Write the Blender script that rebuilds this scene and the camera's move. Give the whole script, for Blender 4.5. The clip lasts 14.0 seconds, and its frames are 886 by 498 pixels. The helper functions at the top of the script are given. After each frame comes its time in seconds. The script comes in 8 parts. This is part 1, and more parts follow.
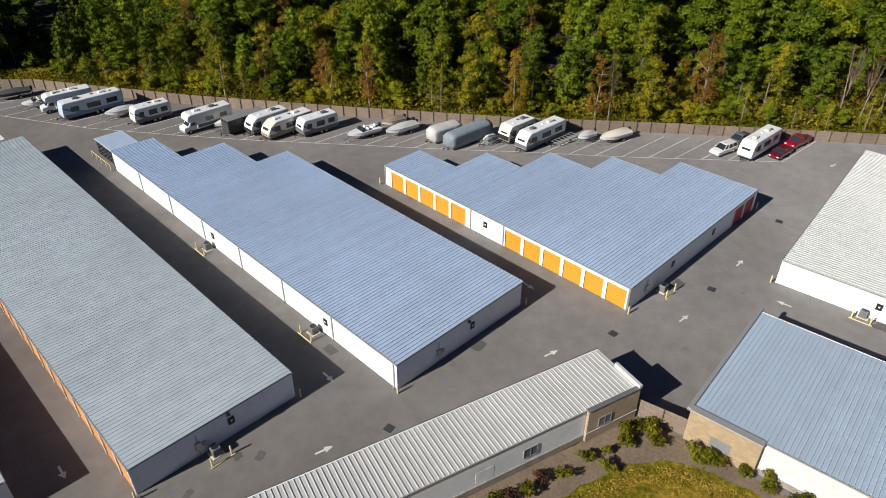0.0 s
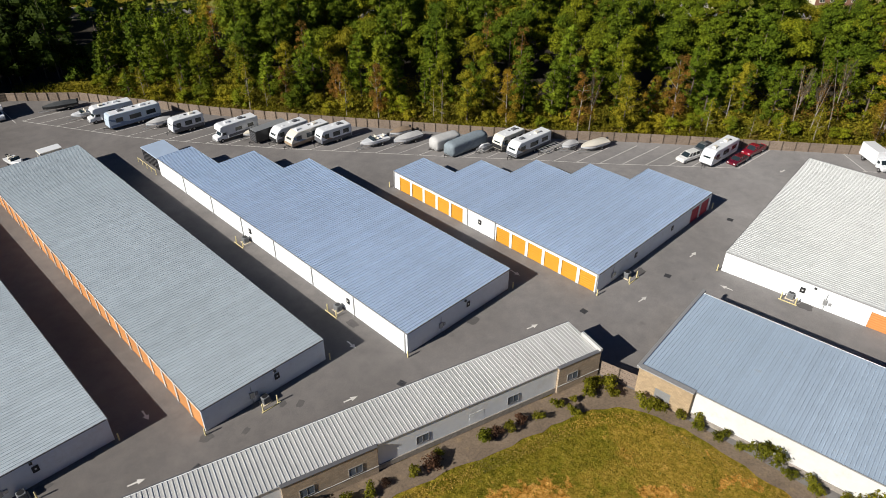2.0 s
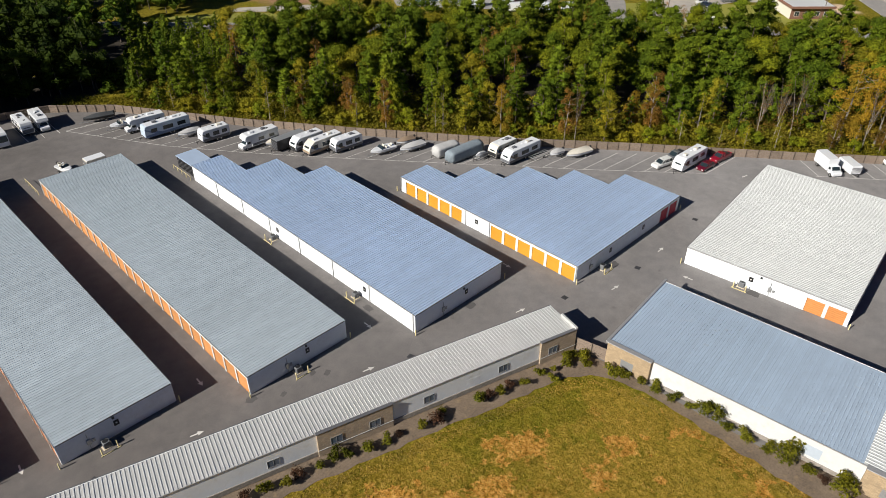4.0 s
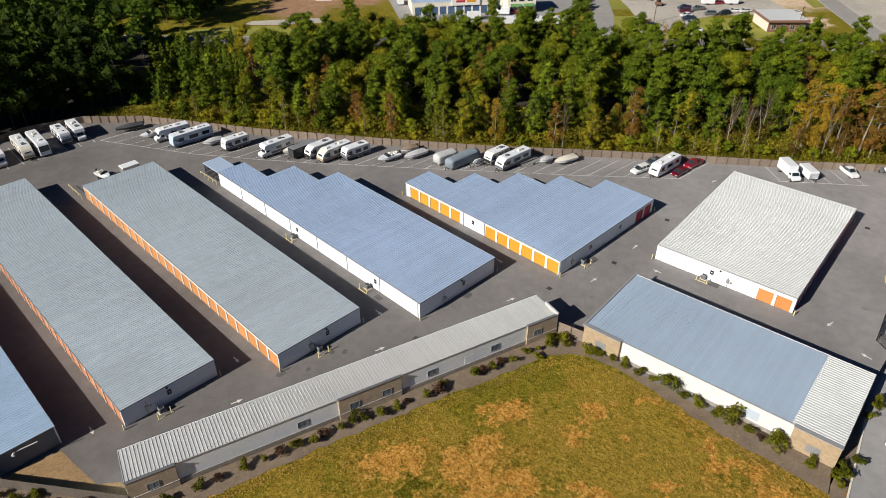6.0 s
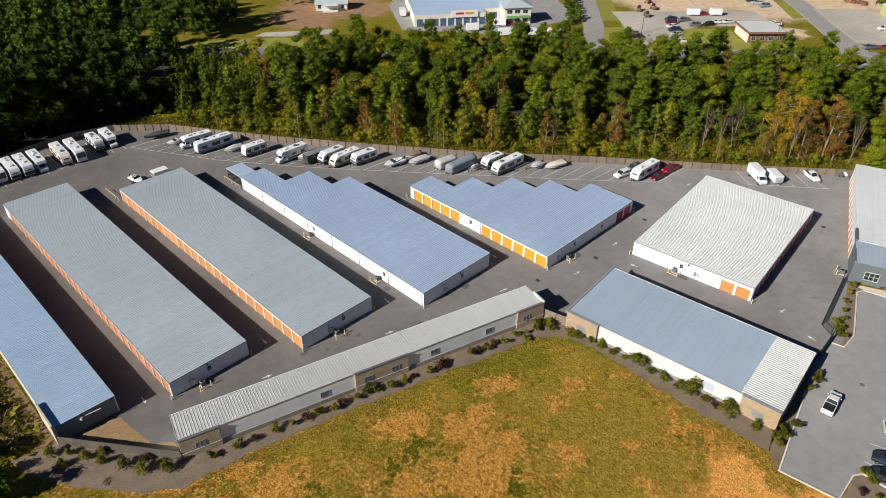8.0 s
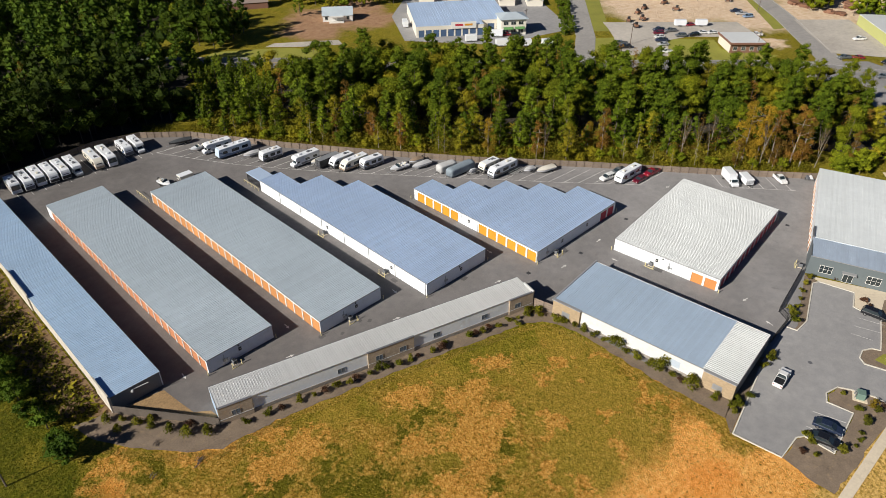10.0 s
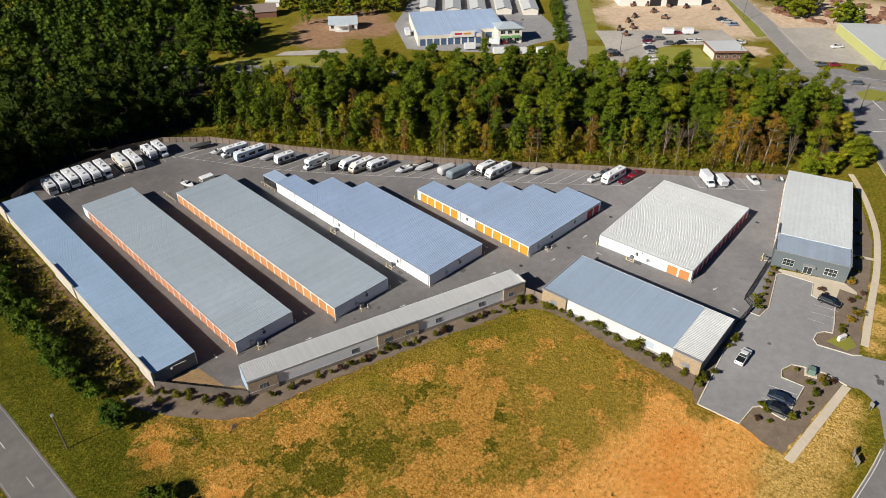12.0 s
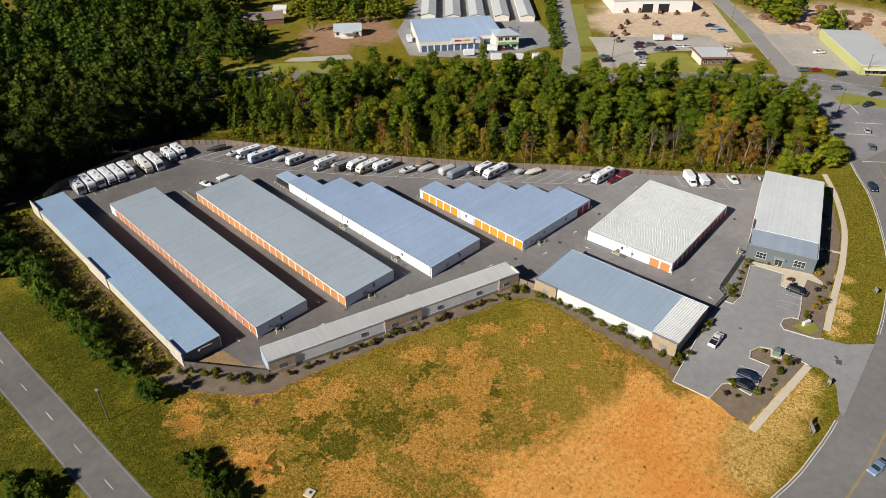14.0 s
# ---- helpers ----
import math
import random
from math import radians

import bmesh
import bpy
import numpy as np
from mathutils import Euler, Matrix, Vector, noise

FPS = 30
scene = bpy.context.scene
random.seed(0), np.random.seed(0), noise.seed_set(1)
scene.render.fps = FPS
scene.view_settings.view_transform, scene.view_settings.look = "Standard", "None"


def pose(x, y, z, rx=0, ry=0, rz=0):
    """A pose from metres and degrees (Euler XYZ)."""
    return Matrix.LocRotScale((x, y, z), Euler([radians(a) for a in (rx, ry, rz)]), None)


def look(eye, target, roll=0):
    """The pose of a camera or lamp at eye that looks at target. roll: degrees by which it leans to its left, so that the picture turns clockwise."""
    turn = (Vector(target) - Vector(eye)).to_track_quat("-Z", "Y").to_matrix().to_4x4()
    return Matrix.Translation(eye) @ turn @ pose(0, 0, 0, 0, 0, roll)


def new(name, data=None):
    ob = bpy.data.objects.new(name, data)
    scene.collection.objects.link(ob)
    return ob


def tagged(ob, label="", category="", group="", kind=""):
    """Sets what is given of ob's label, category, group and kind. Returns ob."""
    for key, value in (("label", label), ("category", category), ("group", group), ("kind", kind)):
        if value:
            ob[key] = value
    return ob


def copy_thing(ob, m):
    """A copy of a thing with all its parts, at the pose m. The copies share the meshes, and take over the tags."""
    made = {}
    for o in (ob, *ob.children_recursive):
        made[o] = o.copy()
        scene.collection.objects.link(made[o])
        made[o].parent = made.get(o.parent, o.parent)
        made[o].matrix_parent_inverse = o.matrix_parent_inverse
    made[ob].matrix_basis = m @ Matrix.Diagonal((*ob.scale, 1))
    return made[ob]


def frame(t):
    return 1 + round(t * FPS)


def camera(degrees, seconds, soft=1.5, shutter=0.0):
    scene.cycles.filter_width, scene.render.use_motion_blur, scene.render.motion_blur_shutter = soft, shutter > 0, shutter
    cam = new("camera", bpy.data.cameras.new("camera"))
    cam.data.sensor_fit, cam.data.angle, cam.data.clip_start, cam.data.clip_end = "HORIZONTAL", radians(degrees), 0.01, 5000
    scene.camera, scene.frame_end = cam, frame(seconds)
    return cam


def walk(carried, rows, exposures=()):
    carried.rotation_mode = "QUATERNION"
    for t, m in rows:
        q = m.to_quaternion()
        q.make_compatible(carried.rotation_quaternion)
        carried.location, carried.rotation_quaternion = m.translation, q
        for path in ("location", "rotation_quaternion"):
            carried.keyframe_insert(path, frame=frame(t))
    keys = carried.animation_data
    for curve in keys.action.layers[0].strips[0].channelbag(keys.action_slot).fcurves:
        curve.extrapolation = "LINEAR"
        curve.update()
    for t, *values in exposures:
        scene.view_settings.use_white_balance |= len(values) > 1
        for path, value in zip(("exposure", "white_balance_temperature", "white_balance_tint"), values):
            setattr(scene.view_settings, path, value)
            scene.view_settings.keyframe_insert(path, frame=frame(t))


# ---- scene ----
# ---- camera and its walk ----
cam = camera(65.56, 14.0, 0.85)
PATH = [
    (0.0, -30.75, -37.21, 49.36, -44.837, -34.215, 0.081),
    (0.5, -33.17, -39.50, 51.40, -44.866, -34.180, 0.118),
    (1.0, -35.65, -41.95, 53.49, -44.884, -34.180, 0.157),
    (1.5, -38.24, -44.48, 55.66, -44.897, -34.228, 0.186),
    (2.0, -40.79, -46.93, 57.83, -44.912, -34.285, 0.194),
    (2.5, -43.30, -49.29, 59.98, -44.932, -34.339, 0.182),
    (3.0, -45.75, -51.58, 62.17, -44.950, -34.376, 0.167),
    (5.5, -57.62, -63.11, 72.93, -45.000, -34.446, 0.132),
    (6.0, -60.04, -65.45, 75.12, -45.020, -34.456, 0.111),
    (6.5, -62.47, -67.80, 77.30, -45.023, -34.477, 0.089),
    (7.0, -64.89, -70.20, 79.57, -45.020, -34.505, 0.078),
    (7.5, -67.37, -72.62, 81.80, -45.012, -34.537, 0.073),
    (8.0, -69.89, -75.05, 84.00, -45.017, -34.546, 0.062),
    (10.5, -82.76, -87.51, 94.89, -45.017, -34.526, -0.011),
    (11.0, -85.39, -90.02, 97.11, -45.025, -34.554, -0.031),
    (11.5, -88.03, -92.56, 99.35, -45.035, -34.590, -0.053),
    (12.0, -90.66, -95.14, 101.57, -45.025, -34.606, -0.069),
    (12.5, -93.26, -97.73, 103.78, -45.016, -34.615, -0.087),
    (13.0, -95.77, -100.15, 105.77, -45.002, -34.615, -0.109),
    (13.5, -98.05, -102.39, 107.45, -44.999, -34.617, -0.126),
    (14.0, -100.16, -104.44, 108.96, -44.991, -34.616, -0.147),
]
walk(cam, [(t, pose(x, y, z, 90 + pitch, 0, yaw) @ pose(0, 0, 0, 0, 0, roll)) for t, x, y, z, yaw, pitch, roll in PATH])

# ---- world, sun, exposure ----
SUN_TO = Vector((-5.25, 0.70, 3.15)).normalized()
SUN_EL = math.asin(SUN_TO.z)
SUN_ROT = math.atan2(SUN_TO.x, SUN_TO.y)
world = bpy.data.worlds.new("World")
scene.world = world
world.use_nodes = True
wn = world.node_tree
for nd in list(wn.nodes):
    wn.nodes.remove(nd)
sky = wn.nodes.new("ShaderNodeTexSky")
sky.sky_type = "NISHITA"
sky.sun_disc = False
sky.sun_elevation, sky.sun_rotation = SUN_EL, SUN_ROT
sky.air_density, sky.dust_density, sky.ozone_density = 1.0, 0.3, 3.5
bgd = wn.nodes.new("ShaderNodeBackground")
bgd.inputs["Strength"].default_value = 0.019
wout = wn.nodes.new("ShaderNodeOutputWorld")
tint = wn.nodes.new("ShaderNodeMix")
tint.data_type, tint.blend_type = "RGBA", "MULTIPLY"
tint.inputs[0].default_value = 1.0
tint.inputs[7].default_value = (0.68, 0.92, 1.30, 1.0)
wn.links.new(sky.outputs["Color"], tint.inputs[6])
wn.links.new(tint.outputs[2], bgd.inputs["Color"])
wn.links.new(bgd.outputs["Background"], wout.inputs["Surface"])
sun = new("sun", bpy.data.lights.new("sun", "SUN"))
sun.data.energy, sun.data.angle, sun.data.color = 5.0, radians(0.5), (1.0, 0.945, 0.85)
sun.matrix_world = look(tuple(SUN_TO * 200), (0, 0, 0))
scene.view_settings.exposure = 0.41

# ---- materials ----
def node_mat(name):
    m = bpy.data.materials.new(name)
    m.use_nodes = True
    nt = m.node_tree
    return m, nt, nt.nodes["Principled BSDF"]


def noise_node(nt, scale, detail=4.0, rough=0.55, coords="Position"):
    """A noise whose input is the place in the world (or in the object)."""
    n = nt.nodes.new("ShaderNodeTexNoise")
    n.inputs["Scale"].default_value, n.inputs["Detail"].default_value, n.inputs["Roughness"].default_value = scale, detail, rough
    if coords == "Position":
        g = nt.nodes.new("ShaderNodeNewGeometry")
        nt.links.new(g.outputs["Position"], n.inputs["Vector"])
    else:
        g = nt.nodes.new("ShaderNodeTexCoord")
        nt.links.new(g.outputs["Object"], n.inputs["Vector"])
    return n


def ramp_node(nt, src, stops):
    r = nt.nodes.new("ShaderNodeValToRGB")
    e = r.color_ramp.elements
    while len(e) < len(stops):
        e.new(0.5)
    for el, (p, c) in zip(e, stops):
        el.position, el.color = p, (*c, 1.0)
    nt.links.new(src, r.inputs["Fac"])
    return r.outputs["Color"]


def mix_node(nt, fac, a, b, blend="MIX"):
    m = nt.nodes.new("ShaderNodeMix")
    m.data_type, m.blend_type = "RGBA", blend
    for sock, val in ((m.inputs[0], fac), (m.inputs[6], a), (m.inputs[7], b)):
        if isinstance(val, (int, float)):
            sock.default_value = val
        elif isinstance(val, tuple):
            sock.default_value = (*val, 1.0)
        else:
            nt.links.new(val, sock)
    return m.outputs[2]


def math_node(nt, op, a, b=0.0, c=0.0):
    m = nt.nodes.new("ShaderNodeMath")
    m.operation = op
    for sock, val in zip(m.inputs, (a, b, c)):
        if isinstance(val, (int, float)):
            sock.default_value = val
        else:
            nt.links.new(val, sock)
    return m.outputs[0]


def bump_node(nt, bsdf, height, strength, distance=0.05):
    b = nt.nodes.new("ShaderNodeBump")
    b.inputs["Strength"].default_value, b.inputs["Distance"].default_value = strength, distance
    nt.links.new(height, b.inputs["Height"])
    nt.links.new(b.outputs["Normal"], bsdf.inputs["Normal"])


def shades(c, k):
    return tuple(min(1.0, v * k) for v in c)


def worn(name, col, rough=0.6, metal=0.0, big=0.15, small=3.0, spread=0.18, rand=0.08, bump=0.15, dirt=None, coat=0.0):
    """A plain surface with grain, stains and slight differences from piece to piece."""
    m, nt, bs = node_mat(name)
    n1, n2 = noise_node(nt, big, 5), noise_node(nt, small, 6, 0.65)
    base = mix_node(nt, n1.outputs["Fac"], shades(col, 1 - spread), shades(col, 1 + spread))
    fine = ramp_node(nt, n2.outputs["Fac"], ((0.3, (1 - spread,) * 3), (0.7, (1 + spread * 0.5,) * 3)))
    base = mix_node(nt, 0.8, base, fine, "MULTIPLY")
    if dirt:
        n3 = noise_node(nt, big * 3.1, 8, 0.7)
        f = ramp_node(nt, n3.outputs["Fac"], ((0.55, (0, 0, 0)), (0.78, (0.7, 0.7, 0.7))))
        base = mix_node(nt, f, base, dirt)
    if rand:
        oi = nt.nodes.new("ShaderNodeObjectInfo")
        mr = nt.nodes.new("ShaderNodeMapRange")
        mr.inputs["To Min"].default_value, mr.inputs["To Max"].default_value = 1 - rand, 1 + rand
        nt.links.new(oi.outputs["Random"], mr.inputs["Value"])
        cmb = nt.nodes.new("ShaderNodeCombineColor")
        for k in range(3):
            nt.links.new(mr.outputs["Result"], cmb.inputs[k])
        base = mix_node(nt, 1.0, base, cmb.outputs["Color"], "MULTIPLY")
    nt.links.new(base, bs.inputs["Base Color"])
    rr = ramp_node(nt, n2.outputs["Fac"], ((0.2, (max(0.03, rough - 0.1),) * 3), (0.8, (min(1, rough + 0.1),) * 3)))
    nt.links.new(rr, bs.inputs["Roughness"])
    bs.inputs["Metallic"].default_value = metal
    bs.inputs["Coat Weight"].default_value = coat
    if bump:
        bump_node(nt, bs, n2.outputs["Fac"], bump, 0.02)
    return m


def glass_mat(name, col=(0.02, 0.03, 0.035), rough=0.16):
    m, nt, bs = node_mat(name)
    bs.inputs["Base Color"].default_value = (*col, 1)
    bs.inputs["Roughness"].default_value = rough
    bs.inputs["Specular IOR Level"].default_value = 0.8
    return m


def leaf_mat(name, dark, light, dry=None, trans=0.25, objrand=0.25):
    """Foliage: each clump has its own shade; the tree too."""
    m, nt, bs = node_mat(name)
    g = nt.nodes.new("ShaderNodeNewGeometry")
    n1 = noise_node(nt, 0.12, 3)
    n2 = noise_node(nt, 4.0, 4, 0.7)
    c = mix_node(nt, math_node(nt, "MULTIPLY_ADD", g.outputs["Random Per Island"], 0.62, 0.14), dark, light)
    t = ramp_node(nt, n1.outputs["Fac"], ((0.32, (0.55, 0.62, 0.6)), (0.68, (1.4, 1.25, 1.0))))
    c = mix_node(nt, 1.0, c, t, "MULTIPLY")
    t2 = ramp_node(nt, n2.outputs["Fac"], ((0.3, (0.66, 0.68, 0.68)), (0.7, (1.25, 1.24, 1.2))))
    c = mix_node(nt, 1.0, c, t2, "MULTIPLY")
    if dry:
        n3 = noise_node(nt, 0.23, 3)
        f = ramp_node(nt, n3.outputs["Fac"], ((0.55, (0, 0, 0)), (0.68, (0.8, 0.8, 0.8))))
        c = mix_node(nt, f, c, dry)
    oi = nt.nodes.new("ShaderNodeObjectInfo")
    hv = nt.nodes.new("ShaderNodeHueSaturation")
    mr = nt.nodes.new("ShaderNodeMapRange")
    mr.inputs["To Min"].default_value, mr.inputs["To Max"].default_value = 1 - objrand, 1 + objrand
    nt.links.new(oi.outputs["Random"], mr.inputs["Value"])
    nt.links.new(mr.outputs["Result"], hv.inputs["Value"])
    nt.links.new(c, hv.inputs["Color"])
    nt.links.new(hv.outputs["Color"], bs.inputs["Base Color"])
    bs.inputs["Roughness"].default_value = 0.7
    bs.inputs["Specular IOR Level"].default_value = 0.06
    tr = nt.nodes.new("ShaderNodeBsdfTranslucent")
    nt.links.new(hv.outputs["Color"], tr.inputs["Color"])
    mx = nt.nodes.new("ShaderNodeMixShader")
    mx.inputs[0].default_value = trans
    nt.links.new(bs.outputs["BSDF"], mx.inputs[1])
    nt.links.new(tr.outputs["BSDF"], mx.inputs[2])
    nt.links.new(mx.outputs["Shader"], nt.nodes["Material Output"].inputs["Surface"])
    return m


def spot_mask(nt, spots, wander=26.0, scale=0.09, hard=0.6):
    """1 within noisy discs (x, y, radius) on the ground, 0 elsewhere; hard: from where on the disc is full."""
    g = nt.nodes.new("ShaderNodeNewGeometry")
    wob = noise_node(nt, scale, 6, 0.65)
    sub = nt.nodes.new("ShaderNodeVectorMath")
    sub.operation = "SUBTRACT"
    sub.inputs[1].default_value = (0.5, 0.5, 0.5)
    nt.links.new(wob.outputs["Color"], sub.inputs[0])
    scl = nt.nodes.new("ShaderNodeVectorMath")
    scl.operation = "MULTIPLY_ADD"
    scl.inputs[1].default_value = (wander, wander, 0)
    nt.links.new(sub.outputs[0], scl.inputs[0])
    nt.links.new(g.outputs["Position"], scl.inputs[2])
    total = 0.0
    for x, y, r in spots:
        d = nt.nodes.new("ShaderNodeVectorMath")
        d.operation = "DISTANCE"
        d.inputs[1].default_value = (x, y, 0)
        nt.links.new(scl.outputs[0], d.inputs[0])
        mr = nt.nodes.new("ShaderNodeMapRange")
        mr.interpolation_type = "SMOOTHSTEP"
        mr.inputs["From Min"].default_value, mr.inputs["From Max"].default_value = r * 1.25, r * hard
        nt.links.new(d.outputs["Value"], mr.inputs["Value"])
        total = mr.outputs["Result"] if isinstance(total, float) else math_node(nt, "MAXIMUM", total, mr.outputs["Result"])
    return total


def tussocks(nt, scale):
    """Small uneven mounds: distance from the nearest of many scattered points, drawn crooked by a noise."""
    g = nt.nodes.new("ShaderNodeNewGeometry")
    w = noise_node(nt, scale * 0.8, 4, 0.6)
    add = nt.nodes.new("ShaderNodeVectorMath")
    add.operation = "MULTIPLY_ADD"
    add.inputs[1].default_value = (0.9 / scale,) * 3
    nt.links.new(w.outputs["Color"], add.inputs[0])
    nt.links.new(g.outputs["Position"], add.inputs[2])
    v = nt.nodes.new("ShaderNodeTexVoronoi")
    v.inputs["Scale"].default_value = scale
    nt.links.new(add.outputs[0], v.inputs["Vector"])
    return v.outputs["Distance"]


def ground_mat():
    """Rough grass with bare clay: the field by the sheds, the verges and the yards beyond the wood."""
    m, nt, bs = node_mat("field_grass_and_clay")
    fine, mott, mid, patch = noise_node(nt, 2.8, 9, 0.85), noise_node(nt, 1.15, 7, 0.8), noise_node(nt, 0.35, 7, 0.65), noise_node(nt, 0.16, 8, 0.72)
    mound = tussocks(nt, 1.9)
    blade = math_node(nt, "ADD", math_node(nt, "MULTIPLY", fine.outputs["Fac"], 0.45), math_node(nt, "MULTIPLY", mott.outputs["Fac"], 0.55))
    # subtracting mound darkens the grass colour between tussocks, as their small shadows
    lump = math_node(nt, "SUBTRACT", math_node(nt, "ADD", math_node(nt, "ADD", math_node(nt, "MULTIPLY", blade, 1.35), -0.175), 0.09), math_node(nt, "MULTIPLY", mound, 0.20))
    rough = math_node(nt, "MULTIPLY", math_node(nt, "SUBTRACT", mott.outputs["Fac"], 0.5), 0.9)
    green = ramp_node(nt, blade, ((0.39, (0.060, 0.058, 0.004)), (0.5, (0.170, 0.154, 0.011)), (0.61, (0.335, 0.272, 0.031))))
    olive = ramp_node(nt, blade, ((0.38, (0.125, 0.100, 0.011)), (0.5, (0.300, 0.206, 0.026)), (0.62, (0.51, 0.325, 0.066))))
    straw = ramp_node(nt, lump, ((0.34, (0.120, 0.078, 0.008)), (0.48, (0.330, 0.186, 0.026)), (0.62, (0.56, 0.345, 0.088))))
    tan = ramp_node(nt, lump, ((0.33, (0.190, 0.098, 0.010)), (0.46, (0.480, 0.228, 0.040)), (0.62, (0.70, 0.40, 0.110))))
    clay = ramp_node(nt, mott.outputs["Fac"], ((0.32, (0.54, 0.215, 0.036)), (0.5, (0.78, 0.365, 0.088)), (0.66, (0.88, 0.50, 0.165))))
    raw_clay = ramp_node(nt, mott.outputs["Fac"], ((0.34, (0.64, 0.225, 0.036)), (0.5, (0.76, 0.300, 0.062)), (0.66, (0.84, 0.40, 0.115))))
    clay = mix_node(nt, spot_mask(nt, RAW_SPOTS, 20, 0.09, 0.1), clay, raw_clay)
    field = spot_mask(nt, FIELD_SPOTS)
    dry = ramp_node(nt, math_node(nt, "ADD", patch.outputs["Fac"], math_node(nt, "MULTIPLY", rough, 0.45)), ((0.40, (0.0, 0.0, 0.0)), (0.52, (1, 1, 1))))
    dry = math_node(nt, "MULTIPLY", dry, math_node(nt, "ADD", math_node(nt, "MULTIPLY", field, 0.84), 0.16))
    dry = math_node(nt, "MAXIMUM", dry, math_node(nt, "MULTIPLY", field, 0.38))
    c = mix_node(nt, dry, green, straw)
    # olive sward, tan dead grass over clay, lush dark green
    ragged = math_node(nt, "ADD", math_node(nt, "MULTIPLY", math_node(nt, "SUBTRACT", mid.outputs["Fac"], 0.5), 2.6), math_node(nt, "MULTIPLY", rough, 1.5))
    c = mix_node(nt, ramp_node(nt, math_node(nt, "SUBTRACT", spot_mask(nt, OLIVE_SPOTS, 22, 0.12, 0.2), ragged), ((0.28, (0, 0, 0)), (0.50, (0.86, 0.86, 0.86)))), c, olive)
    tans = ramp_node(nt, math_node(nt, "ADD", spot_mask(nt, TAN_SPOTS, 18, 0.15, 0.2), ragged), ((0.42, (0, 0, 0)), (0.60, (1, 1, 1))))
    c = mix_node(nt, tans, c, tan)
    bare = spot_mask(nt, CLAY_SPOTS)
    tufts = ramp_node(nt, mott.outputs["Fac"], ((0.32, (0.2, 0.2, 0.2)), (0.42, (1, 1, 1))))
    c = mix_node(nt, math_node(nt, "MULTIPLY", bare, tufts), c, clay)
    lush = ramp_node(nt, math_node(nt, "SUBTRACT", spot_mask(nt, LUSH_SPOTS, 20, 0.2, 0.2), ragged), ((0.45, (0, 0, 0)), (0.66, (0.9, 0.9, 0.9))))
    dark = ramp_node(nt, blade, ((0.40, (0.034, 0.038, 0.002)), (0.60, (0.150, 0.138, 0.008))))
    c = mix_node(nt, lush, c, dark)
    weedy = noise_node(nt, 0.24, 8, 0.7)
    weeds = ramp_node(nt, math_node(nt, "ADD", weedy.outputs["Fac"], math_node(nt, "MULTIPLY", rough, 0.6)), ((0.60, (0, 0, 0)), (0.64, (1, 1, 1))))
    c = mix_node(nt, math_node(nt, "MULTIPLY", weeds, math_node(nt, "SUBTRACT", 0.85, math_node(nt, "MULTIPLY", bare, 0.7))), c, dark)
    verge = ramp_node(nt, lump, ((0.36, (0.30, 0.195, 0.035)), (0.5, (0.66, 0.41, 0.120)), (0.64, (0.82, 0.56, 0.21))))
    c = mix_node(nt, math_node(nt, "MULTIPLY", spot_mask(nt, VERGE_SPOTS, 7, 0.2, 0.55), 0.92), c, verge)
    rank = ramp_node(nt, math_node(nt, "MULTIPLY", spot_mask(nt, RANK_SPOTS), math_node(nt, "ADD", mid.outputs["Fac"], 0.3)), ((0.0, (1, 1, 1)), (0.85, (0.46, 0.56, 0.40))))
    c = mix_node(nt, 1.0, c, rank, "MULTIPLY")
    lot_dirt = ramp_node(nt, mid.outputs["Fac"], ((0.3, (0.27, 0.15, 0.085)), (0.7, (0.40, 0.25, 0.15))))
    c = mix_node(nt, spot_mask(nt, HOUSE_SPOTS), c, lot_dirt)
    yard = spot_mask(nt, YARD_SPOTS)
    sand = ramp_node(nt, mid.outputs["Fac"], ((0.3, (0.54, 0.37, 0.235)), (0.7, (0.72, 0.58, 0.43))))
    c = mix_node(nt, yard, c, sand)
    nt.links.new(c, bs.inputs["Base Color"])
    bs.inputs["Roughness"].default_value = 0.95
    bs.inputs["Specular IOR Level"].default_value = 0.1
    bump_node(nt, bs, math_node(nt, "SUBTRACT", fine.outputs["Fac"], math_node(nt, "MULTIPLY", mound, math_node(nt, "SUBTRACT", 0.5, math_node(nt, "MULTIPLY", bare, 0.45)))), 0.9, 0.3)
    return m


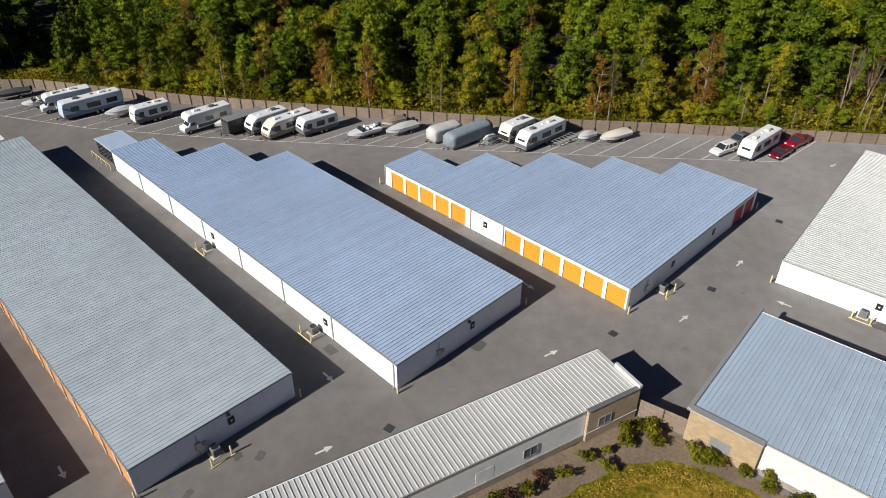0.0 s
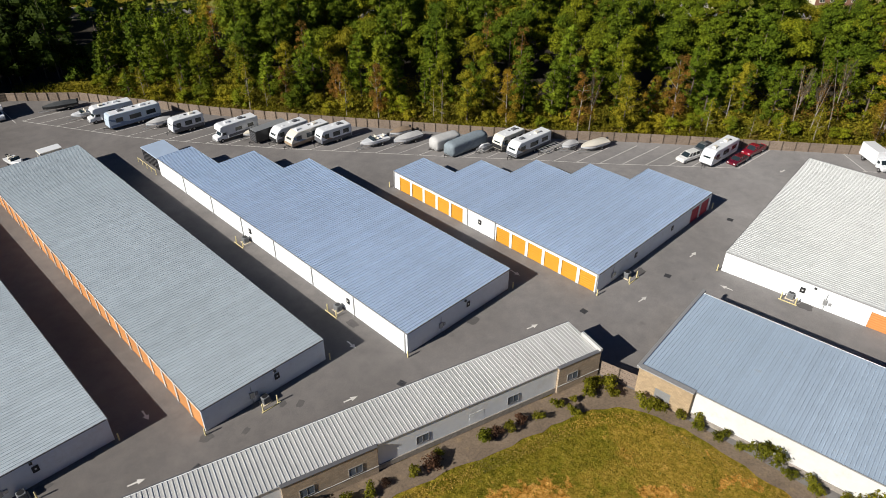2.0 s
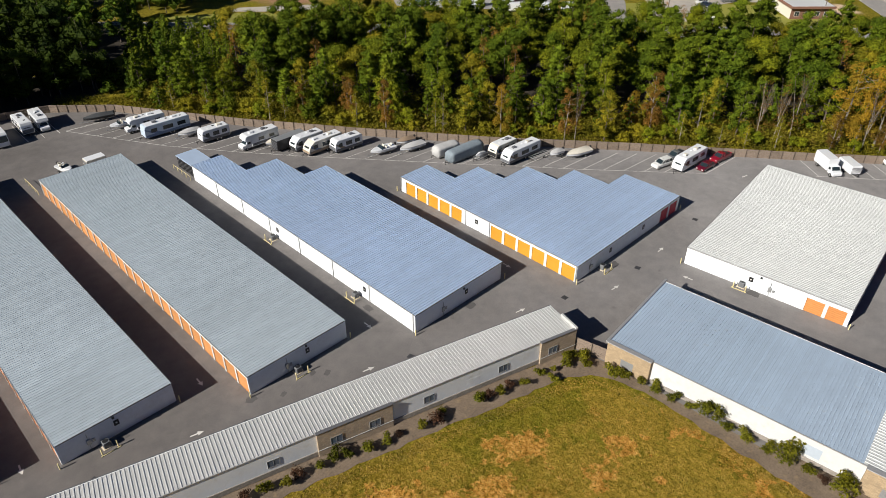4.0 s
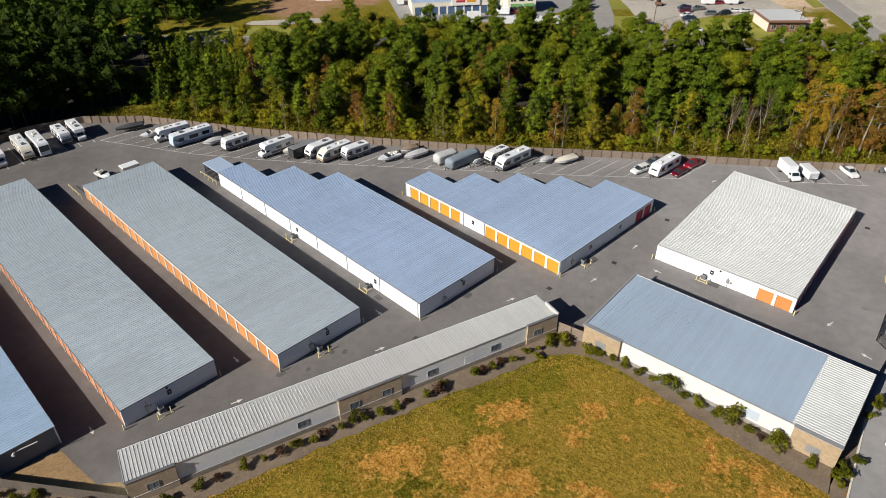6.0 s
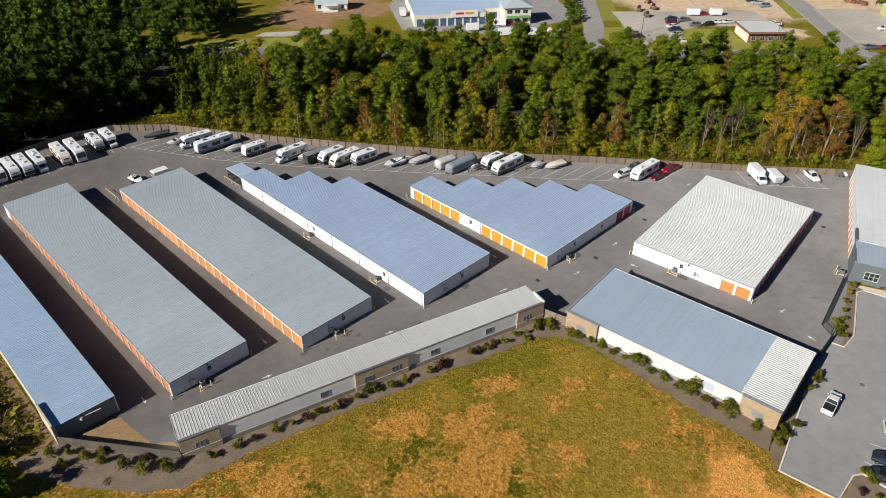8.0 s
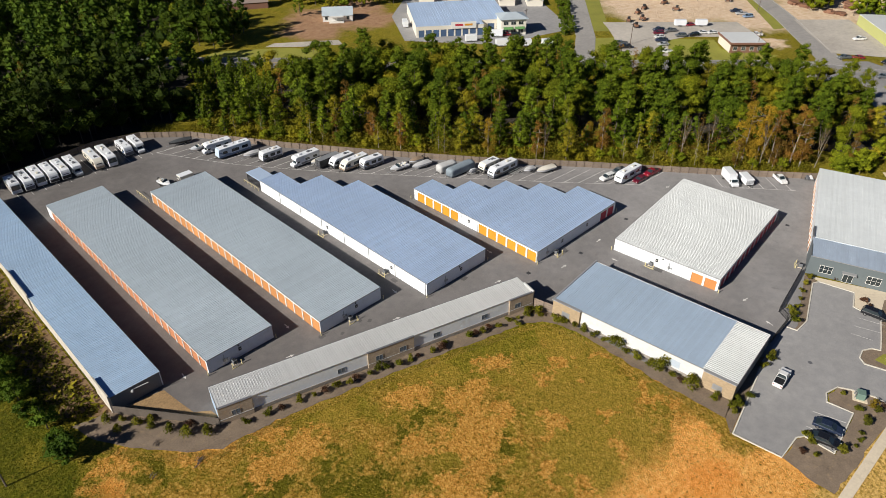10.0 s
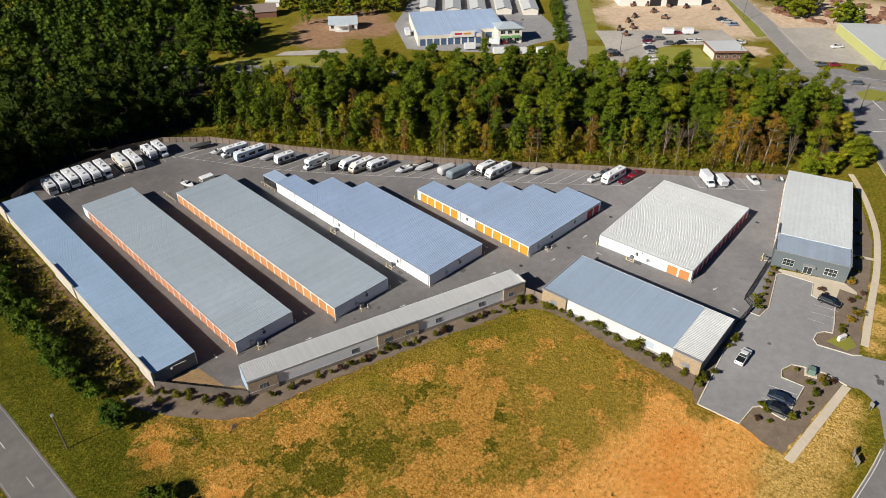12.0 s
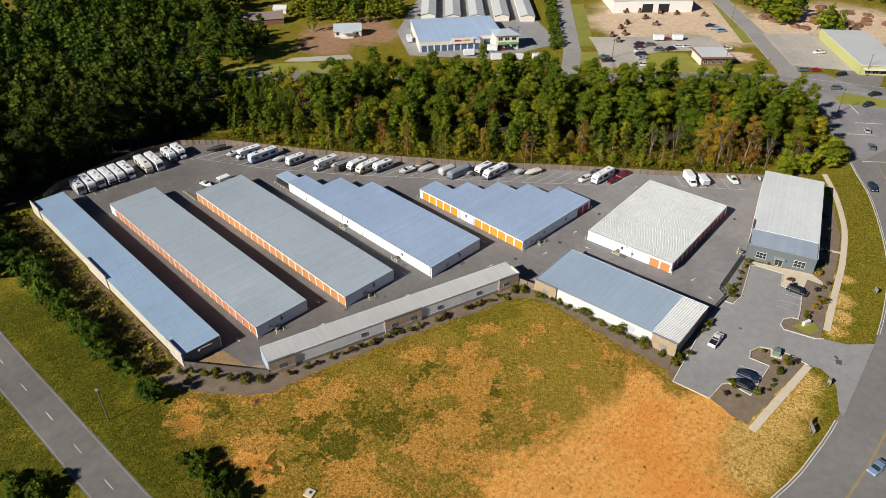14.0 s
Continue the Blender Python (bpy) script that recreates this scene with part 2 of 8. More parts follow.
def asphalt_mat(name, col, spread=0.2, patch=True, aged=False):
    """Asphalt with broad patches, grain and oil stains; aged: older and darker in the west of the yard, newer in the east."""
    m, nt, bs = node_mat(name)
    wide, mid, fine = noise_node(nt, 0.045, 5, 0.6), noise_node(nt, 0.5, 6, 0.65), noise_node(nt, 14.0, 5, 0.8)
    c = ramp_node(nt, wide.outputs["Fac"], ((0.3, shades(col, 1 - spread)), (0.7, shades(col, 1 + spread))))
    t = ramp_node(nt, mid.outputs["Fac"], ((0.3, (0.86, 0.86, 0.87)), (0.7, (1.1, 1.09, 1.07))))
    c = mix_node(nt, 1.0, c, t, "MULTIPLY")
    f = ramp_node(nt, fine.outputs["Fac"], ((0.3, (0.8, 0.8, 0.8)), (0.7, (1.2, 1.2, 1.2))))
    c = mix_node(nt, 1.0, c, f, "MULTIPLY")
    if aged:
        g = nt.nodes.new("ShaderNodeNewGeometry")
        sep = nt.nodes.new("ShaderNodeSeparateXYZ")
        nt.links.new(g.outputs["Position"], sep.inputs[0])
        blot = noise_node(nt, 0.07, 5, 0.6)
        where = math_node(nt, "ADD", sep.outputs["X"], math_node(nt, "MULTIPLY", math_node(nt, "SUBTRACT", blot.outputs["Fac"], 0.5), 70.0))
        old = nt.nodes.new("ShaderNodeMapRange")
        old.inputs["From Min"].default_value, old.inputs["From Max"].default_value = -55.0, 80.0
        nt.links.new(where, old.inputs["Value"])
        c = mix_node(nt, 1.0, c, ramp_node(nt, old.outputs["Result"], ((0.0, (0.70, 0.675, 0.66)), (0.45, (0.93, 0.92, 0.915)), (1.0, (1.32, 1.34, 1.36)))), "MULTIPLY")
    if patch:
        oil = noise_node(nt, 0.22, 3, 0.5)
        o = ramp_node(nt, oil.outputs["Fac"], ((0.70, (0, 0, 0)), (0.76, (0.55, 0.55, 0.55))))
        c = mix_node(nt, o, c, shades(col, 0.55))
    nt.links.new(c, bs.inputs["Base Color"])
    bs.inputs["Roughness"].default_value = 0.9
    bs.inputs["Specular IOR Level"].default_value = 0.25
    bump_node(nt, bs, fine.outputs["Fac"], 0.3, 0.01)
    return m


def roof_mat(name, col, rough=0.42, metal=0.35, stain=(0.42, 0.38, 0.30)):
    """Coated steel roofing with faint streaks and chalking, a little different from sheet to sheet."""
    m, nt, bs = node_mat(name)
    wide, mid, fine = noise_node(nt, 0.06, 4), noise_node(nt, 0.7, 6, 0.65), noise_node(nt, 9.0, 4, 0.7)
    c = mix_node(nt, wide.outputs["Fac"], shades(col, 0.86), shades(col, 1.14))
    t = ramp_node(nt, mid.outputs["Fac"], ((0.3, (0.95, 0.95, 0.95)), (0.7, (1.04, 1.04, 1.04))))
    c = mix_node(nt, 1.0, c, t, "MULTIPLY")
    s = ramp_node(nt, mid.outputs["Fac"], ((0.62, (0, 0, 0)), (0.8, (0.35, 0.35, 0.35))))
    c = mix_node(nt, s, c, stain)
    oi = nt.nodes.new("ShaderNodeObjectInfo")
    mr = nt.nodes.new("ShaderNodeMapRange")
    mr.inputs["To Min"].default_value, mr.inputs["To Max"].default_value = 0.965, 1.035
    nt.links.new(oi.outputs["Random"], mr.inputs["Value"])
    cmb = nt.nodes.new("ShaderNodeCombineColor")
    for k in range(3):
        nt.links.new(mr.outputs["Result"], cmb.inputs[k])
    c = mix_node(nt, 1.0, c, cmb.outputs["Color"], "MULTIPLY")
    nt.links.new(c, bs.inputs["Base Color"])
    bs.inputs["Metallic"].default_value = metal
    r = ramp_node(nt, mid.outputs["Fac"], ((0.25, (rough - 0.1,) * 3), (0.75, (rough + 0.14,) * 3)))
    nt.links.new(r, bs.inputs["Roughness"])
    bump_node(nt, bs, fine.outputs["Fac"], 0.08, 0.01)
    return m


def brick_mat(name, col):
    m, nt, bs = node_mat(name)
    g = nt.nodes.new("ShaderNodeTexCoord")
    mp = nt.nodes.new("ShaderNodeMapping")
    mp.inputs["Rotation"].default_value = (radians(90), 0, 0)
    nt.links.new(g.outputs["Object"], mp.inputs["Vector"])
    b = nt.nodes.new("ShaderNodeTexBrick")
    b.inputs["Color1"].default_value = (*shades(col, 0.88), 1)
    b.inputs["Color2"].default_value = (*shades(col, 1.12), 1)
    b.inputs["Mortar"].default_value = (*shades(col, 0.75), 1)
    b.inputs["Scale"].default_value = 1.0
    b.inputs["Brick Width"].default_value, b.inputs["Row Height"].default_value, b.inputs["Mortar Size"].default_value = 0.4, 0.2, 0.008
    nt.links.new(mp.outputs["Vector"], b.inputs["Vector"])
    n = noise_node(nt, 0.8, 6, 0.7)
    t = ramp_node(nt, n.outputs["Fac"], ((0.3, (0.82, 0.82, 0.82)), (0.7, (1.12, 1.1, 1.06))))
    nt.links.new(mix_node(nt, 1.0, b.outputs["Color"], t, "MULTIPLY"), bs.inputs["Base Color"])
    bs.inputs["Roughness"].default_value = 0.9
    bump_node(nt, bs, b.outputs["Fac"], -0.4, 0.01)
    return m


FIELD_SPOTS = ((-42, -36, 30), (-58, -12, 20), (-20, -34, 16), (-8, -68, 30), (3, -48, 14), (-6, -36, 9), (7, -32, 4), (-45, -66, 40), (18, -86, 6))
CLAY_SPOTS = ((-8, -70, 15), (-22, -68, 11), (4, -74, 8), (-20, -84, 17), (2, -63, 5), (7, -66, 3), (9, -78, 3), (-33, -58, 8), (-27, -57, 5), (-67, -19, 4), (-70, 0, 3), (-66, -15, 3))
OLIVE_SPOTS = ((-2, -28, 6), (-4, -40, 10), (-8, -49, 9), (4, -46, 8), (7, -36, 7), (8, -29, 5), (-2, -54, 6), (-14, -52, 6), (-14, -20, 5), (-34, -12, 4))
TAN_SPOTS = ((-49, -14, 6), (-42, -14.6, 5), (-21.6, -18.6, 6), (-5, -24, 4), (3, -33, 3.2), (-21, -33, 8), (-53, -33, 6), (-40, -38, 7), (-64, -14, 6), (-55, -3.5, 4), (-46, -6, 4), (-14, -34, 4), (-58, -40, 10), (-30, -27, 5), (-13, -25, 4), (-36, -48, 6), (-67, 3, 4), (5.5, -57, 3), (8.5, -50, 2), (11, -36, 1.6), (10.5, -48, 2), (9.8, -54, 2.6), (9, -60, 3), (10, -44, 1.6), (-2, -33, 2.4), (-9, -41, 2.6), (3, -40, 1.8), (-6, -52, 2), (7, -34, 1.6), (-17, -47, 2.4), (0, -47, 1.6), (-30, -41, 7), (-24, -38, 5), (-16, -28, 5), (-37, -46, 4), (-18, -53, 4))
LUSH_SPOTS = ((-52, -20, 5), (-51, -27, 4.5), (-42, -21.5, 3), (-40, -28, 4.5), (-45, -24, 4), (-24, -23.5, 2.4), (-56, -15, 2.6), (-63, -20, 3), (-57, -26, 3), (-38, -19, 2), (-18, -39, 2.2), (-25, -43, 2.6), (-63, -1, 2.5), (-42, -32, 3), (-29, -22, 1.8), (-33, -33, 2))
RAW_SPOTS = ((-9, -71, 10), (-14, -80, 10), (0, -68, 5), (-70, 0, 3), (-67, -18, 4))
VERGE_SPOTS = ((23, -84, 6), (30.5, -84.6, 4.4), (15, -84.5, 6.5), (7, -84.5, 6.5), (0, -86, 5), (66, -79.6, 3.6), (59, -82, 3.4), (53, -83.5, 2.6), (76, -77, 2.8))
RANK_SPOTS = ((-80, 0, 12), (-82, 38, 12), (-78, -8, 8), (-96, 30, 10), (-66, 30, 10), (-66, 60, 10), (-66, 90, 10), (-80, 20, 12), (-80, -20, 14), (-82, 60, 12), (-100, -20, 16), (-98, 10, 12), (-78, -45, 10))
HOUSE_SPOTS = ((96, 172, 15), (112, 182, 20), (122, 168, 16), (134, 186, 12))
YARD_SPOTS = ((262, 75, 42), (235, 85, 28), (215, 74, 12), (250, 42, 20), (222, 22, 7), (285, 25, 24), (262, 20, 18), (310, 5, 40))

M_GROUND = ground_mat()
M_DIRT = worn("tan_dirt", (0.29, 0.185, 0.088), 1.0, big=0.5, small=2.5, spread=0.4, bump=0.6, dirt=(0.20, 0.17, 0.10))
M_LAWN = worn("mown_lawn", (0.235, 0.232, 0.030), 0.95, big=0.12, small=3.0, spread=0.3, bump=0.5, dirt=(0.26, 0.21, 0.05))
M_LOT = asphalt_mat("lot_asphalt", (0.190, 0.181, 0.178), aged=True)
M_LOT2 = asphalt_mat("front_lot_asphalt", (0.285, 0.280, 0.280), 0.12)
M_GRAVEL = asphalt_mat("pale_gravel", (0.42, 0.385, 0.34), 0.15, False)
M_FARROAD = asphalt_mat("pale_road", (0.30, 0.285, 0.27), 0.1, False)
M_ROAD = asphalt_mat("road_asphalt", (0.200, 0.190, 0.182), 0.12, False)
M_ROADW = asphalt_mat("worn_road_asphalt", (0.165, 0.155, 0.145), 0.2, False)
M_LINE = worn("line_paint", (0.66, 0.64, 0.61), 0.8, small=1.2, spread=0.25, rand=0.1, dirt=(0.3, 0.29, 0.28))
M_FAINT_LINE = worn("worn_line_paint", (0.38, 0.365, 0.34), 0.85, small=0.8, spread=0.4, dirt=(0.2, 0.19, 0.18))
M_YELLOW_LINE = worn("yellow_line_paint", (0.55, 0.36, 0.06), 0.8, small=1.2, spread=0.3)
M_CONC = worn("concrete", (0.62, 0.53, 0.40), 0.9, small=2.0, spread=0.14, dirt=(0.34, 0.29, 0.22))
M_KERB = worn("kerb_concrete", (0.62, 0.58, 0.50), 0.9, small=2.0, spread=0.14)
M_MULCH = worn("mulch", (0.195, 0.146, 0.104), 1.0, big=0.35, small=4.0, spread=0.42, bump=0.8, dirt=(0.36, 0.25, 0.13))
M_ROOF_BLUE = roof_mat("blue_grey_roof_steel", (0.55, 0.68, 0.87))
M_ROOF_GREY = roof_mat("grey_roof_steel", (0.57, 0.645, 0.695), stain=(0.46, 0.46, 0.44))
M_ROOF_PALE = roof_mat("pale_roof_steel", (0.48, 0.635, 0.81), 0.4)
M_ROOF_WHITE = roof_mat("white_roof_steel", (0.60, 0.615, 0.61), 0.5, 0.1)
M_ROOF_BRIGHT = roof_mat("bright_white_roof_steel", (0.70, 0.73, 0.73), 0.5, 0.1, (0.62, 0.58, 0.50))
M_ROOF_RIB = roof_mat("ribbed_roof_steel", (0.57, 0.57, 0.56), 0.45, 0.2, (0.40, 0.34, 0.24))
M_ROOF_H = roof_mat("seamed_blue_roof_steel", (0.53, 0.645, 0.77))
M_ROOF_SLATE = roof_mat("slate_grey_roof_steel", (0.48, 0.56, 0.66))
M_WALL = worn("white_wall_steel", (0.77, 0.80, 0.83), 0.55, big=0.2, small=1.5, spread=0.06, rand=0.03, dirt=(0.62, 0.61, 0.58))
M_OFFWHITE = worn("off_white_wall_steel", (0.64, 0.64, 0.63), 0.55, big=0.2, small=1.5, spread=0.08, rand=0.03, dirt=(0.50, 0.47, 0.42))
M_TRIM = worn("white_trim_steel", (0.70, 0.69, 0.66), 0.5, spread=0.06)
M_FASCIA = worn("grey_eave_trim", (0.17, 0.17, 0.18), 0.5, 0.3, spread=0.15)
M_FASCIA_LIGHT = worn("pale_grey_eave_trim", (0.36, 0.36, 0.36), 0.5, 0.3, spread=0.15)
M_SEAM = worn("dark_joint", (0.05, 0.05, 0.055), 0.7)
M_YDOOR = worn("yellow_orange_door_paint", (0.58, 0.275, 0.022), 0.55, big=0.3, spread=0.1, rand=0.06)
M_ODOOR = worn("orange_door_paint", (0.54, 0.215, 0.062), 0.55, big=0.3, spread=0.1, rand=0.06)
M_BDOOR = worn("burnt_orange_door_paint", (0.46, 0.195, 0.095), 0.55, big=0.3, spread=0.12, rand=0.08)
M_CDOOR = worn("amber_door_paint", (0.50, 0.225, 0.080), 0.55, big=0.3, spread=0.12, rand=0.08)
M_RDOOR = worn("red_door_paint", (0.42, 0.022, 0.045), 0.55, big=0.3, spread=0.1, rand=0.06)
M_BRICK = brick_mat("tan_block", (0.42, 0.335, 0.25))
M_BRICK2 = brick_mat("buff_block", (0.37, 0.28, 0.18))
M_BLOCKPALE = brick_mat("pale_grey_block", (0.50, 0.46, 0.40))
M_STONE = worn("rubble_stone", (0.30, 0.27, 0.24), 0.9, big=1.5, small=5, spread=0.4, bump=0.8)
M_GLASS = glass_mat("window_glass")
M_BLIND = glass_mat("window_glass_over_blinds", (0.13, 0.16, 0.20), 0.12)
M_WOOD = worn("weathered_fence_wood", (0.225, 0.175, 0.138), 0.9, big=0.4, small=4, spread=0.28, rand=0.14, bump=0.4)
M_OLDWOOD = worn("dark_weathered_boards", (0.115, 0.094, 0.078), 0.9, big=0.4, small=4, spread=0.28, rand=0.2, bump=0.4)
M_POST = worn("dark_fence_post", (0.10, 0.078, 0.06), 0.9, spread=0.25)
M_BLACK = worn("black_paint", (0.018, 0.018, 0.02), 0.45, spread=0.15)
M_DARKWALL = worn("dark_grey_wall", (0.16, 0.17, 0.18), 0.6, spread=0.1)
M_OFFICE = worn("slate_grey_siding", (0.115, 0.137, 0.145), 0.6, spread=0.08)
M_GALV = worn("galvanised_steel", (0.42, 0.43, 0.44), 0.45, 0.6, spread=0.12)
M_BOLLARD = worn("pale_yellow_bollard_paint", (0.66, 0.57, 0.30), 0.6, spread=0.15)
M_WHITE = worn("white_gelcoat", (0.72, 0.74, 0.77), 0.35, spread=0.05, rand=0.05, coat=0.3)
M_PALEBLUE = worn("pale_blue_gelcoat", (0.50, 0.60, 0.71), 0.35, spread=0.06, coat=0.3)
M_CREAM = worn("cream_gelcoat", (0.70, 0.66, 0.57), 0.4, spread=0.06, rand=0.05, coat=0.2)
M_TANBAND = worn("tan_graphic", (0.29, 0.215, 0.15), 0.4, spread=0.08)
M_GREYBAND = worn("grey_graphic", (0.12, 0.125, 0.14), 0.4, spread=0.08)
M_BLUEBAND = worn("blue_graphic", (0.13, 0.20, 0.34), 0.4, spread=0.08)
M_TARP = worn("grey_blue_tarp", (0.22, 0.265, 0.305), 0.85, big=0.8, small=2.5, spread=0.2, bump=0.6)
M_TARPW = worn("white_tarp", (0.50, 0.50, 0.50), 0.85, big=0.8, small=2.5, spread=0.14, bump=0.6)
M_TARPD = worn("dark_tarp", (0.06, 0.065, 0.07), 0.8, big=0.8, small=2.5, spread=0.3, bump=0.6)
M_TYRE = worn("tyre_rubber", (0.02, 0.02, 0.02), 0.85, spread=0.2)
M_RIM = worn("wheel_metal", (0.45, 0.45, 0.46), 0.35, 0.8, spread=0.1)
M_LAMP = glass_mat("headlight", (0.6, 0.6, 0.6), 0.1)
M_TAIL = glass_mat("taillight", (0.35, 0.01, 0.01), 0.2)
PAINT = {k: worn(k + "_car_paint", c, 0.3, 0.1, spread=0.05, bump=0, coat=0.6) for k, c in {
    "white": (0.76, 0.76, 0.75), "black": (0.012, 0.013, 0.016), "red": (0.27, 0.008, 0.022), "maroon": (0.12, 0.006, 0.018), "navy": (0.02, 0.03, 0.06),
    "silver": (0.42, 0.43, 0.45), "grey": (0.13, 0.14, 0.15), "blue": (0.20, 0.30, 0.45)}.items()}
M_BARK = worn("bark", (0.13, 0.10, 0.08), 0.95, big=1, small=6, spread=0.3, bump=0.6)
M_PALEBARK = worn("pale_bark", (0.25, 0.215, 0.175), 0.95, big=1, small=6, spread=0.25, bump=0.4)
L_PINE = leaf_mat("pine_needles", (0.0295, 0.052, 0.004), (0.176, 0.242, 0.018), trans=0.04)
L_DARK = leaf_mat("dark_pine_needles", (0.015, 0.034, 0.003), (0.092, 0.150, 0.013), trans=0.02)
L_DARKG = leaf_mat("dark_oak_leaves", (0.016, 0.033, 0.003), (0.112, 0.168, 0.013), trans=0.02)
# leaf colour lowered to near black: the shade of the wood's edge is painted in
L_SHADE_DARK = leaf_mat("deep_green_leaves", (0.007, 0.014, 0.002), (0.044, 0.070, 0.006), trans=0.01)
L_GREEN = leaf_mat("green_leaves", (0.046, 0.063, 0.004), (0.265, 0.302, 0.019), trans=0.06)
L_LIME = leaf_mat("yellow_green_leaves", (0.11, 0.115, 0.009), (0.37, 0.325, 0.027), trans=0.15)
L_RUST = leaf_mat("rusty_leaves", (0.13, 0.075, 0.016), (0.31, 0.170, 0.040))
L_GOLD = leaf_mat("golden_leaves", (0.18, 0.122, 0.013), (0.43, 0.285, 0.034))
L_TWIG = leaf_mat("bare_twigs", (0.10, 0.08, 0.06), (0.19, 0.155, 0.12), trans=0.0)
L_BRUSH = leaf_mat("brush_leaves", (0.12, 0.115, 0.010), (0.23, 0.205, 0.021), dry=(0.17, 0.11, 0.03), trans=0.10)
L_SHRUB = leaf_mat("shrub_leaves", (0.050, 0.060, 0.006), (0.22, 0.215, 0.022))
L_SHRUBY = leaf_mat("yellow_shrub_leaves", (0.08, 0.085, 0.012), (0.24, 0.22, 0.03))
L_SHRUBR = leaf_mat("reddish_shrub_leaves", (0.045, 0.025, 0.02), (0.13, 0.07, 0.05))
L_GRASS = leaf_mat("grass_tufts", (0.14, 0.122, 0.013), (0.38, 0.29, 0.045), trans=0.2)
L_STRAW = leaf_mat("straw_tufts", (0.22, 0.15, 0.03), (0.46, 0.33, 0.085), trans=0.1)
L_WEED = leaf_mat("dark_weeds", (0.045, 0.050, 0.006), (0.14, 0.13, 0.015), trans=0.1)
L_VERGE = leaf_mat("verge_grass", (0.060, 0.075, 0.005), (0.20, 0.20, 0.016), trans=0.15)
M_LITTER = worn("brown_leaf_litter", (0.205, 0.125, 0.062), 1.0, big=0.25, small=3, spread=0.45, bump=0.8, dirt=(0.10, 0.095, 0.025))
# litter coloured almost black, with the shade under the crowns painted in
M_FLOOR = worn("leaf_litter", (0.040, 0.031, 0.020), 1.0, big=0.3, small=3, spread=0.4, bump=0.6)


# ---- mesh helpers ----
class Mesh:
    """Gathers corners and faces of one mesh."""

    def __init__(self):
        self.v, self.f = [], []

    def add(self, verts, faces, m=None):
        o = len(self.v)
        self.v += [tuple(m @ Vector(p)) for p in verts] if m else [tuple(p) for p in verts]
        self.f += [tuple(i + o for i in f) for f in faces]
        return self

    def box(self, x0, y0, z0, x1, y1, z1, m=None):
        return self.add([(x0, y0, z0), (x1, y0, z0), (x1, y1, z0), (x0, y1, z0), (x0, y0, z1), (x1, y0, z1), (x1, y1, z1), (x0, y1, z1)],
                        [(3, 2, 1, 0), (4, 5, 6, 7), (0, 1, 5, 4), (1, 2, 6, 5), (2, 3, 7, 6), (3, 0, 4, 7)], m)

    def bbox(self, x0, y0, z0, x1, y1, z1, b, m=None):
        """A box with its upper edges and upright edges chamfered by b."""
        def ring(i, z):
            a0, a1, c0, c1 = x0 + i, x1 - i, y0 + i, y1 - i
            return [(a0 + b, c0, z), (a1 - b, c0, z), (a1, c0 + b, z), (a1, c1 - b, z), (a1 - b, c1, z), (a0 + b, c1, z), (a0, c1 - b, z), (a0, c0 + b, z)]
        v = ring(0, z0) + ring(0, z1 - b) + ring(b, z1)
        f = [tuple(range(7, -1, -1)), tuple(range(16, 24))]
        for k in (0, 8):
            f += [(k + i, k + (i + 1) % 8, k + 8 + (i + 1) % 8, k + 8 + i) for i in range(8)]
        return self.add(v, f, m)

    def cyl(self, p, q, r0, r1=None, n=8, m=None):
        p, q = Vector(p), Vector(q)
        r1 = r0 if r1 is None else r1
        a = (q - p).normalized()
        u = a.orthogonal().normalized()
        w = a.cross(u)
        ring = [(math.cos(2 * math.pi * i / n), math.sin(2 * math.pi * i / n)) for i in range(n)]
        v = [p + (u * c + w * s) * r0 for c, s in ring] + [q + (u * c + w * s) * r1 for c, s in ring]
        f = [(i, (i + 1) % n, n + (i + 1) % n, n + i) for i in range(n)] + [tuple(range(n - 1, -1, -1)), tuple(range(n, 2 * n))]
        return self.add(v, f, m)

    def rings(self, rings, m=None, caps=True):
        """A skin over closed rings of equal length."""
        n = len(rings[0])
        v = [p for r in rings for p in r]
        f = [(k * n + i, k * n + (i + 1) % n, (k + 1) * n + (i + 1) % n, (k + 1) * n + i) for k in range(len(rings) - 1) for i in range(n)]
        if caps:
            f += [tuple(range(n - 1, -1, -1)), tuple(range((len(rings) - 1) * n, len(rings) * n))]
        return self.add(v, f, m)

    def slab(self, prof, w, b=0.06, m=None):
        """A side outline (x, z), drawn anticlockwise, 2 w wide across y, with rounded side edges."""
        cx = sum(p[0] for p in prof) / len(prof)
        cz = sum(p[1] for p in prof) / len(prof)
        ins = [(x + (b if x < cx else -b) * (abs(x - cx) > b), z + (b if z < cz else -b) * (abs(z - cz) > b)) for x, z in prof]
        rr = [[(x, -w, z) for x, z in ins], [(x, -w + b * 0.8, z) for x, z in prof], [(x, w - b * 0.8, z) for x, z in prof], [(x, w, z) for x, z in ins]]
        return self.rings(rr, m)

    def make(self, name, material, parent=None, label="", smooth=False):
        me = bpy.data.meshes.new(name)
        me.from_pydata(self.v, [], self.f)
        bm = bmesh.new()
        bm.from_mesh(me)
        bmesh.ops.recalc_face_normals(bm, faces=bm.faces)
        bm.to_mesh(me)
        bm.free()
        if smooth:
            me.shade_smooth()
        me.materials.append(material)
        ob = new(name, me)
        ob.parent = parent
        if label:
            ob["label"] = label
        return ob


def raw(name, v, f, material, parent=None):
    """A mesh from ready arrays, quickly, with its faces as they are."""
    me = bpy.data.meshes.new(name)
    me.from_pydata(v, [], f)
    me.materials.append(material)
    ob = new(name, me)
    ob.parent = parent
    return ob


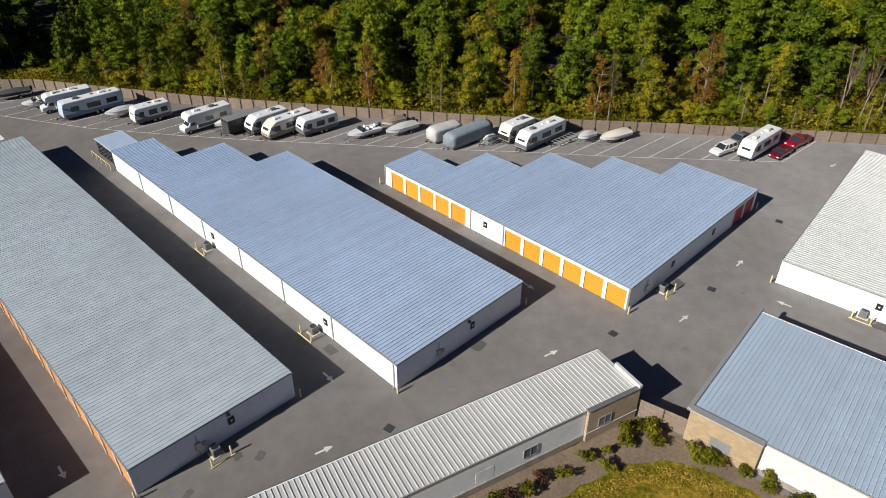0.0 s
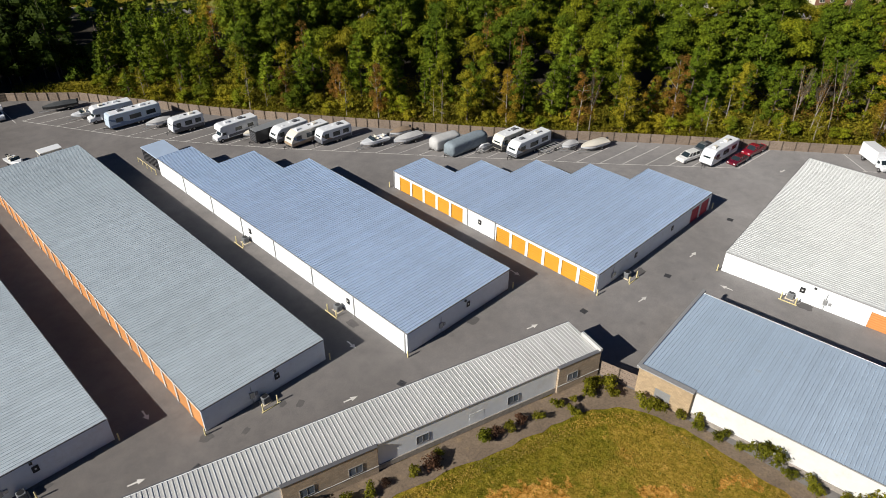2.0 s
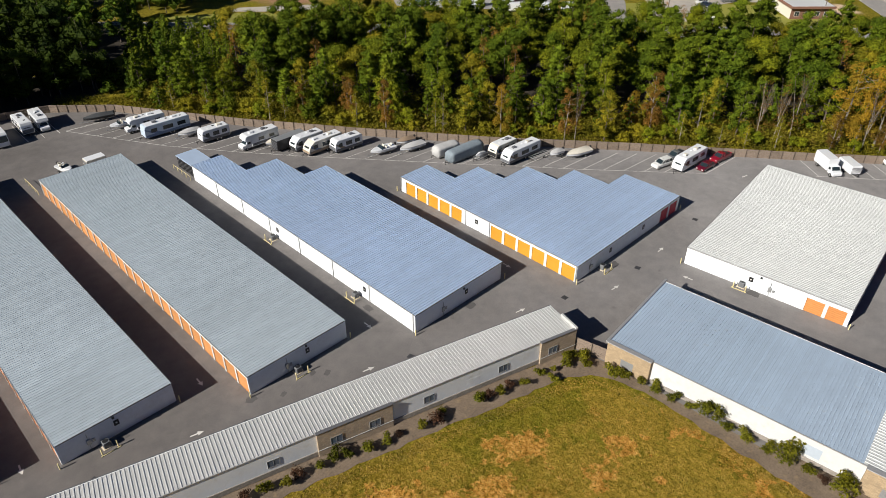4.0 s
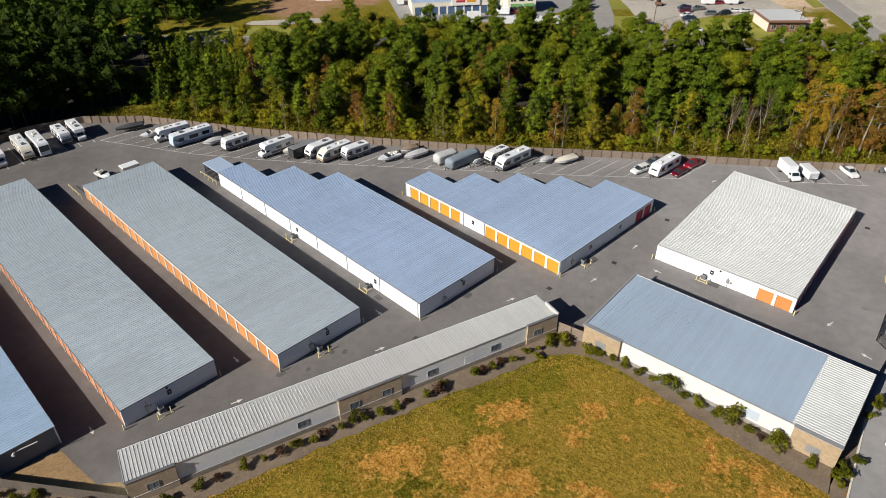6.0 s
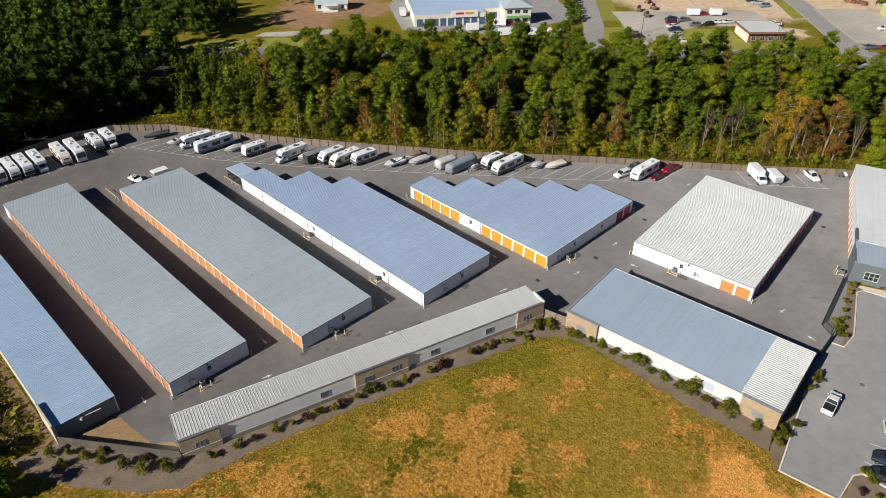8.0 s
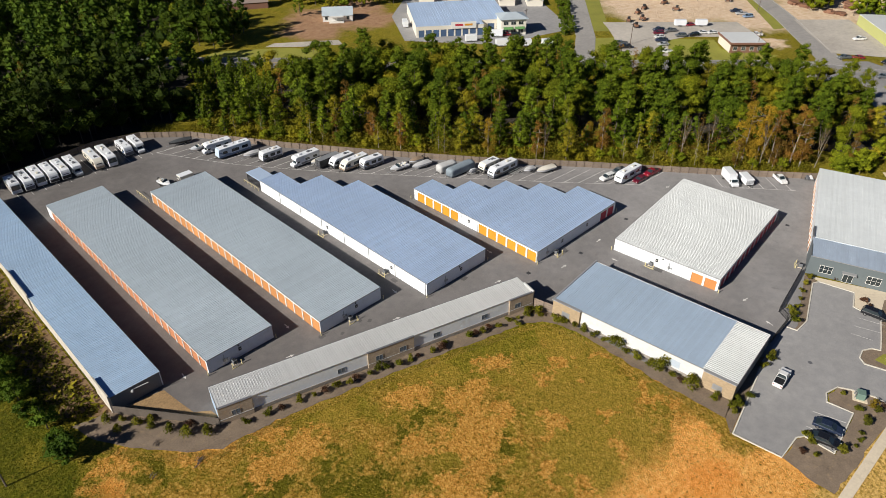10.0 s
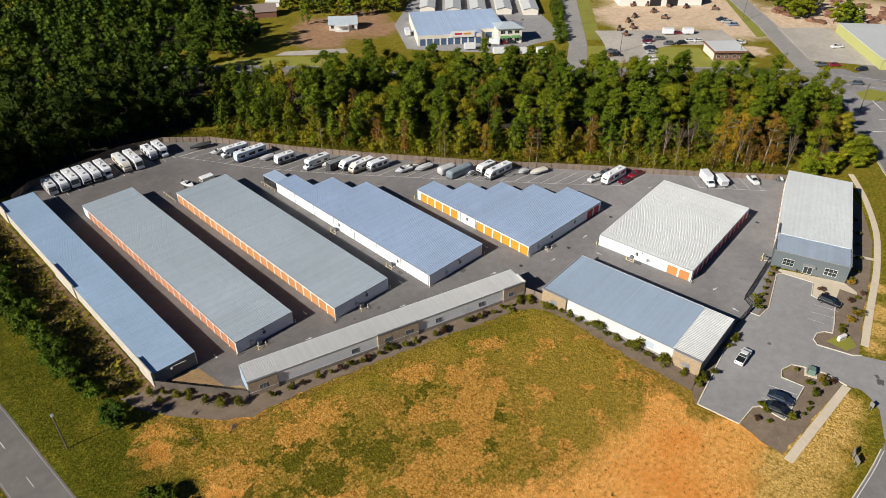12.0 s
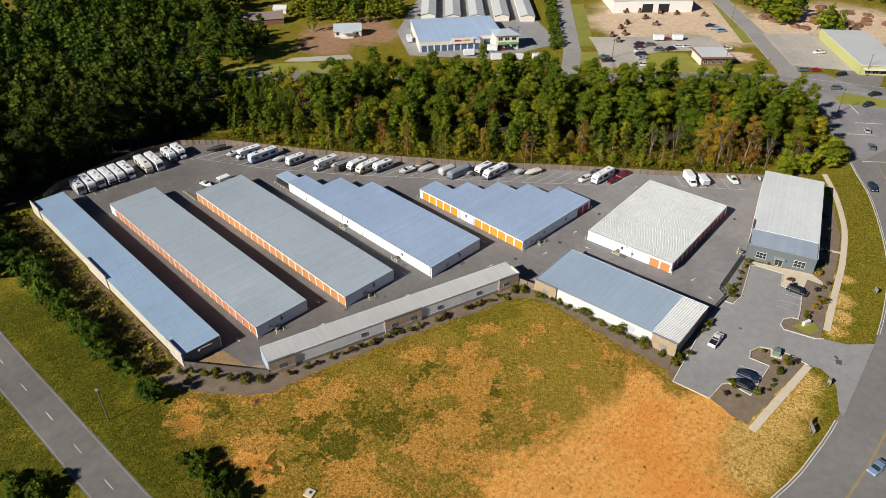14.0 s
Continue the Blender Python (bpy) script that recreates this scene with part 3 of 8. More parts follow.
def again(ob, m, parent=None):
    """One more piece on the same mesh."""
    o = bpy.data.objects.new(ob.name.split(".")[0], ob.data)
    scene.collection.objects.link(o)
    o.parent = parent if parent else ob.parent
    o.matrix_basis = m
    for key in ("label", "kind"):
        if key in ob:
            o[key] = ob[key]
    return o


def thing(name, m, label, category, group="", kind=""):
    """The Empty at the base of a thing."""
    e = new(name)
    e.empty_display_size = 0.3
    e.matrix_basis = m
    return tagged(e, label, category, group, kind)


def sheet(name, pts, z, material, parent=None, label=""):
    """A flat polygon."""
    m = Mesh()
    m.add([(x, y, z) for x, y in pts], [tuple(range(len(pts)))])
    return m.make(name, material, parent, label)


def ribbon_pts(line, d0, d1):
    """Two edges that run beside a line at the offsets d0 and d1 (to its left)."""
    out0, out1 = [], []
    n = len(line)
    for i, (x, y) in enumerate(line):
        a, b = Vector(line[max(0, i - 1)]), Vector(line[min(n - 1, i + 1)])
        d = (b - a).normalized()
        nx, ny = -d.y, d.x
        out0.append((x + nx * d0, y + ny * d0))
        out1.append((x + nx * d1, y + ny * d1))
    return out0, out1


def ribbon(name, line, d0, d1, z, material, parent=None, h=0.0, label=""):
    """A strip along a line; with h it is a solid kerb."""
    a, b = ribbon_pts(line, d0, d1)
    m = Mesh()
    n = len(line)
    v = [(x, y, z + h) for x, y in a] + [(x, y, z + h) for x, y in b]
    f = [(i, i + 1, n + i + 1, n + i) for i in range(n - 1)]
    if h:
        v += [(x, y, z) for x, y in a] + [(x, y, z) for x, y in b]
        f += [(i, 2 * n + i, 2 * n + i + 1, i + 1) for i in range(n - 1)] + [(n + i, n + i + 1, 3 * n + i + 1, 3 * n + i) for i in range(n - 1)]
        f += [(0, n, 3 * n, 2 * n), (n - 1, 3 * n - 1, 4 * n - 1, 2 * n - 1)]
    m.add(v, f)
    return m.make(name, material, parent, label)


def smooth_line(pts, step=4.0):
    """A rounded line through points (Catmull-Rom)."""
    out = []
    p = [Vector(pts[0])] + [Vector(q) for q in pts] + [Vector(pts[-1])]
    for i in range(1, len(p) - 2):
        k = max(1, int((p[i + 1] - p[i]).length / step))
        for j in range(k):
            t = j / k
            q = 0.5 * ((2 * p[i]) + (p[i + 1] - p[i - 1]) * t + (2 * p[i - 1] - 5 * p[i] + 4 * p[i + 1] - p[i + 2]) * t * t + (3 * p[i] - p[i - 1] - 3 * p[i + 1] + p[i + 2]) * t ** 3)
            out.append((q.x, q.y))
    out.append((p[-2].x, p[-2].y))
    return out


# ---- ground, roads, pavements ----
ground = sheet("ground", [(-1600, -1600), (1600, -1600), (1600, 1600), (-1600, 1600)], -0.10, M_GROUND)
tagged(ground, "rough field of green and straw grass with bare orange clay", "ground", kind="structure")

FENCE = [(-57.0, 114.5), (-50.5, 119.5), (-21.0, 123.5), (-8.2, 120.0), (3.3, 109.3), (20.9, 80.5), (36.2, 58.5), (54.0, 34.2), (73.2, 11.0), (95.6, -17.8), (113.5, -39.5)]
LOT = [(-62.0, 15.6), (-61.6, 110.0)] + FENCE + [(66.4, -54.4), (47.0, -60.6), (34.0, -60.5), (15.5, -45), (14.5, -22.7), (13.5, -17.5), (-49.5, 0.5)]
lot = sheet("pavement", LOT, -0.02, M_LOT)
tagged(lot, "grey-brown asphalt yard between the storage buildings", "pavement", kind="structure")

FRONT = [(31.0, -60.0), (44.9, -59.2), (45.3, -61.2), (49.6, -61.4), (63.6, -57.2), (65.2, -58.0), (66.6, -64.9), (61.3, -66.5), (61.0, -68.5), (62.8, -71.4), (54.9, -74.0), (50.9, -75.1), (50.3, -73.7), (48.4, -72.6), (45.9, -72.9), (44.7, -74.2),
         (46.6, -80.8), (47.9, -82.2), (49.9, -86.9), (54.5, -91.3), (26.4, -94.2), (27.6, -92.9), (30.6, -91.6), (34.2, -90.0), (36.4, -87.6), (37.4, -85.6), (36.6, -83.2), (37.0, -78.5), (35.8, -74.7), (34.8, -72.8), (31.8, -71.9), (29.6, -72.8), (30.2, -77.1), (18.7, -78.0), (18.8, -76.3), (18.9, -73.1),
         (17.6, -72.2), (11.8, -72.2), (10.8, -64.2)]
front = sheet("pavement", FRONT, -0.015, M_LOT2)
tagged(front, "smooth grey asphalt of the customer car park", "pavement", kind="structure")

ROAD_E = smooth_line([(260, -15), (215, -24), (180, -36), (145.0, -55.0), (125.0, -67.5), (98.0, -80.2), (76.6, -87.0), (54.0, -91.3), (29.0, -93.2), (13.0, -93.5), (-3.0, -92.0), (-40, -84), (-90, -66), (-150, -40)])
LINES_E = [q for q in ROAD_E if q[0] < 150]
road_e = ribbon("road", ROAD_E, 0, 17.0, -0.06, M_ROAD)
tagged(road_e, "curving two-lane grey asphalt road with yellow centre lines", "road", kind="structure")
for line in ([q for q in LINES_E if q[0] > 54], [q for q in LINES_E if q[0] < 29]):
    ribbon("edge_line", line, 0.35, 0.48, -0.045, M_LINE, road_e)
    tagged(ribbon("kerb", line, -0.18, 0.0, -0.10, M_KERB, h=0.12), "pale concrete gutter along the curving road", "kerb", kind="structure")
ribbon("edge_line", LINES_E, 16.4, 16.53, -0.045, M_LINE, road_e)
ribbon("centre_line", LINES_E, 8.25, 8.34, -0.045, M_YELLOW_LINE, road_e)
ribbon("centre_line", LINES_E, 8.52, 8.61, -0.045, M_YELLOW_LINE, road_e)

ROAD_W = smooth_line([(-98, 260), (-95.0, 180), (-92.5, 100), (-90.6, 50), (-89.2, 28), (-88.0, 9), (-86.9, -8), (-84.5, -40), (-80, -90), (-70, -160)], 8)
road_w = ribbon("road", ROAD_W, -3.9, 3.9, -0.075, M_ROADW)
tagged(road_w, "straight narrow asphalt road with broken white line", "road", kind="structure")
for d in (-3.6, 3.45):
    ribbon("edge_line", ROAD_W, d, d + 0.09, -0.066, M_FAINT_LINE, road_w)
dash = None
for k in range(24):
    y = 135 - k * 12.55
    for a, b in zip(ROAD_W, ROAD_W[1:]):
        if a[1] >= y > b[1]:
            x = a[0] + (b[0] - a[0]) * (a[1] - y) / (a[1] - b[1])
            ang = math.degrees(math.atan2(b[1] - a[1], b[0] - a[0]))
            if dash is None:
                dash = sheet("dash", [(-1.6, -0.07), (1.6, -0.07), (1.6, 0.07), (-1.6, 0.07)], 0, M_LINE, road_w)
                dash.matrix_basis = pose(x, y, -0.066, 0, 0, ang)
            else:
                again(dash, pose(x, y, -0.066, 0, 0, ang))

# the highway beyond the wood, side streets and yards
hw = [(-120, 332), (43, 166.0), (88, 119), (158.0, 46), (190, 15), (205, -4), (216, -28), (226, -52), (250, -120)]
road_n = ribbon("road", hw, -5.6, 5.6, -0.066, M_ROAD)
tagged(road_n, "grey highway running behind the wood", "road", kind="structure")
for d in (-5.2, -0.1, 5.0):
    ribbon("edge_line", hw, d, d + 0.2, -0.048, M_LINE if d != -0.1 else M_YELLOW_LINE, road_n)
side = ribbon("road", [(145, 62), (173, 81), (243, 139), (420, 290)], -4.2, 4.2, -0.052, M_FARROAD)
tagged(side, "pale grey side street", "road", kind="structure")
diag = ribbon("road", [(212, -6), (218, -4), (262, 32), (308, 74), (470, 230)], -5.0, 5.0, -0.05, M_FARROAD)
tagged(diag, "pale grey road past the yards", "road", kind="structure")
for d in (-4.6, 4.5):
    ribbon("edge_line", [(226, 3), (262, 32), (308, 74), (470, 230)], d, d + 0.16, -0.04, M_LINE, diag)
cross = sheet("road", [(196, 14), (226, -16), (215, -52), (190, -66), (165, -60), (150, -57), (160, -44), (185, -30)], -0.055, M_LOT)
tagged(cross, "wide asphalt junction of the two roads", "road", kind="structure")
for a, b in (((197.8, -36.3), (190.5, -42.3)), ((168.8, -45.7), (174.6, -53.2)), ((149.2, -57.1), (155.6, -64.4)), ((181.0, -44.0), (187.0, -52.0))):
    ribbon("stop_line", [a, b], -0.2, 0.2, -0.035, M_LINE, cross)
for pts, mt, lab in (([(114, 132), (134, 163), (190, 205), (225, 160), (178, 92), (160, 96), (140, 98)], M_LOT2, "grey asphalt forecourt of the far storage business"),
                     ([(163.2, 58), (181, 72), (190, 81), (196, 88), (240, 45), (228, 30), (212, 42), (204, 50), (194, 53.4), (176, 43)], M_GRAVEL, "grey gravel car park beyond the wood"),
                     ([(226, -2), (262, 28), (280, 10), (240, -26)], M_GRAVEL, "grey forecourt of the green shop"),
                     ([(67.5, 167), (73, 168.5), (95, 153), (92.5, 146.8), (76, 158.5)], M_GRAVEL, "grey gravel drive")):
    tagged(sheet("pavement", pts, -0.045, mt), lab, "pavement", kind="structure")

for pts, lab in (([(238, 132.3), (244.7, 125.5), (187, 78), (180, 85)], "mown lawn strip beside the side street"),
                 ([(172, 79), (182, 71), (196, 55), (208.5, 40), (199, 32), (208, 12), (193, 13.5), (172, 33), (150.5, 56)], "mown green lawn before the brick shop"),
                 ([(298.7, 74.1), (302.5, 70.2), (247, 25), (241, 28)], "green verge beside the road past the yards"),
                 ([(201.4, -29.1), (196.0, -33.6), (205.0, -47.6), (212.5, -45.3), (209.7, -31.5)], "green traffic island at the junction"),
                 ([(44, 174), (50, 176), (66, 165.5), (75, 158.4), (80, 149), (78, 138), (62, 154)], "mown green lawn between the highway and a gravel drive"),
                 ([(47.4, -75.2), (50.2, -75.8), (52.6, -78.2), (50.4, -80.4), (47.2, -79.4)], "small bright lawn round the block sign")):
    tagged(sheet("lawn", pts, -0.042 if pts[0][0] < 60 and pts[0][1] < 0 else -0.05 if pts[0][1] < 0 else -0.085, M_LAWN), lab, "lawn", kind="structure")

tagged(sheet("bare_ground", [(-60.6, 14.7), (-56.5, 14.9), (-53.2, 14.2), (-52.6, 9.5), (-52.0, 5.5), (-49.6, 3.6), (-49.4, 1.6), (-50.6, 0.6)], -0.011, M_DIRT), "tan dirt and dry grass in the fenced corner of the yard", "ground", kind="structure")



def ragged(pts, step=1.3, amp=0.30):
    """An outline with many small steps to and fro."""
    rnd = random.Random(len(pts))
    out = []
    for (ax, ay), (bx, by) in zip(pts, pts[1:] + pts[:1]):
        d = math.hypot(bx - ax, by - ay)
        n = max(1, int(d / step))
        for k in range(n):
            j = rnd.uniform(-amp, amp)
            out.append((ax + (bx - ax) * k / n - (by - ay) / d * j, ay + (by - ay) * k / n + (bx - ax) / d * j))
    return out


# beds, kerbs and footways
for pts, lab in (([(-68.5, 17.5), (-66.8, 11.5), (-63.0, 5.5), (-58.2, -0.8), (-52.5, -5.2), (-44, -6.2), (-24.5, -11.0), (-4, -17.0), (8.5, -21.0), (12.0, -24.0), (13.6, -31), (12.8, -46), (13.2, -61.5), (20.5, -61.2), (15.2, -23.5), (13.5, -18.0), (-50.0, -0.2), (-62.2, 15.8)], "brown mulch bed along the building fronts"),
                 ([(17.6, -72.3), (18.7, -73.3), (18.6, -78.1), (30.4, -77.2), (29.8, -73.0), (31.8, -72.1), (34.7, -73.0), (35.7, -74.9), (36.8, -78.5), (36.2, -82.4), (10.6, -81.0), (10.4, -78), (11.9, -72.4)], "brown mulch island with young shrubs"),
                 ([(45.1, -59.4), (45.5, -61.1), (49.6, -61.3), (63.6, -57.1), (65.2, -57.9), (66.4, -54.6), (47.6, -57.6)], "narrow mulch bed along the black fence"),
                 ):
    tagged(sheet("planting_bed", ragged(pts), -0.05, M_MULCH), lab, "planting bed", kind="structure")
for pts, lab in (([(66.8, -65.0), (61.4, -66.6), (61.1, -68.5), (62.9, -71.5), (51.0, -75.2), (50.4, -73.8), (48.4, -72.7), (46.0, -73.0), (44.8, -74.2), (46.7, -80.8), (48.0, -81.6), (66, -76.8), (80, -73.6), (96, -69), (112, -61), (118, -56), (72.2, -70.3)], "mulch bed beside the office"),
                 ([(10.4, -64.0), (31.2, -60.2), (37, -60.2), (36.4, -58.9), (18, -60.4), (13.5, -61.5)], "mulch bed at the building end")):
    tagged(sheet("planting_bed", pts, -0.05, M_MULCH), lab, "planting bed", kind="structure")
tagged(sheet("planting_bed", [(-62.2, 15.9), (-64.6, 16.6), (-69.5, 21), (-70.5, 60), (-70, 108), (-62.4, 108)], -0.05, M_LITTER), "brown leaf litter strip beside the block wall", "ground", kind="structure")
for line in (FRONT[1:18], FRONT[26:]):
    tagged(ribbon("kerb", line, -0.10, 0.14, -0.06, M_KERB, h=0.19), "pale concrete kerb round the customer car park", "kerb", kind="structure")
tagged(ribbon("kerb", [FRONT[-1], (31.0, -60.4)], -0.10, 0.14, -0.06, M_KERB, h=0.19), "pale concrete kerb beside the building end", "kerb", kind="structure")
for line, lab in ((smooth_line([(131, -51.5), (119.4, -59.1), (105.5, -66.3), (96.4, -70.0), (81.5, -74.5), (67.2, -77.8), (51.5, -81.6)]), "pale concrete footway curving past the office"),
                  ([(36.4, -83.2), (9.8, -82.4)], "straight pale concrete footway ending in the grass")):
    tagged(ribbon("footway", line, -0.8, 0.8, -0.06, M_CONC, h=0.06), lab, "footway", kind="structure")
tagged(sheet("footway", [(65.3, -58.0), (65.8, -55.2), (71.9, -70.2), (70.2, -73.8), (69.0, -74.1), (68.6, -70.4), (63.0, -71.4), (61.2, -68.5), (61.5, -66.6), (66.7, -64.9)], -0.01, M_CONC),
       "pale concrete apron before the office door", "footway", kind="structure")
tagged(ribbon("footway", [(85.0, -66.2), (87.6, -72.6)], -0.6, 0.6, -0.045, M_CONC), "short concrete side path", "footway", kind="structure")

# yard markings
stall = sheet("stall_line", [(0, -0.06), (11.5, -0.06), (11.5, 0.06), (0, 0.06)], 0, M_LINE, lot)
BASE = [(-9.5, 106.5), (-5.9, 99.8), (3.2, 83.3), (13.0, 69.4), (21.4, 58.4), (31.1, 46.6), (41.7, 33.6), (48.9, 25.3), (59.0, 12.8), (64.8, 6.2), (75.6, -6.1)]
stall.matrix_basis = pose(-9.5, 106.5, -0.008, 0, 0, -3)
ribbon("baseline", BASE, -0.06, 0.06, -0.008, M_LINE, lot)
acc = sum(math.dist(p, q) for p, q in zip(BASE[:8], BASE[1:9])) % 4.15
for (ax, ay), (bx, by) in zip(BASE, BASE[1:]):
    seg = math.hypot(bx - ax, by - ay)
    while acc < seg:
        t = acc / seg
        x, y = ax + (bx - ax) * t, ay + (by - ay) * t
        again(stall, pose(x, y, -0.008, 0, 0, -4))
        acc += 4.15
    acc -= seg
for k in range(6):
    again(stall, pose(90.6 + k * 2.25, -22.6 - k * 2.85, -0.008, 0, 0, 51) @ Matrix.Diagonal((0.78, 1, 1, 1)))
ribbon("baseline", [(90.2, -22.2), (102.6, -37.6)], -0.06, 0.06, -0.008, M_LINE, lot)
for k in range(12):
    again(stall, pose(-47.6 + k * 3.35, 106.3, -0.008, 0, 0, 89))

am = Mesh()
am.add([(-0.85, -0.10, 0), (0.1, -0.10, 0), (0.1, 0.10, 0), (-0.85, 0.10, 0)], [(0, 1, 2, 3)])
am.add([(0.1, -0.36, 0), (0.9, 0, 0), (0.1, 0.36, 0)], [(0, 1, 2)])
arrow = am.make("arrow_marking", M_LINE, lot)
ARROWS = [(-48.9, 14.9, -95), (-27.1, 13.1, -92), (-3.8, 6.2, -92), (22.2, 1.7, -92), (-31.7, 5.3, -13), (-9.6, -0.9, -13), (14.8, -7.4, -13), (29.8, -14.3, -5), (40.3, -21.1, 95), (44.4, -13.8, 0), (47.6, -49.2, 170), (43.6, -56.2, 80), (80, -12, 170)]
arrow.matrix_basis = pose(ARROWS[0][0], ARROWS[0][1], -0.008, 0, 0, ARROWS[0][2])
for x, y, a in ARROWS[1:]:
    again(arrow, pose(x, y, -0.008, 0, 0, a))
drain = Mesh()
drain.box(-0.45, -0.45, -0.03, 0.45, 0.45, 0.0)
for k in range(6):
    drain.box(-0.4, -0.38 + k * 0.14, 0.0, 0.4, -0.32 + k * 0.14, 0.015)
dg = drain.make("drain_grate", M_SEAM, lot, "dark iron drain grate")
DRAINS = [(22.1, -10.2), (-3.8, -3.1), (37.0, -13.9), (57.6, -13.1), (83.6, -43.3), (-26.5, 2.6), (-43.5, 7.4)]
dg.matrix_basis = pose(*DRAINS[0], -0.015)
for x, y in DRAINS[1:]:
    again(dg, pose(x, y, -0.015, 0, 0, 12))


def dark_patch(x, y, w, d, ang, seed, material):
    """A ragged dark stain on the asphalt."""
    rnd = random.Random(seed)
    pts = []
    for k in range(14):
        a = k / 14 * 2 * math.pi
        q = rnd.uniform(0.75, 1.1)
        pts.append((max(-1, min(1, 1.25 * math.cos(a))) * w / 2 * q, max(-1, min(1, 1.25 * math.sin(a))) * d / 2 * q))
    ob = sheet("asphalt_patch", pts, 0, material, lot)
    ob.matrix_basis = pose(x, y, -0.012, 0, 0, ang)


M_STAIN = asphalt_mat("stained_asphalt", (0.105, 0.10, 0.10), 0.15, False)
for k, (x, y, w, d, ang) in enumerate(((10.3, -1.3, 1.7, 1.2, 0), (35.1, -10.6, 1.9, 1.3, 0), (43.9, -30.4, 1.5, 2.0, 5), (-23.9, 5.6, 1.6, 1.2, 0), (-13.9, 2.6, 1.2, 0.9, 30), (-15.4, 3.9, 0.9, 0.8, 0), (-1.2, 9.3, 1.1, 1.8, 0), (-38.5, 11.2, 1.8, 1.0, 0), (-20.4, 3.4, 1.0, 0.7, 20), (42.4, -87.6, 1.9, 1.5, 20), (43.6, -86.6, 1.2, 0.8, 60))):
    dark_patch(x, y, w, d, ang, k, M_STAIN)


# ---- storage buildings ----
def door_mesh(w, h):
    """A roll-up door: a curtain of shallow horizontal ribs."""
    m = Mesh()
    n = 14
    pts = []
    for k in range(n + 1):
        pts.append((0.0 if k % 2 else 0.035, h * k / n))
    v = [(0, -y, z) for y, z in pts] + [(w, -y, z) for y, z in pts]
    m.add(v, [(k, n + 1 + k, n + 2 + k, k + 1) for k in range(n)])
    m.box(0.0, -0.07, 0.0, w, 0.0, 0.07)
    return m


def wall_mesh(length, h, th, doors, dh):
    """A wall that runs along +x and faces -y, with openings (start, width)."""
    m = Mesh()
    line = [(0.0, 0.0)]
    for s, w in sorted(doors):
        line += [(s, 0.0), (s, dh), (s + w, dh), (s + w, 0.0)]
    line += [(length, 0.0), (length, h), (0.0, h)]
    n = len(line)
    v = [(x, 0.0, z) for x, z in line] + [(x, th, z) for x, z in line]
    m.add(v, [tuple(range(n)), tuple(range(2 * n - 1, n - 1, -1))] + [(k, (k + 1) % n, n + (k + 1) % n, n + k) for k in range(n)])
    return m


def add_wall(b, m, length, h, wall_mat, doors=(), door_mat=None, dh=2.45, th=0.2, trim=None, spouts=(), fascia=None):
    """One side of a building b: wall, doors, jambs, eave trim, downspouts. m: the side's corner, +x along it, -y outwards."""
    w = wall_mesh(length, h, th, doors, dh).make("wall", wall_mat, b)
    w.matrix_basis = m
    made = {}
    for s, wd in doors:
        if wd not in made:
            made[wd] = door_mesh(wd, dh).make("roll_up_door", door_mat, b, "ribbed steel roll-up door")
            made[wd].matrix_basis = m @ pose(s, 0.10, 0)
        else:
            again(made[wd], m @ pose(s, 0.10, 0))
    if doors and trim:
        j = None
        for s, wd in doors:
            for e in (s, s + wd):
                if j is None:
                    jm = Mesh()
                    jm.box(-0.05, -0.035, 0, 0.05, 0.0, dh + 0.08)
                    j = jm.make("door_jamb", trim, b)
                    j.matrix_basis = m @ pose(e, -0.002, 0)
                else:
                    again(j, m @ pose(e, -0.002, 0))
    if fascia:
        f = Mesh()
        f.box(-0.06, -0.08, h - 0.04, length + 0.06, 0.0, h + 0.09)
        f.make("gutter", fascia, b).matrix_basis = m
    d = None
    for s in spouts:
        if d is None:
            dm = Mesh()
            dm.box(-0.06, -0.12, 0.15, 0.06, -0.028, h - 0.04)
            dm.box(-0.06, -0.28, 0.05, 0.06, -0.028, 0.15)
            d = dm.make("downspout", M_FASCIA_LIGHT, b)
            d.matrix_basis = m @ pose(s, 0, 0)
        else:
            again(d, m @ pose(s, 0, 0))
    return w


def roof_panel_mesh(length, pitch, rh=0.09, rw=0.07, over=0.04):
    """One roofing sheet, along +x, with a standing seam on its edge and a shallow stiffening rib."""
    m = Mesh()
    a, e = -over, length + over
    p = pitch
    prof = [(0, 0), (p * 0.5 - 0.03, 0), (p * 0.5, 0.010), (p * 0.5 + 0.03, 0), (p - rw, 0), (p - rw * 0.93, rh), (p - rw * 0.07, rh), (p, 0)]
    v = [(a, y, z) for y, z in prof] + [(e, y, z) for y, z in prof]
    n = len(prof)
    m.add(v, [(i, n + i, n + i + 1, i + 1) for i in range(n - 1)])
    m.add([(a, 0, 0), (a, p, 0), (a, p, -0.08), (a, 0, -0.08), (e, 0, 0), (e, p, 0), (e, p, -0.08), (e, 0, -0.08)], [(0, 1, 2, 3), (4, 7, 6, 5)])
    return m


def roof_run(b, m, length, width, pitch, material, label, rh=0.085, rw=0.07):
    """Roofing sheets of the given length side by side over the width (along +y)."""
    n = round(width / pitch)
    p = width / n
    first = None
    for k in range(n):
        if first is None:
            first = roof_panel_mesh(length, p, rh, rw).make("roof_panel", material, b, label)
            first.matrix_basis = m
        else:
            again(first, m @ pose(0, k * p, 0))
    s = Mesh()
    s.box(0.05, 0.05, -0.16, length - 0.05, width - 0.05, -0.05)
    s.make("roof_deck", M_FASCIA_LIGHT, b).matrix_basis = m


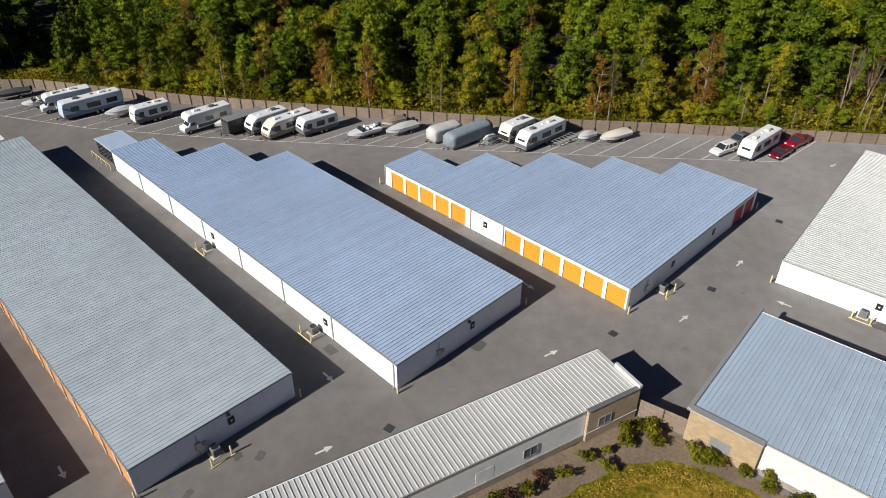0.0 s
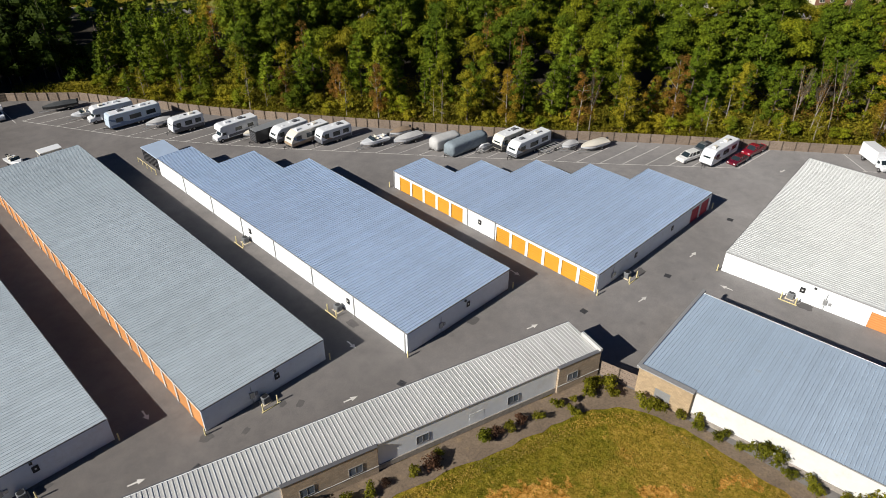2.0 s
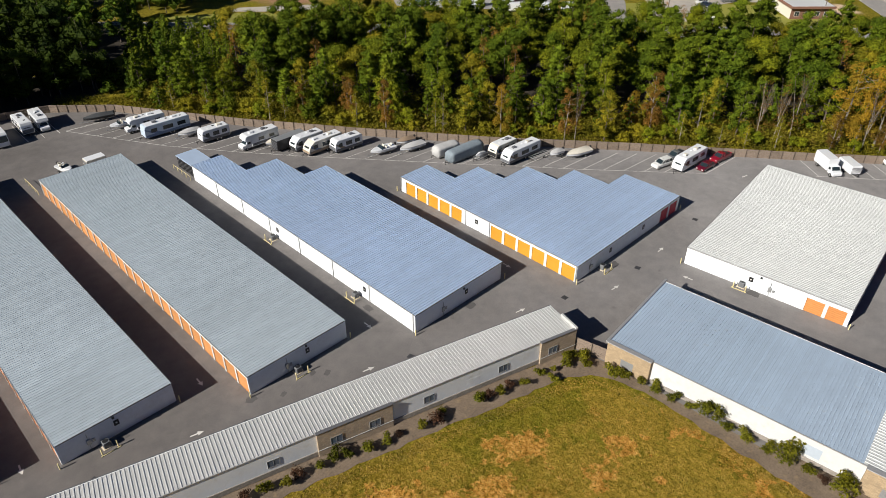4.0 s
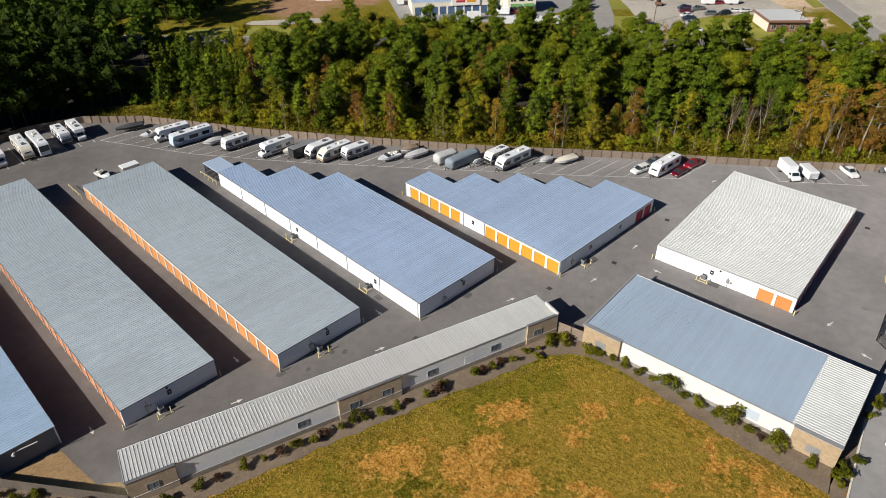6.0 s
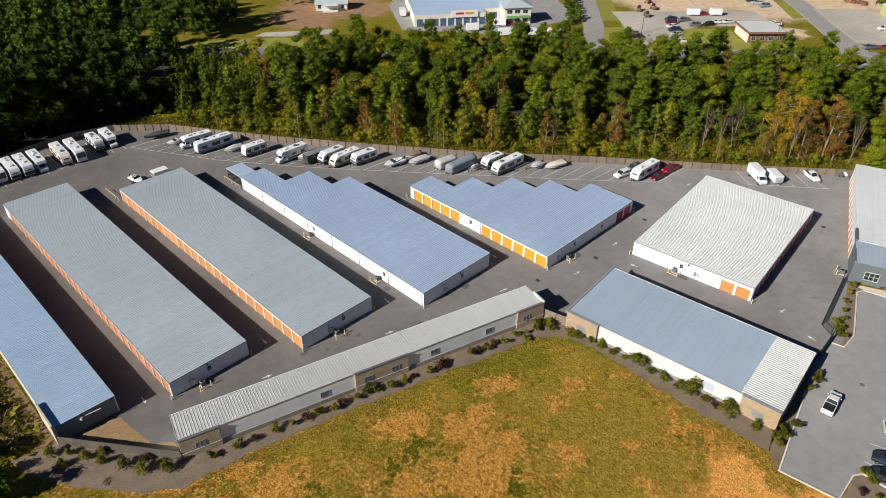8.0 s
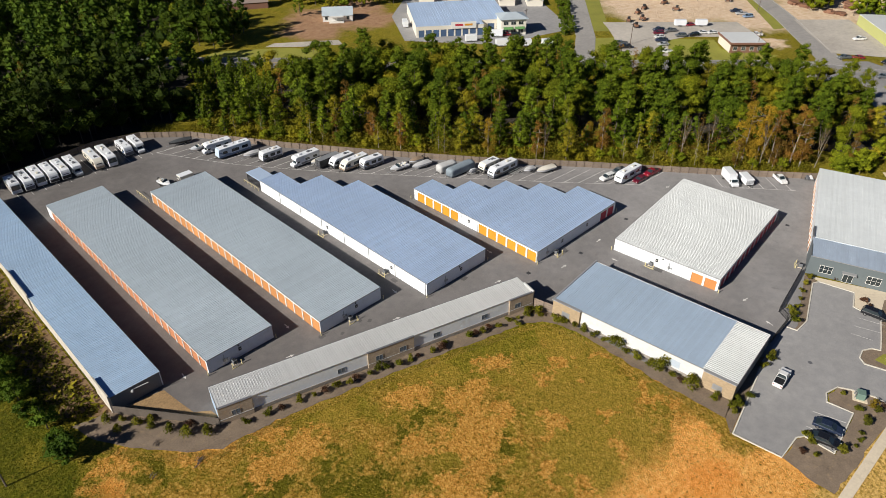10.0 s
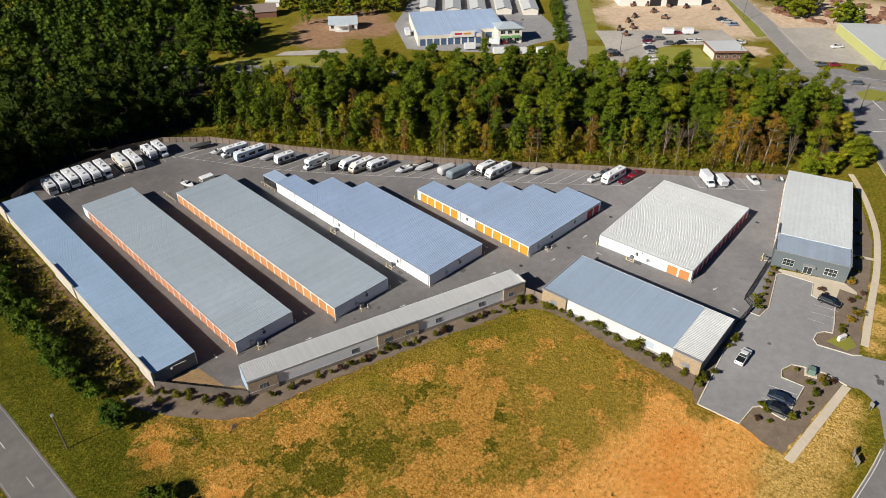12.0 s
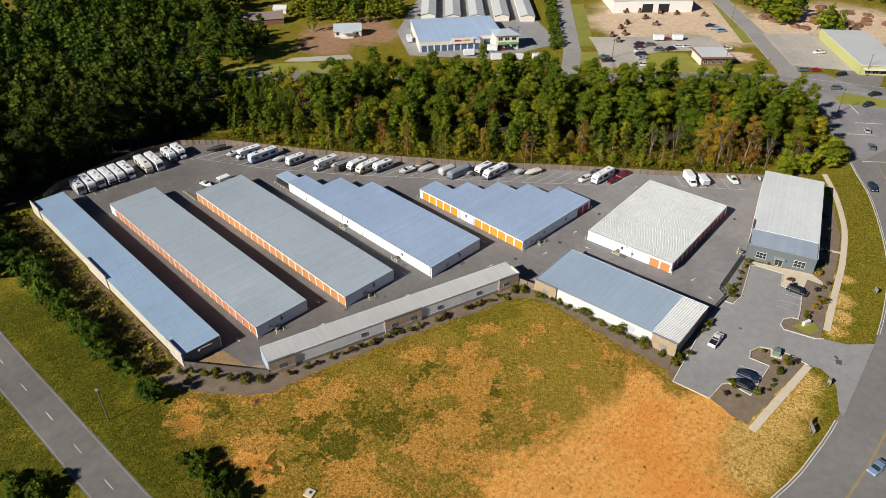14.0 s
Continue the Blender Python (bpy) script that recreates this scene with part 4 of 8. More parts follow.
def steps_roof(b, steps, h, material, label, pitch=0.47):
    """steps: (y0, y1, width) of a building whose west side runs along +y at x = 0."""
    for y0, y1, w in steps:
        roof_run(b, pose(0, y0, h + 0.06), w, y1 - y0, pitch, material, label)


def rect_building(name, label, x, y, ang, L, W, h, roof, west=None, near=None, east=None, far=None, rlabel="", pitch=0.47, group="storage buildings", turned=False, rh=0.05):
    """A flat-roofed shed. Its west side runs along +y from (x, y); the near end runs along +x."""
    b = thing(name, pose(x, y, 0, 0, 0, ang), label, "storage building", group)
    base = dict(wall_mat=M_WALL, fascia=M_FASCIA)
    add_wall(b, pose(0, L, 0, 0, 0, -90), L, h, **{**base, **(west or {})})
    add_wall(b, pose(0.2, 0, 0), W - 0.4, h, **{**base, **(near or {})})
    add_wall(b, pose(W, 0, 0, 0, 0, 90), L, h, **{**base, **(east or {})})
    add_wall(b, pose(W - 0.2, L, 0, 0, 0, 180), W - 0.4, h, **{**base, **(far or {})})
    if turned:
        roof_run(b, pose(W, 0, h + 0.06, 0, 0, 90), L, W, pitch, roof, rlabel, rh)
    else:
        roof_run(b, pose(0, 0, h + 0.06), W, L, pitch, roof, rlabel, rh)
    return b


def rows_of_doors(start, n, pitch=3.05, w=2.65):
    return [(start + k * pitch + (pitch - w) / 2, w) for k in range(n)]


def wall_sign(b, m):
    s = Mesh()
    s.bbox(-0.32, -0.06, -0.42, 0.32, 0, 0.42, 0.03)
    p = s.make("wall_sign", M_BLACK, b, "small black square sign")
    p.matrix_basis = m
    c = Mesh()
    c.box(-0.10, -0.075, -0.10, 0.10, -0.06, 0.10)
    c.make("sign_symbol", M_TRIM, p)


def wall_light(b, m):
    s = Mesh()
    s.bbox(-0.15, -0.22, -0.12, 0.15, 0, 0.12, 0.03)
    s.make("wall_light", M_BLACK, b).matrix_basis = m


def meter(b, m):
    s = Mesh()
    s.bbox(-0.25, -0.18, 0.9, 0.25, 0, 1.7, 0.02)
    s.bbox(0.4, -0.14, 1.0, 0.75, 0, 1.45, 0.02)
    s.cyl((0.0, -0.08, 1.7), (0.0, -0.08, 2.6), 0.04)
    s.cyl((0.0, -0.08, 0.0), (0.0, -0.08, 0.9), 0.04)
    s.make("meter_box", M_GALV, b, "grey electric meter boxes").matrix_basis = m


RL = "seamed coated-steel roofing sheet"
# A: narrow building along the western boundary, with a block wall behind
ba = rect_building("storage_building", "narrow storage building with pale blue roof and block back wall", -61.9, 15.5, -0.15, 93.3, 9.3, 3.3, M_ROOF_PALE, rlabel=RL,
                   west=dict(wall_mat=M_BLOCKPALE, fascia=M_TRIM), near=dict(wall_mat=M_DARKWALL), east=dict(doors=rows_of_doors(1.0, 29), door_mat=M_ODOOR, trim=M_TRIM))
for y0, y1, e in ((-0.2, 6.5, 0.75), (39.5, 52.5, 0.75), (86.5, 93.5, 0.75)):
    pm = Mesh()
    pm.bbox(-0.3, y0, 0.02, 0.0, y1, 3.3 + e, 0.03)
    pm.make("parapet", M_BLOCKPALE, ba, "raised block parapet")
arm = Mesh()
arm.cyl((4.0, -0.1, 2.7), (6.8, -0.6, 2.9), 0.07)
arm.cyl((4.0, -0.1, 2.7), (3.7, -0.5, 2.55), 0.16, 0.22)
arm.make("white_pipe", M_TRIM, ba)

# B and C: long grey-roofed rows
bb = rect_building("storage_building", "long storage building with grey steel roof and orange doors", -45.2, 12.1, 0.1, 79.6, 14.3, 3.15, M_ROOF_GREY, rlabel=RL,
                   west=dict(doors=rows_of_doors(3.15, 25, 3.05, 2.78), dh=2.72, door_mat=M_BDOOR, trim=M_TRIM, fascia=M_FASCIA_LIGHT))
wall_sign(bb, pose(6.9, -0.03, 1.9))
wall_light(bb, pose(6.7, -0.03, 2.9))
meter(bb, pose(3.4, -0.03, 0))
bc = rect_building("storage_building", "long storage building with grey steel roof and orange doors", -23.5, 6.3, 0, 73.4, 15.85, 3.15, M_ROOF_GREY, rlabel=RL,
                   west=dict(doors=rows_of_doors(0.2, 24, 3.05, 2.78), dh=2.72, door_mat=M_CDOOR, trim=M_TRIM, fascia=M_FASCIA_LIGHT))
wall_sign(bc, pose(9.2, -0.03, 1.9))
wall_light(bc, pose(9.0, -0.03, 2.85))
meter(bc, pose(5.8, -0.03, 0))

# D: stepped blue-roofed building with plain white walls
HD = 3.2
bd = thing("storage_building", pose(0, 0, 0), "stepped storage building with blue-grey roof and plain white walls", "storage building", "storage buildings")
DSTEP = [(0.0, 46.0, 18.86), (46.0, 55.3, 13.6), (55.3, 64.6, 6.6)]
steps_roof(bd, DSTEP, HD, M_ROOF_BLUE, RL)
kw = dict(wall_mat=M_WALL, fascia=M_FASCIA_LIGHT)
add_wall(bd, pose(0, 64.6, 0, 0, 0, -90), 64.6, HD, spouts=(9.3, 18.4, 27.3, 36.2, 45.3, 54.4, 64.2), **kw)
add_wall(bd, pose(0.2, 0, 0), 18.46, HD, wall_mat=M_WALL, fascia=M_FASCIA)
y = 0.0
for k, (y0, y1, w) in enumerate(DSTEP):
    add_wall(bd, pose(w, y0 + 0.2 * (k == 0), 0, 0, 0, 90), y1 - y0 - 0.2 * (k == 0), HD, **kw)
    nw = DSTEP[k + 1][2] if k < 2 else 0.2
    add_wall(bd, pose(w - 0.2, y1, 0, 0, 0, 180), w - nw, HD, **kw)
wall_sign(bd, pose(10.6, -0.03, 1.9))
wall_light(bd, pose(10.0, -0.03, 2.8))
meter(bd, pose(5.6, -0.03, 0))
for yy in (11.4, 35.0):
    wall_sign(bd, pose(-0.03, yy, 1.8, 0, 0, -90))

# E: stepped building with yellow-orange doors
HE = 3.05
be = thing("storage_building", pose(26.45, -9.1, 0), "saw-toothed storage building with blue-grey steel roof and yellow-orange doors", "storage building", "storage buildings")
ESTEP = [(0.0, 11.7, 31.6), (11.7, 19.7, 26.0), (19.7, 27.1, 20.5), (27.1, 33.8, 13.6), (33.8, 41.5, 7.0)]
steps_roof(be, ESTEP, HE, M_ROOF_BLUE, RL)
EL = 41.5
edoors = [(EL - s - 2.65, 2.65) for s, w in rows_of_doors(0.15, 6)] + [(EL - s - 2.65, 2.65) for s, w in rows_of_doors(25.0, 5)]
add_wall(be, pose(0, EL, 0, 0, 0, -90), EL, HE, M_WALL, edoors, M_YDOOR, 2.55, trim=M_TRIM, fascia=M_FASCIA_LIGHT, spouts=(0.12, EL - 0.1, EL - 18.5, EL - 24.2))
add_wall(be, pose(0.2, 0, 0), 31.5, HE, M_WALL, [(25.1, 2.65), (28.15, 2.65)], M_RDOOR, 2.5, trim=M_TRIM, fascia=M_FASCIA)
for k, (y0, y1, w) in enumerate(ESTEP):
    add_wall(be, pose(w, y0 + 0.2 * (k == 0), 0, 0, 0, 90), y1 - y0 - 0.2 * (k == 0), HE, **kw)
    nw = ESTEP[k + 1][2] if k < 4 else 0.2
    add_wall(be, pose(w - 0.2, y1, 0, 0, 0, 180), w - nw, HE, **kw)
wall_sign(be, pose(-0.03, 21.6, 1.8, 0, 0, -90))
wall_sign(be, pose(9.4, -0.03, 1.8))
wall_sign(be, pose(19.5, -0.03, 1.8))
meter(be, pose(3.6, -0.03, 0))

# F: squarish building with white roof, a little turned
bf = rect_building("storage_building", "broad storage building with off-white steel roof and orange doors", 45.85, -43.6, 5.1, 25.1, 38.1, 3.15, M_ROOF_WHITE, rlabel=RL, pitch=0.47, turned=True, rh=0.035,
                   west=dict(doors=[(25.1 - s - 2.65, 2.65) for s, w in rows_of_doors(0.3, 2)], door_mat=M_ODOOR, trim=M_TRIM, dh=2.4, fascia=M_FASCIA_LIGHT),
                   near=dict(doors=rows_of_doors(0.6, 12), door_mat=M_RDOOR, trim=M_TRIM))
wall_sign(bf, pose(-0.03, 14.4, 1.8, 0, 0, -90))
wall_light(bf, pose(-0.03, 13.0, 2.8, 0, 0, -90))
meter(bf, pose(-0.03, 11.4, 0, 0, 0, -90))


def window(b, m, w, h, material=M_TRIM, cols=2, rows=2, name="window", glass=M_GLASS):
    """A framed window with glazing bars, on a wall face at m (its lower left corner)."""
    f = Mesh()
    t = 0.07
    outer, inner = [(0, 0), (w, 0), (w, h), (0, h)], [(t, t), (w - t, t), (w - t, h - t), (t, h - t)]
    f.rings([[(x, y, z) for x, z in line] for line, y in ((outer, 0.02), (outer, -0.05), (inner, -0.05), (inner, 0.02), (outer, 0.02))], caps=False)
    ob = f.make(name, material, b)
    ob.matrix_basis = m
    for k in range(1, cols):
        bar = Mesh()
        bar.box(w * k / cols - 0.03, -0.045, t, w * k / cols + 0.03, 0.02, h - t)
        bar.make("glazing_bar", material, ob)
    for k in range(1, rows):
        bar = Mesh()
        bar.box(t, -0.04, h * k / rows - 0.025, w - t, 0.015, h * k / rows + 0.025)
        bar.make("glazing_bar", material, ob)
    g = Mesh()
    g.box(t, -0.02, t, w - t, -0.005, h - t)
    g.make("pane", glass, ob, "dark reflecting glass" if glass is M_GLASS else "grey glass over closed blinds")
    return ob


# G: long low building along the planting bed, block bays between white steel lengths
GANG = math.degrees(math.atan2(-17.7, 63.5))
bg = thing("storage_building", pose(-50.0, -0.2, 0, 0, 0, GANG), "long narrow building with ribbed pale steel roof and tan block bays", "storage building", "storage buildings")
HG = 3.7
roof_run(bg, pose(66.0, -0.05, HG + 0.02, 0, 0, 90), 5.6, 66.0, 0.46, M_ROOF_RIB, "ribbed pale steel roofing sheet", rh=0.055, rw=0.08)
for s0, s1, kind in ((0, 6.0, 1), (6.0, 28.0, 0), (28.0, 37.8, 1), (37.8, 60.0, 0), (60.0, 66.0, 1)):
    if kind:
        w = Mesh()
        w.bbox(s0, -0.42, 0, s1, -0.1, HG + 0.12, 0.04)
        w.make("block_bay", M_BRICK, bg, "tan block wall bay")
        c = Mesh()
        c.bbox(s0 - 0.06, -0.49, HG + 0.12, s1 + 0.06, -0.02, HG + 0.20, 0.02)
        c.make("coping", M_FASCIA, bg, "thin dark metal coping")
        c = Mesh()
        c.box(s0 - 0.02, -0.45, 0.95, s1 + 0.02, -0.42, 1.05)
        c.make("string_course", M_TRIM, bg)
    else:
        add_wall(bg, pose(s0, -0.1, 0), s1 - s0, HG, M_WALL, fascia=M_FASCIA_LIGHT)
        st = Mesh()
        st.bbox(s0, -0.22, 0, s1, -0.1, 0.75, 0.03)
        st.make("stone_base", M_STONE, bg, "rubble stone base course")
add_wall(bg, pose(66.0, 5.7, 0, 0, 0, 180), 66.0, HG, M_WALL, fascia=M_FASCIA)
add_wall(bg, pose(66.0, 0.05, 0, 0, 0, 90), 5.45, HG, M_BRICK)
add_wall(bg, pose(0.0, 5.5, 0, 0, 0, -90), 5.45, HG, M_ROOF_PALE)
pm = Mesh()
pm.bbox(65.75, -0.45, HG, 66.1, 3.0, HG + 0.5, 0.03)
pm.make("parapet", M_ROOF_RIB, bg, "raised pale end parapet")
for s, bay in ((2.2, 1), (22.0, 0), (29.6, 1), (34.6, 1), (42.2, 0), (53.4, 0), (61.3, 1)):
    window(bg, pose(s, -0.43 if bay else -0.11, 1.25), 1.5, 1.15, M_GALV, 2, 1, glass=M_BLIND)
dm = Mesh()
dm.box(48.6, -0.112, 0.2, 50.4, -0.1, 2.3)
dm.make("panel_door", M_WALL, bg)

# H: blue-roofed building with block ends
HH = 3.6
bh = thing("storage_building", pose(14.9, -22.7, 0, 0, 0, 5.1 - 90), "broad building with seamed blue steel roof and buff block ends", "storage building", "storage buildings")
roof_run(bh, pose(31.6, 0, HH + 0.04, 0, 0, 90), 17.2, 31.6, 0.42, M_ROOF_H, "seamed blue-grey steel roofing sheet", rh=0.065, rw=0.055)
roof_run(bh, pose(31.6, 0, HH + 0.06), 6.4, 17.2, 0.5, M_ROOF_WHITE, "ribbed white steel roofing sheet", rh=0.07, rw=0.08)
for s0, s1 in ((0, 6.3), (32.0, 38.0)):
    w = Mesh()
    w.bbox(s0, -0.55, 0, s1, 0.1, HH + 0.10, 0.04)
    w.make("block_bay", M_BRICK2, bh, "buff block wall bay")
    c = Mesh()
    c.bbox(s0 - 0.06, -0.62, HH + 0.10, s1 + 0.06, 0.16, HH + 0.18, 0.02)
    c.make("coping", M_FASCIA_LIGHT, bh, "thin grey metal coping")
    p = Mesh()
    p.box((s0 + s1) / 2 - 0.9, -0.565, 0.7, (s0 + s1) / 2 + 0.9, -0.55, 2.0)
    p.make("painted_panel", M_GALV, bh, "faded pale blue painted patch")
add_wall(bh, pose(6.3, 0, 0), 25.7, HH, M_OFFWHITE, fascia=M_FASCIA_LIGHT)
st = Mesh()
st.bbox(6.3, -0.12, 0, 32.0, 0.0, 0.6, 0.03)
st.make("stone_base", M_STONE, bh, "rubble stone base course")
add_wall(bh, pose(0, 17.2, 0, 0, 0, -90), 17.2, HH, M_BRICK2, fascia=M_FASCIA)
add_wall(bh, pose(38.0, 0.1, 0, 0, 0, 90), 17.1, HH, M_DARKWALL, fascia=M_FASCIA)
add_wall(bh, pose(37.8, 17.2, 0, 0, 0, 180), 37.6, HH, M_WALL)
pm = Mesh()
pm.bbox(-0.2, 17.2, HH - 0.1, 38.1, 17.30, HH + 0.08, 0.03)
pm.make("gutter", M_TRIM, bh, "pale back gutter edge")
pm = Mesh()
pm.bbox(-0.35, -0.5, HH - 0.1, 0.05, 17.8, HH + 0.2, 0.03)
pm.make("parapet", M_FASCIA_LIGHT, bh, "grey end parapet edge")
p = Mesh()
p.box(25.6, -0.016, 1.0, 27.6, 0.0, 2.6)
p.make("painted_panel", worn("faded_blue_paint", (0.42, 0.48, 0.55), 0.6, spread=0.08), bh, "faded pale blue painted patch")

# I: office with white roof and slate-grey front
HI = 5.0
bi = thing("office_building", pose(66.4, -54.4, 0, 0, 0, 18.6 - 90), "office and storage building with white roof and slate-grey front", "office building")
WI, LI = 16.9, 45.5
add_wall(bi, pose(0.2, 0, 0), WI - 0.4, HI - 0.3, M_OFFICE, fascia=M_FASCIA_LIGHT)
add_wall(bi, pose(0, 8.0, 0, 0, 0, -90), 8.0, HI - 0.1, M_OFFICE, fascia=M_FASCIA)
add_wall(bi, pose(0, LI, 0, 0, 0, -90), LI - 8.0, HI, M_WALL, rows_of_doors(0.5, 12), M_ODOOR, 2.5, trim=M_TRIM, fascia=M_TRIM)
add_wall(bi, pose(WI, 0, 0, 0, 0, 90), LI, HI, M_OFFICE, fascia=M_TRIM)
add_wall(bi, pose(WI - 0.2, LI, 0, 0, 0, 180), WI - 0.4, HI, M_OFFICE, fascia=M_TRIM)
roof_run(bi, pose(WI, 8.0, HI + 0.1, 0, 0, 90), LI - 8.0, WI, 0.61, M_ROOF_BRIGHT, RL, 0.022)
roof_run(bi, pose(WI, 0.0, HI - 0.28, 0, -2.0, 90), 8.0, WI, 0.45, M_ROOF_SLATE, RL, 0.03)
par = Mesh()
par.bbox(-0.12, 7.7, HI - 0.3, 0.25, 12.5, HI + 0.5, 0.03)
par.make("parapet", M_FASCIA, bi)
window(bi, pose(2.4, -0.02, 1.1), 2.6, 1.9, M_TRIM, 3, 2)
window(bi, pose(11.8, -0.02, 1.0), 2.8, 2.0, M_TRIM, 3, 2)
window(bi, pose(7.3, -0.04, 0.05), 2.0, 2.3, M_TRIM, 2, 1, "entrance_door")
em = Mesh()
em.bbox(6.9, -1.1, 2.6, 9.7, 0, 2.78, 0.03)
em.make("canopy", M_FASCIA_LIGHT, bi)


# ---- fences ----
def wood_fence(line, label, h=1.85, bay=2.4, group="wooden fences", boards=M_WOOD):
    """Board fence with posts and rails on its inner side (to the right of the line), bay by bay."""
    f = thing("fence", pose(0, 0, 0), label, "fence", group)
    pm = Mesh()
    x = 0.0
    rnd = random.Random(5)
    while x < bay - 0.02:
        w = min(0.148, bay - x)
        t = rnd.uniform(-0.02, 0.02)
        pm.box(x, 0.0, 0.0, x + w - 0.012, 0.022 + rnd.uniform(0, 0.012), h + t)
        x += 0.15
    for z in (0.35, 0.95, 1.55):
        pm.box(0, -0.05, z, bay, 0.0, z + 0.09)
    panel = tagged(pm.make("fence_panel", boards, f), kind="stuff")
    qm = Mesh()
    qm.bbox(-0.05, -0.15, 0.0, 0.05, -0.05, h + 0.06, 0.015)
    post = qm.make("fence_post", M_POST, f)
    first = True
    for (ax, ay), (bx, by) in zip(line, line[1:]):
        d = math.hypot(bx - ax, by - ay)
        n = max(1, round(d / bay))
        ang = math.degrees(math.atan2(by - ay, bx - ax))
        for k in range(n):
            m = pose(ax + (bx - ax) * k / n, ay + (by - ay) * k / n, -0.02, 0, 0, ang)
            mm = m @ Matrix.Diagonal((d / n / bay, 1, 1, 1))
            if first:
                panel.matrix_basis, post.matrix_basis, first = mm, m, False
            else:
                again(panel, mm)
                again(post, m)
    again(post, pose(line[-1][0], line[-1][1], -0.02, 0, 0, ang))
    return f


wood_fence(FENCE, "weathered brown board fence with dark posts round the yard")
wood_fence([(-50.2, -0.6), (-62.0, 15.2)], "low weathered board fence behind young shrubs", boards=M_OLDWOOD)
wood_fence([(13.8, -18.2), (14.8, -22.9)], "weathered board gate between two buildings", 2.1)


def metal_fence(line, label, h=1.7):
    f = thing("metal_fence", pose(0, 0, 0), label, "fence")
    pm = Mesh()
    for k in range(17):
        pm.box(k * 0.145 - 0.012, -0.012, 0.05, k * 0.145 + 0.012, 0.012, h)
    for z in (0.15, h - 0.25, h - 0.08):
        pm.box(0, -0.02, z, 2.4, 0.02, z + 0.05)
    pm.box(-0.04, -0.04, 0, 0.04, 0.04, h + 0.08)
    panel = tagged(pm.make("fence_panel", M_BLACK, f), kind="stuff")
    first = True
    for (ax, ay), (bx, by) in zip(line, line[1:]):
        d = math.hypot(bx - ax, by - ay)
        n = max(1, round(d / 2.4))
        for k in range(n):
            m = pose(ax + (bx - ax) * k / n, ay + (by - ay) * k / n, -0.02, 0, 0, math.degrees(math.atan2(by - ay, bx - ax))) @ Matrix.Diagonal((d / n / 2.4, 1, 1, 1))
            if first:
                panel.matrix_basis, first = m, False
            else:
                again(panel, m)
    return f


metal_fence([(47.0, -58.3), (48.6, -56.0), (66.6, -53.6)], "black metal picket fence beside the entrance drive")
metal_fence([(36.5, -59.0), (46.8, -58.7)], "black metal sliding gate across the drive")


# ---- wall equipment ----
def ac_unit(x, y, ang):
    """A condenser on a pad, guarded by pale yellow posts and a rail."""
    a = thing("air_conditioner", pose(x, y, -0.02, 0, 0, ang), "outdoor air conditioner on a pad behind pale yellow guard posts", "air conditioner", "outdoor air conditioners")
    m = Mesh()
    m.box(-0.6, -0.55, 0, 0.6, 0.55, 0.08)
    m.make("pad", M_CONC, a)
    m = Mesh()
    m.bbox(-0.42, -0.42, 0.08, 0.42, 0.42, 0.95, 0.05)
    cab = m.make("cabinet", M_DARKWALL, a)
    m = Mesh()
    m.box(-0.435, -0.435, 0, 0.435, 0.435, 0.03)
    lv = m.make("louvre", M_FASCIA, cab)
    lv.matrix_basis = pose(0, 0, 0.18)
    for k in range(1, 7):
        again(lv, pose(0, 0, 0.18 + k * 0.1))
    m = Mesh()
    m.cyl((0, 0, 0.95), (0, 0, 0.97), 0.34, n=14)
    m.make("fan_grille", M_BLACK, a)
    for px in (-0.95, 0.95):
        m = Mesh()
        m.cyl((px, -1.0, 0), (px, -1.0, 1.05), 0.085, n=8)
        m.cyl((px, -1.0, 1.05), (px, -1.0, 1.10), 0.085, 0.04, n=8)
        m.make("guard_post", M_BOLLARD, a)
    m = Mesh()
    m.box(-1.2, -1.25, 0.0, 1.2, -1.15, 0.10)
    m.make("wheel_stop", M_BOLLARD, a)


for x, y, g in ((-40.3, 11.2, 0), (-16.6, 5.5, 0), (-0.85, 12.7, -90), (-0.85, 35.4, -90), (32.6, -10.0, 0), (44.3, -28.2, -85), (68.0, -52.7, 198.6)):
    ac_unit(x, y, g)

bm_ = Mesh()
bm_.cyl((0, 0, 0), (0, 0, 1.0), 0.085, n=8)
bm_.cyl((0, 0, 1.0), (0, 0, 1.06), 0.085, 0.04, n=8)
BOL = [(-23.8, 5.9), (-0.35, -0.4), (19.2, -0.4), (26.1, -9.5), (58.7, -9.4), (-45.6, 11.7), (-30.6, 11.7), (-7.3, 5.9), (43.2, -18.2), (45.5, -44.0), (84.2, -40.6), (25.9, 33.0)]
bol = bm_.make("bollard", M_BOLLARD)
tagged(bol, "pale yellow steel bollard at a building corner", "bollard", "corner bollards")
bol.matrix_basis = pose(*BOL[0], -0.02)
for p in BOL[1:]:
    copy_thing(bol, pose(*p, -0.02))


# ---- vehicles ----
def wheel(parent, x, y, r, w=0.22):
    m = Mesh()
    s = 1 if y > 0 else -1
    m.rings([[(x + math.cos(a * math.pi / 7) * rr, yy, r + math.sin(a * math.pi / 7) * rr) for a in range(14)] for rr, yy in ((r * 0.62, y - s * w), (r * 0.95, y - s * w), (r, y - s * w * 0.8), (r, y - s * w * 0.2), (r * 0.95, y), (r * 0.62, y))])
    t = m.make("wheel", M_TYRE, parent)
    m = Mesh()
    m.cyl((x, y - s * 0.06, r), (x, y + s * 0.012, r), r * 0.6, r * 0.52, n=12)
    m.make("rim", M_RIM, t)


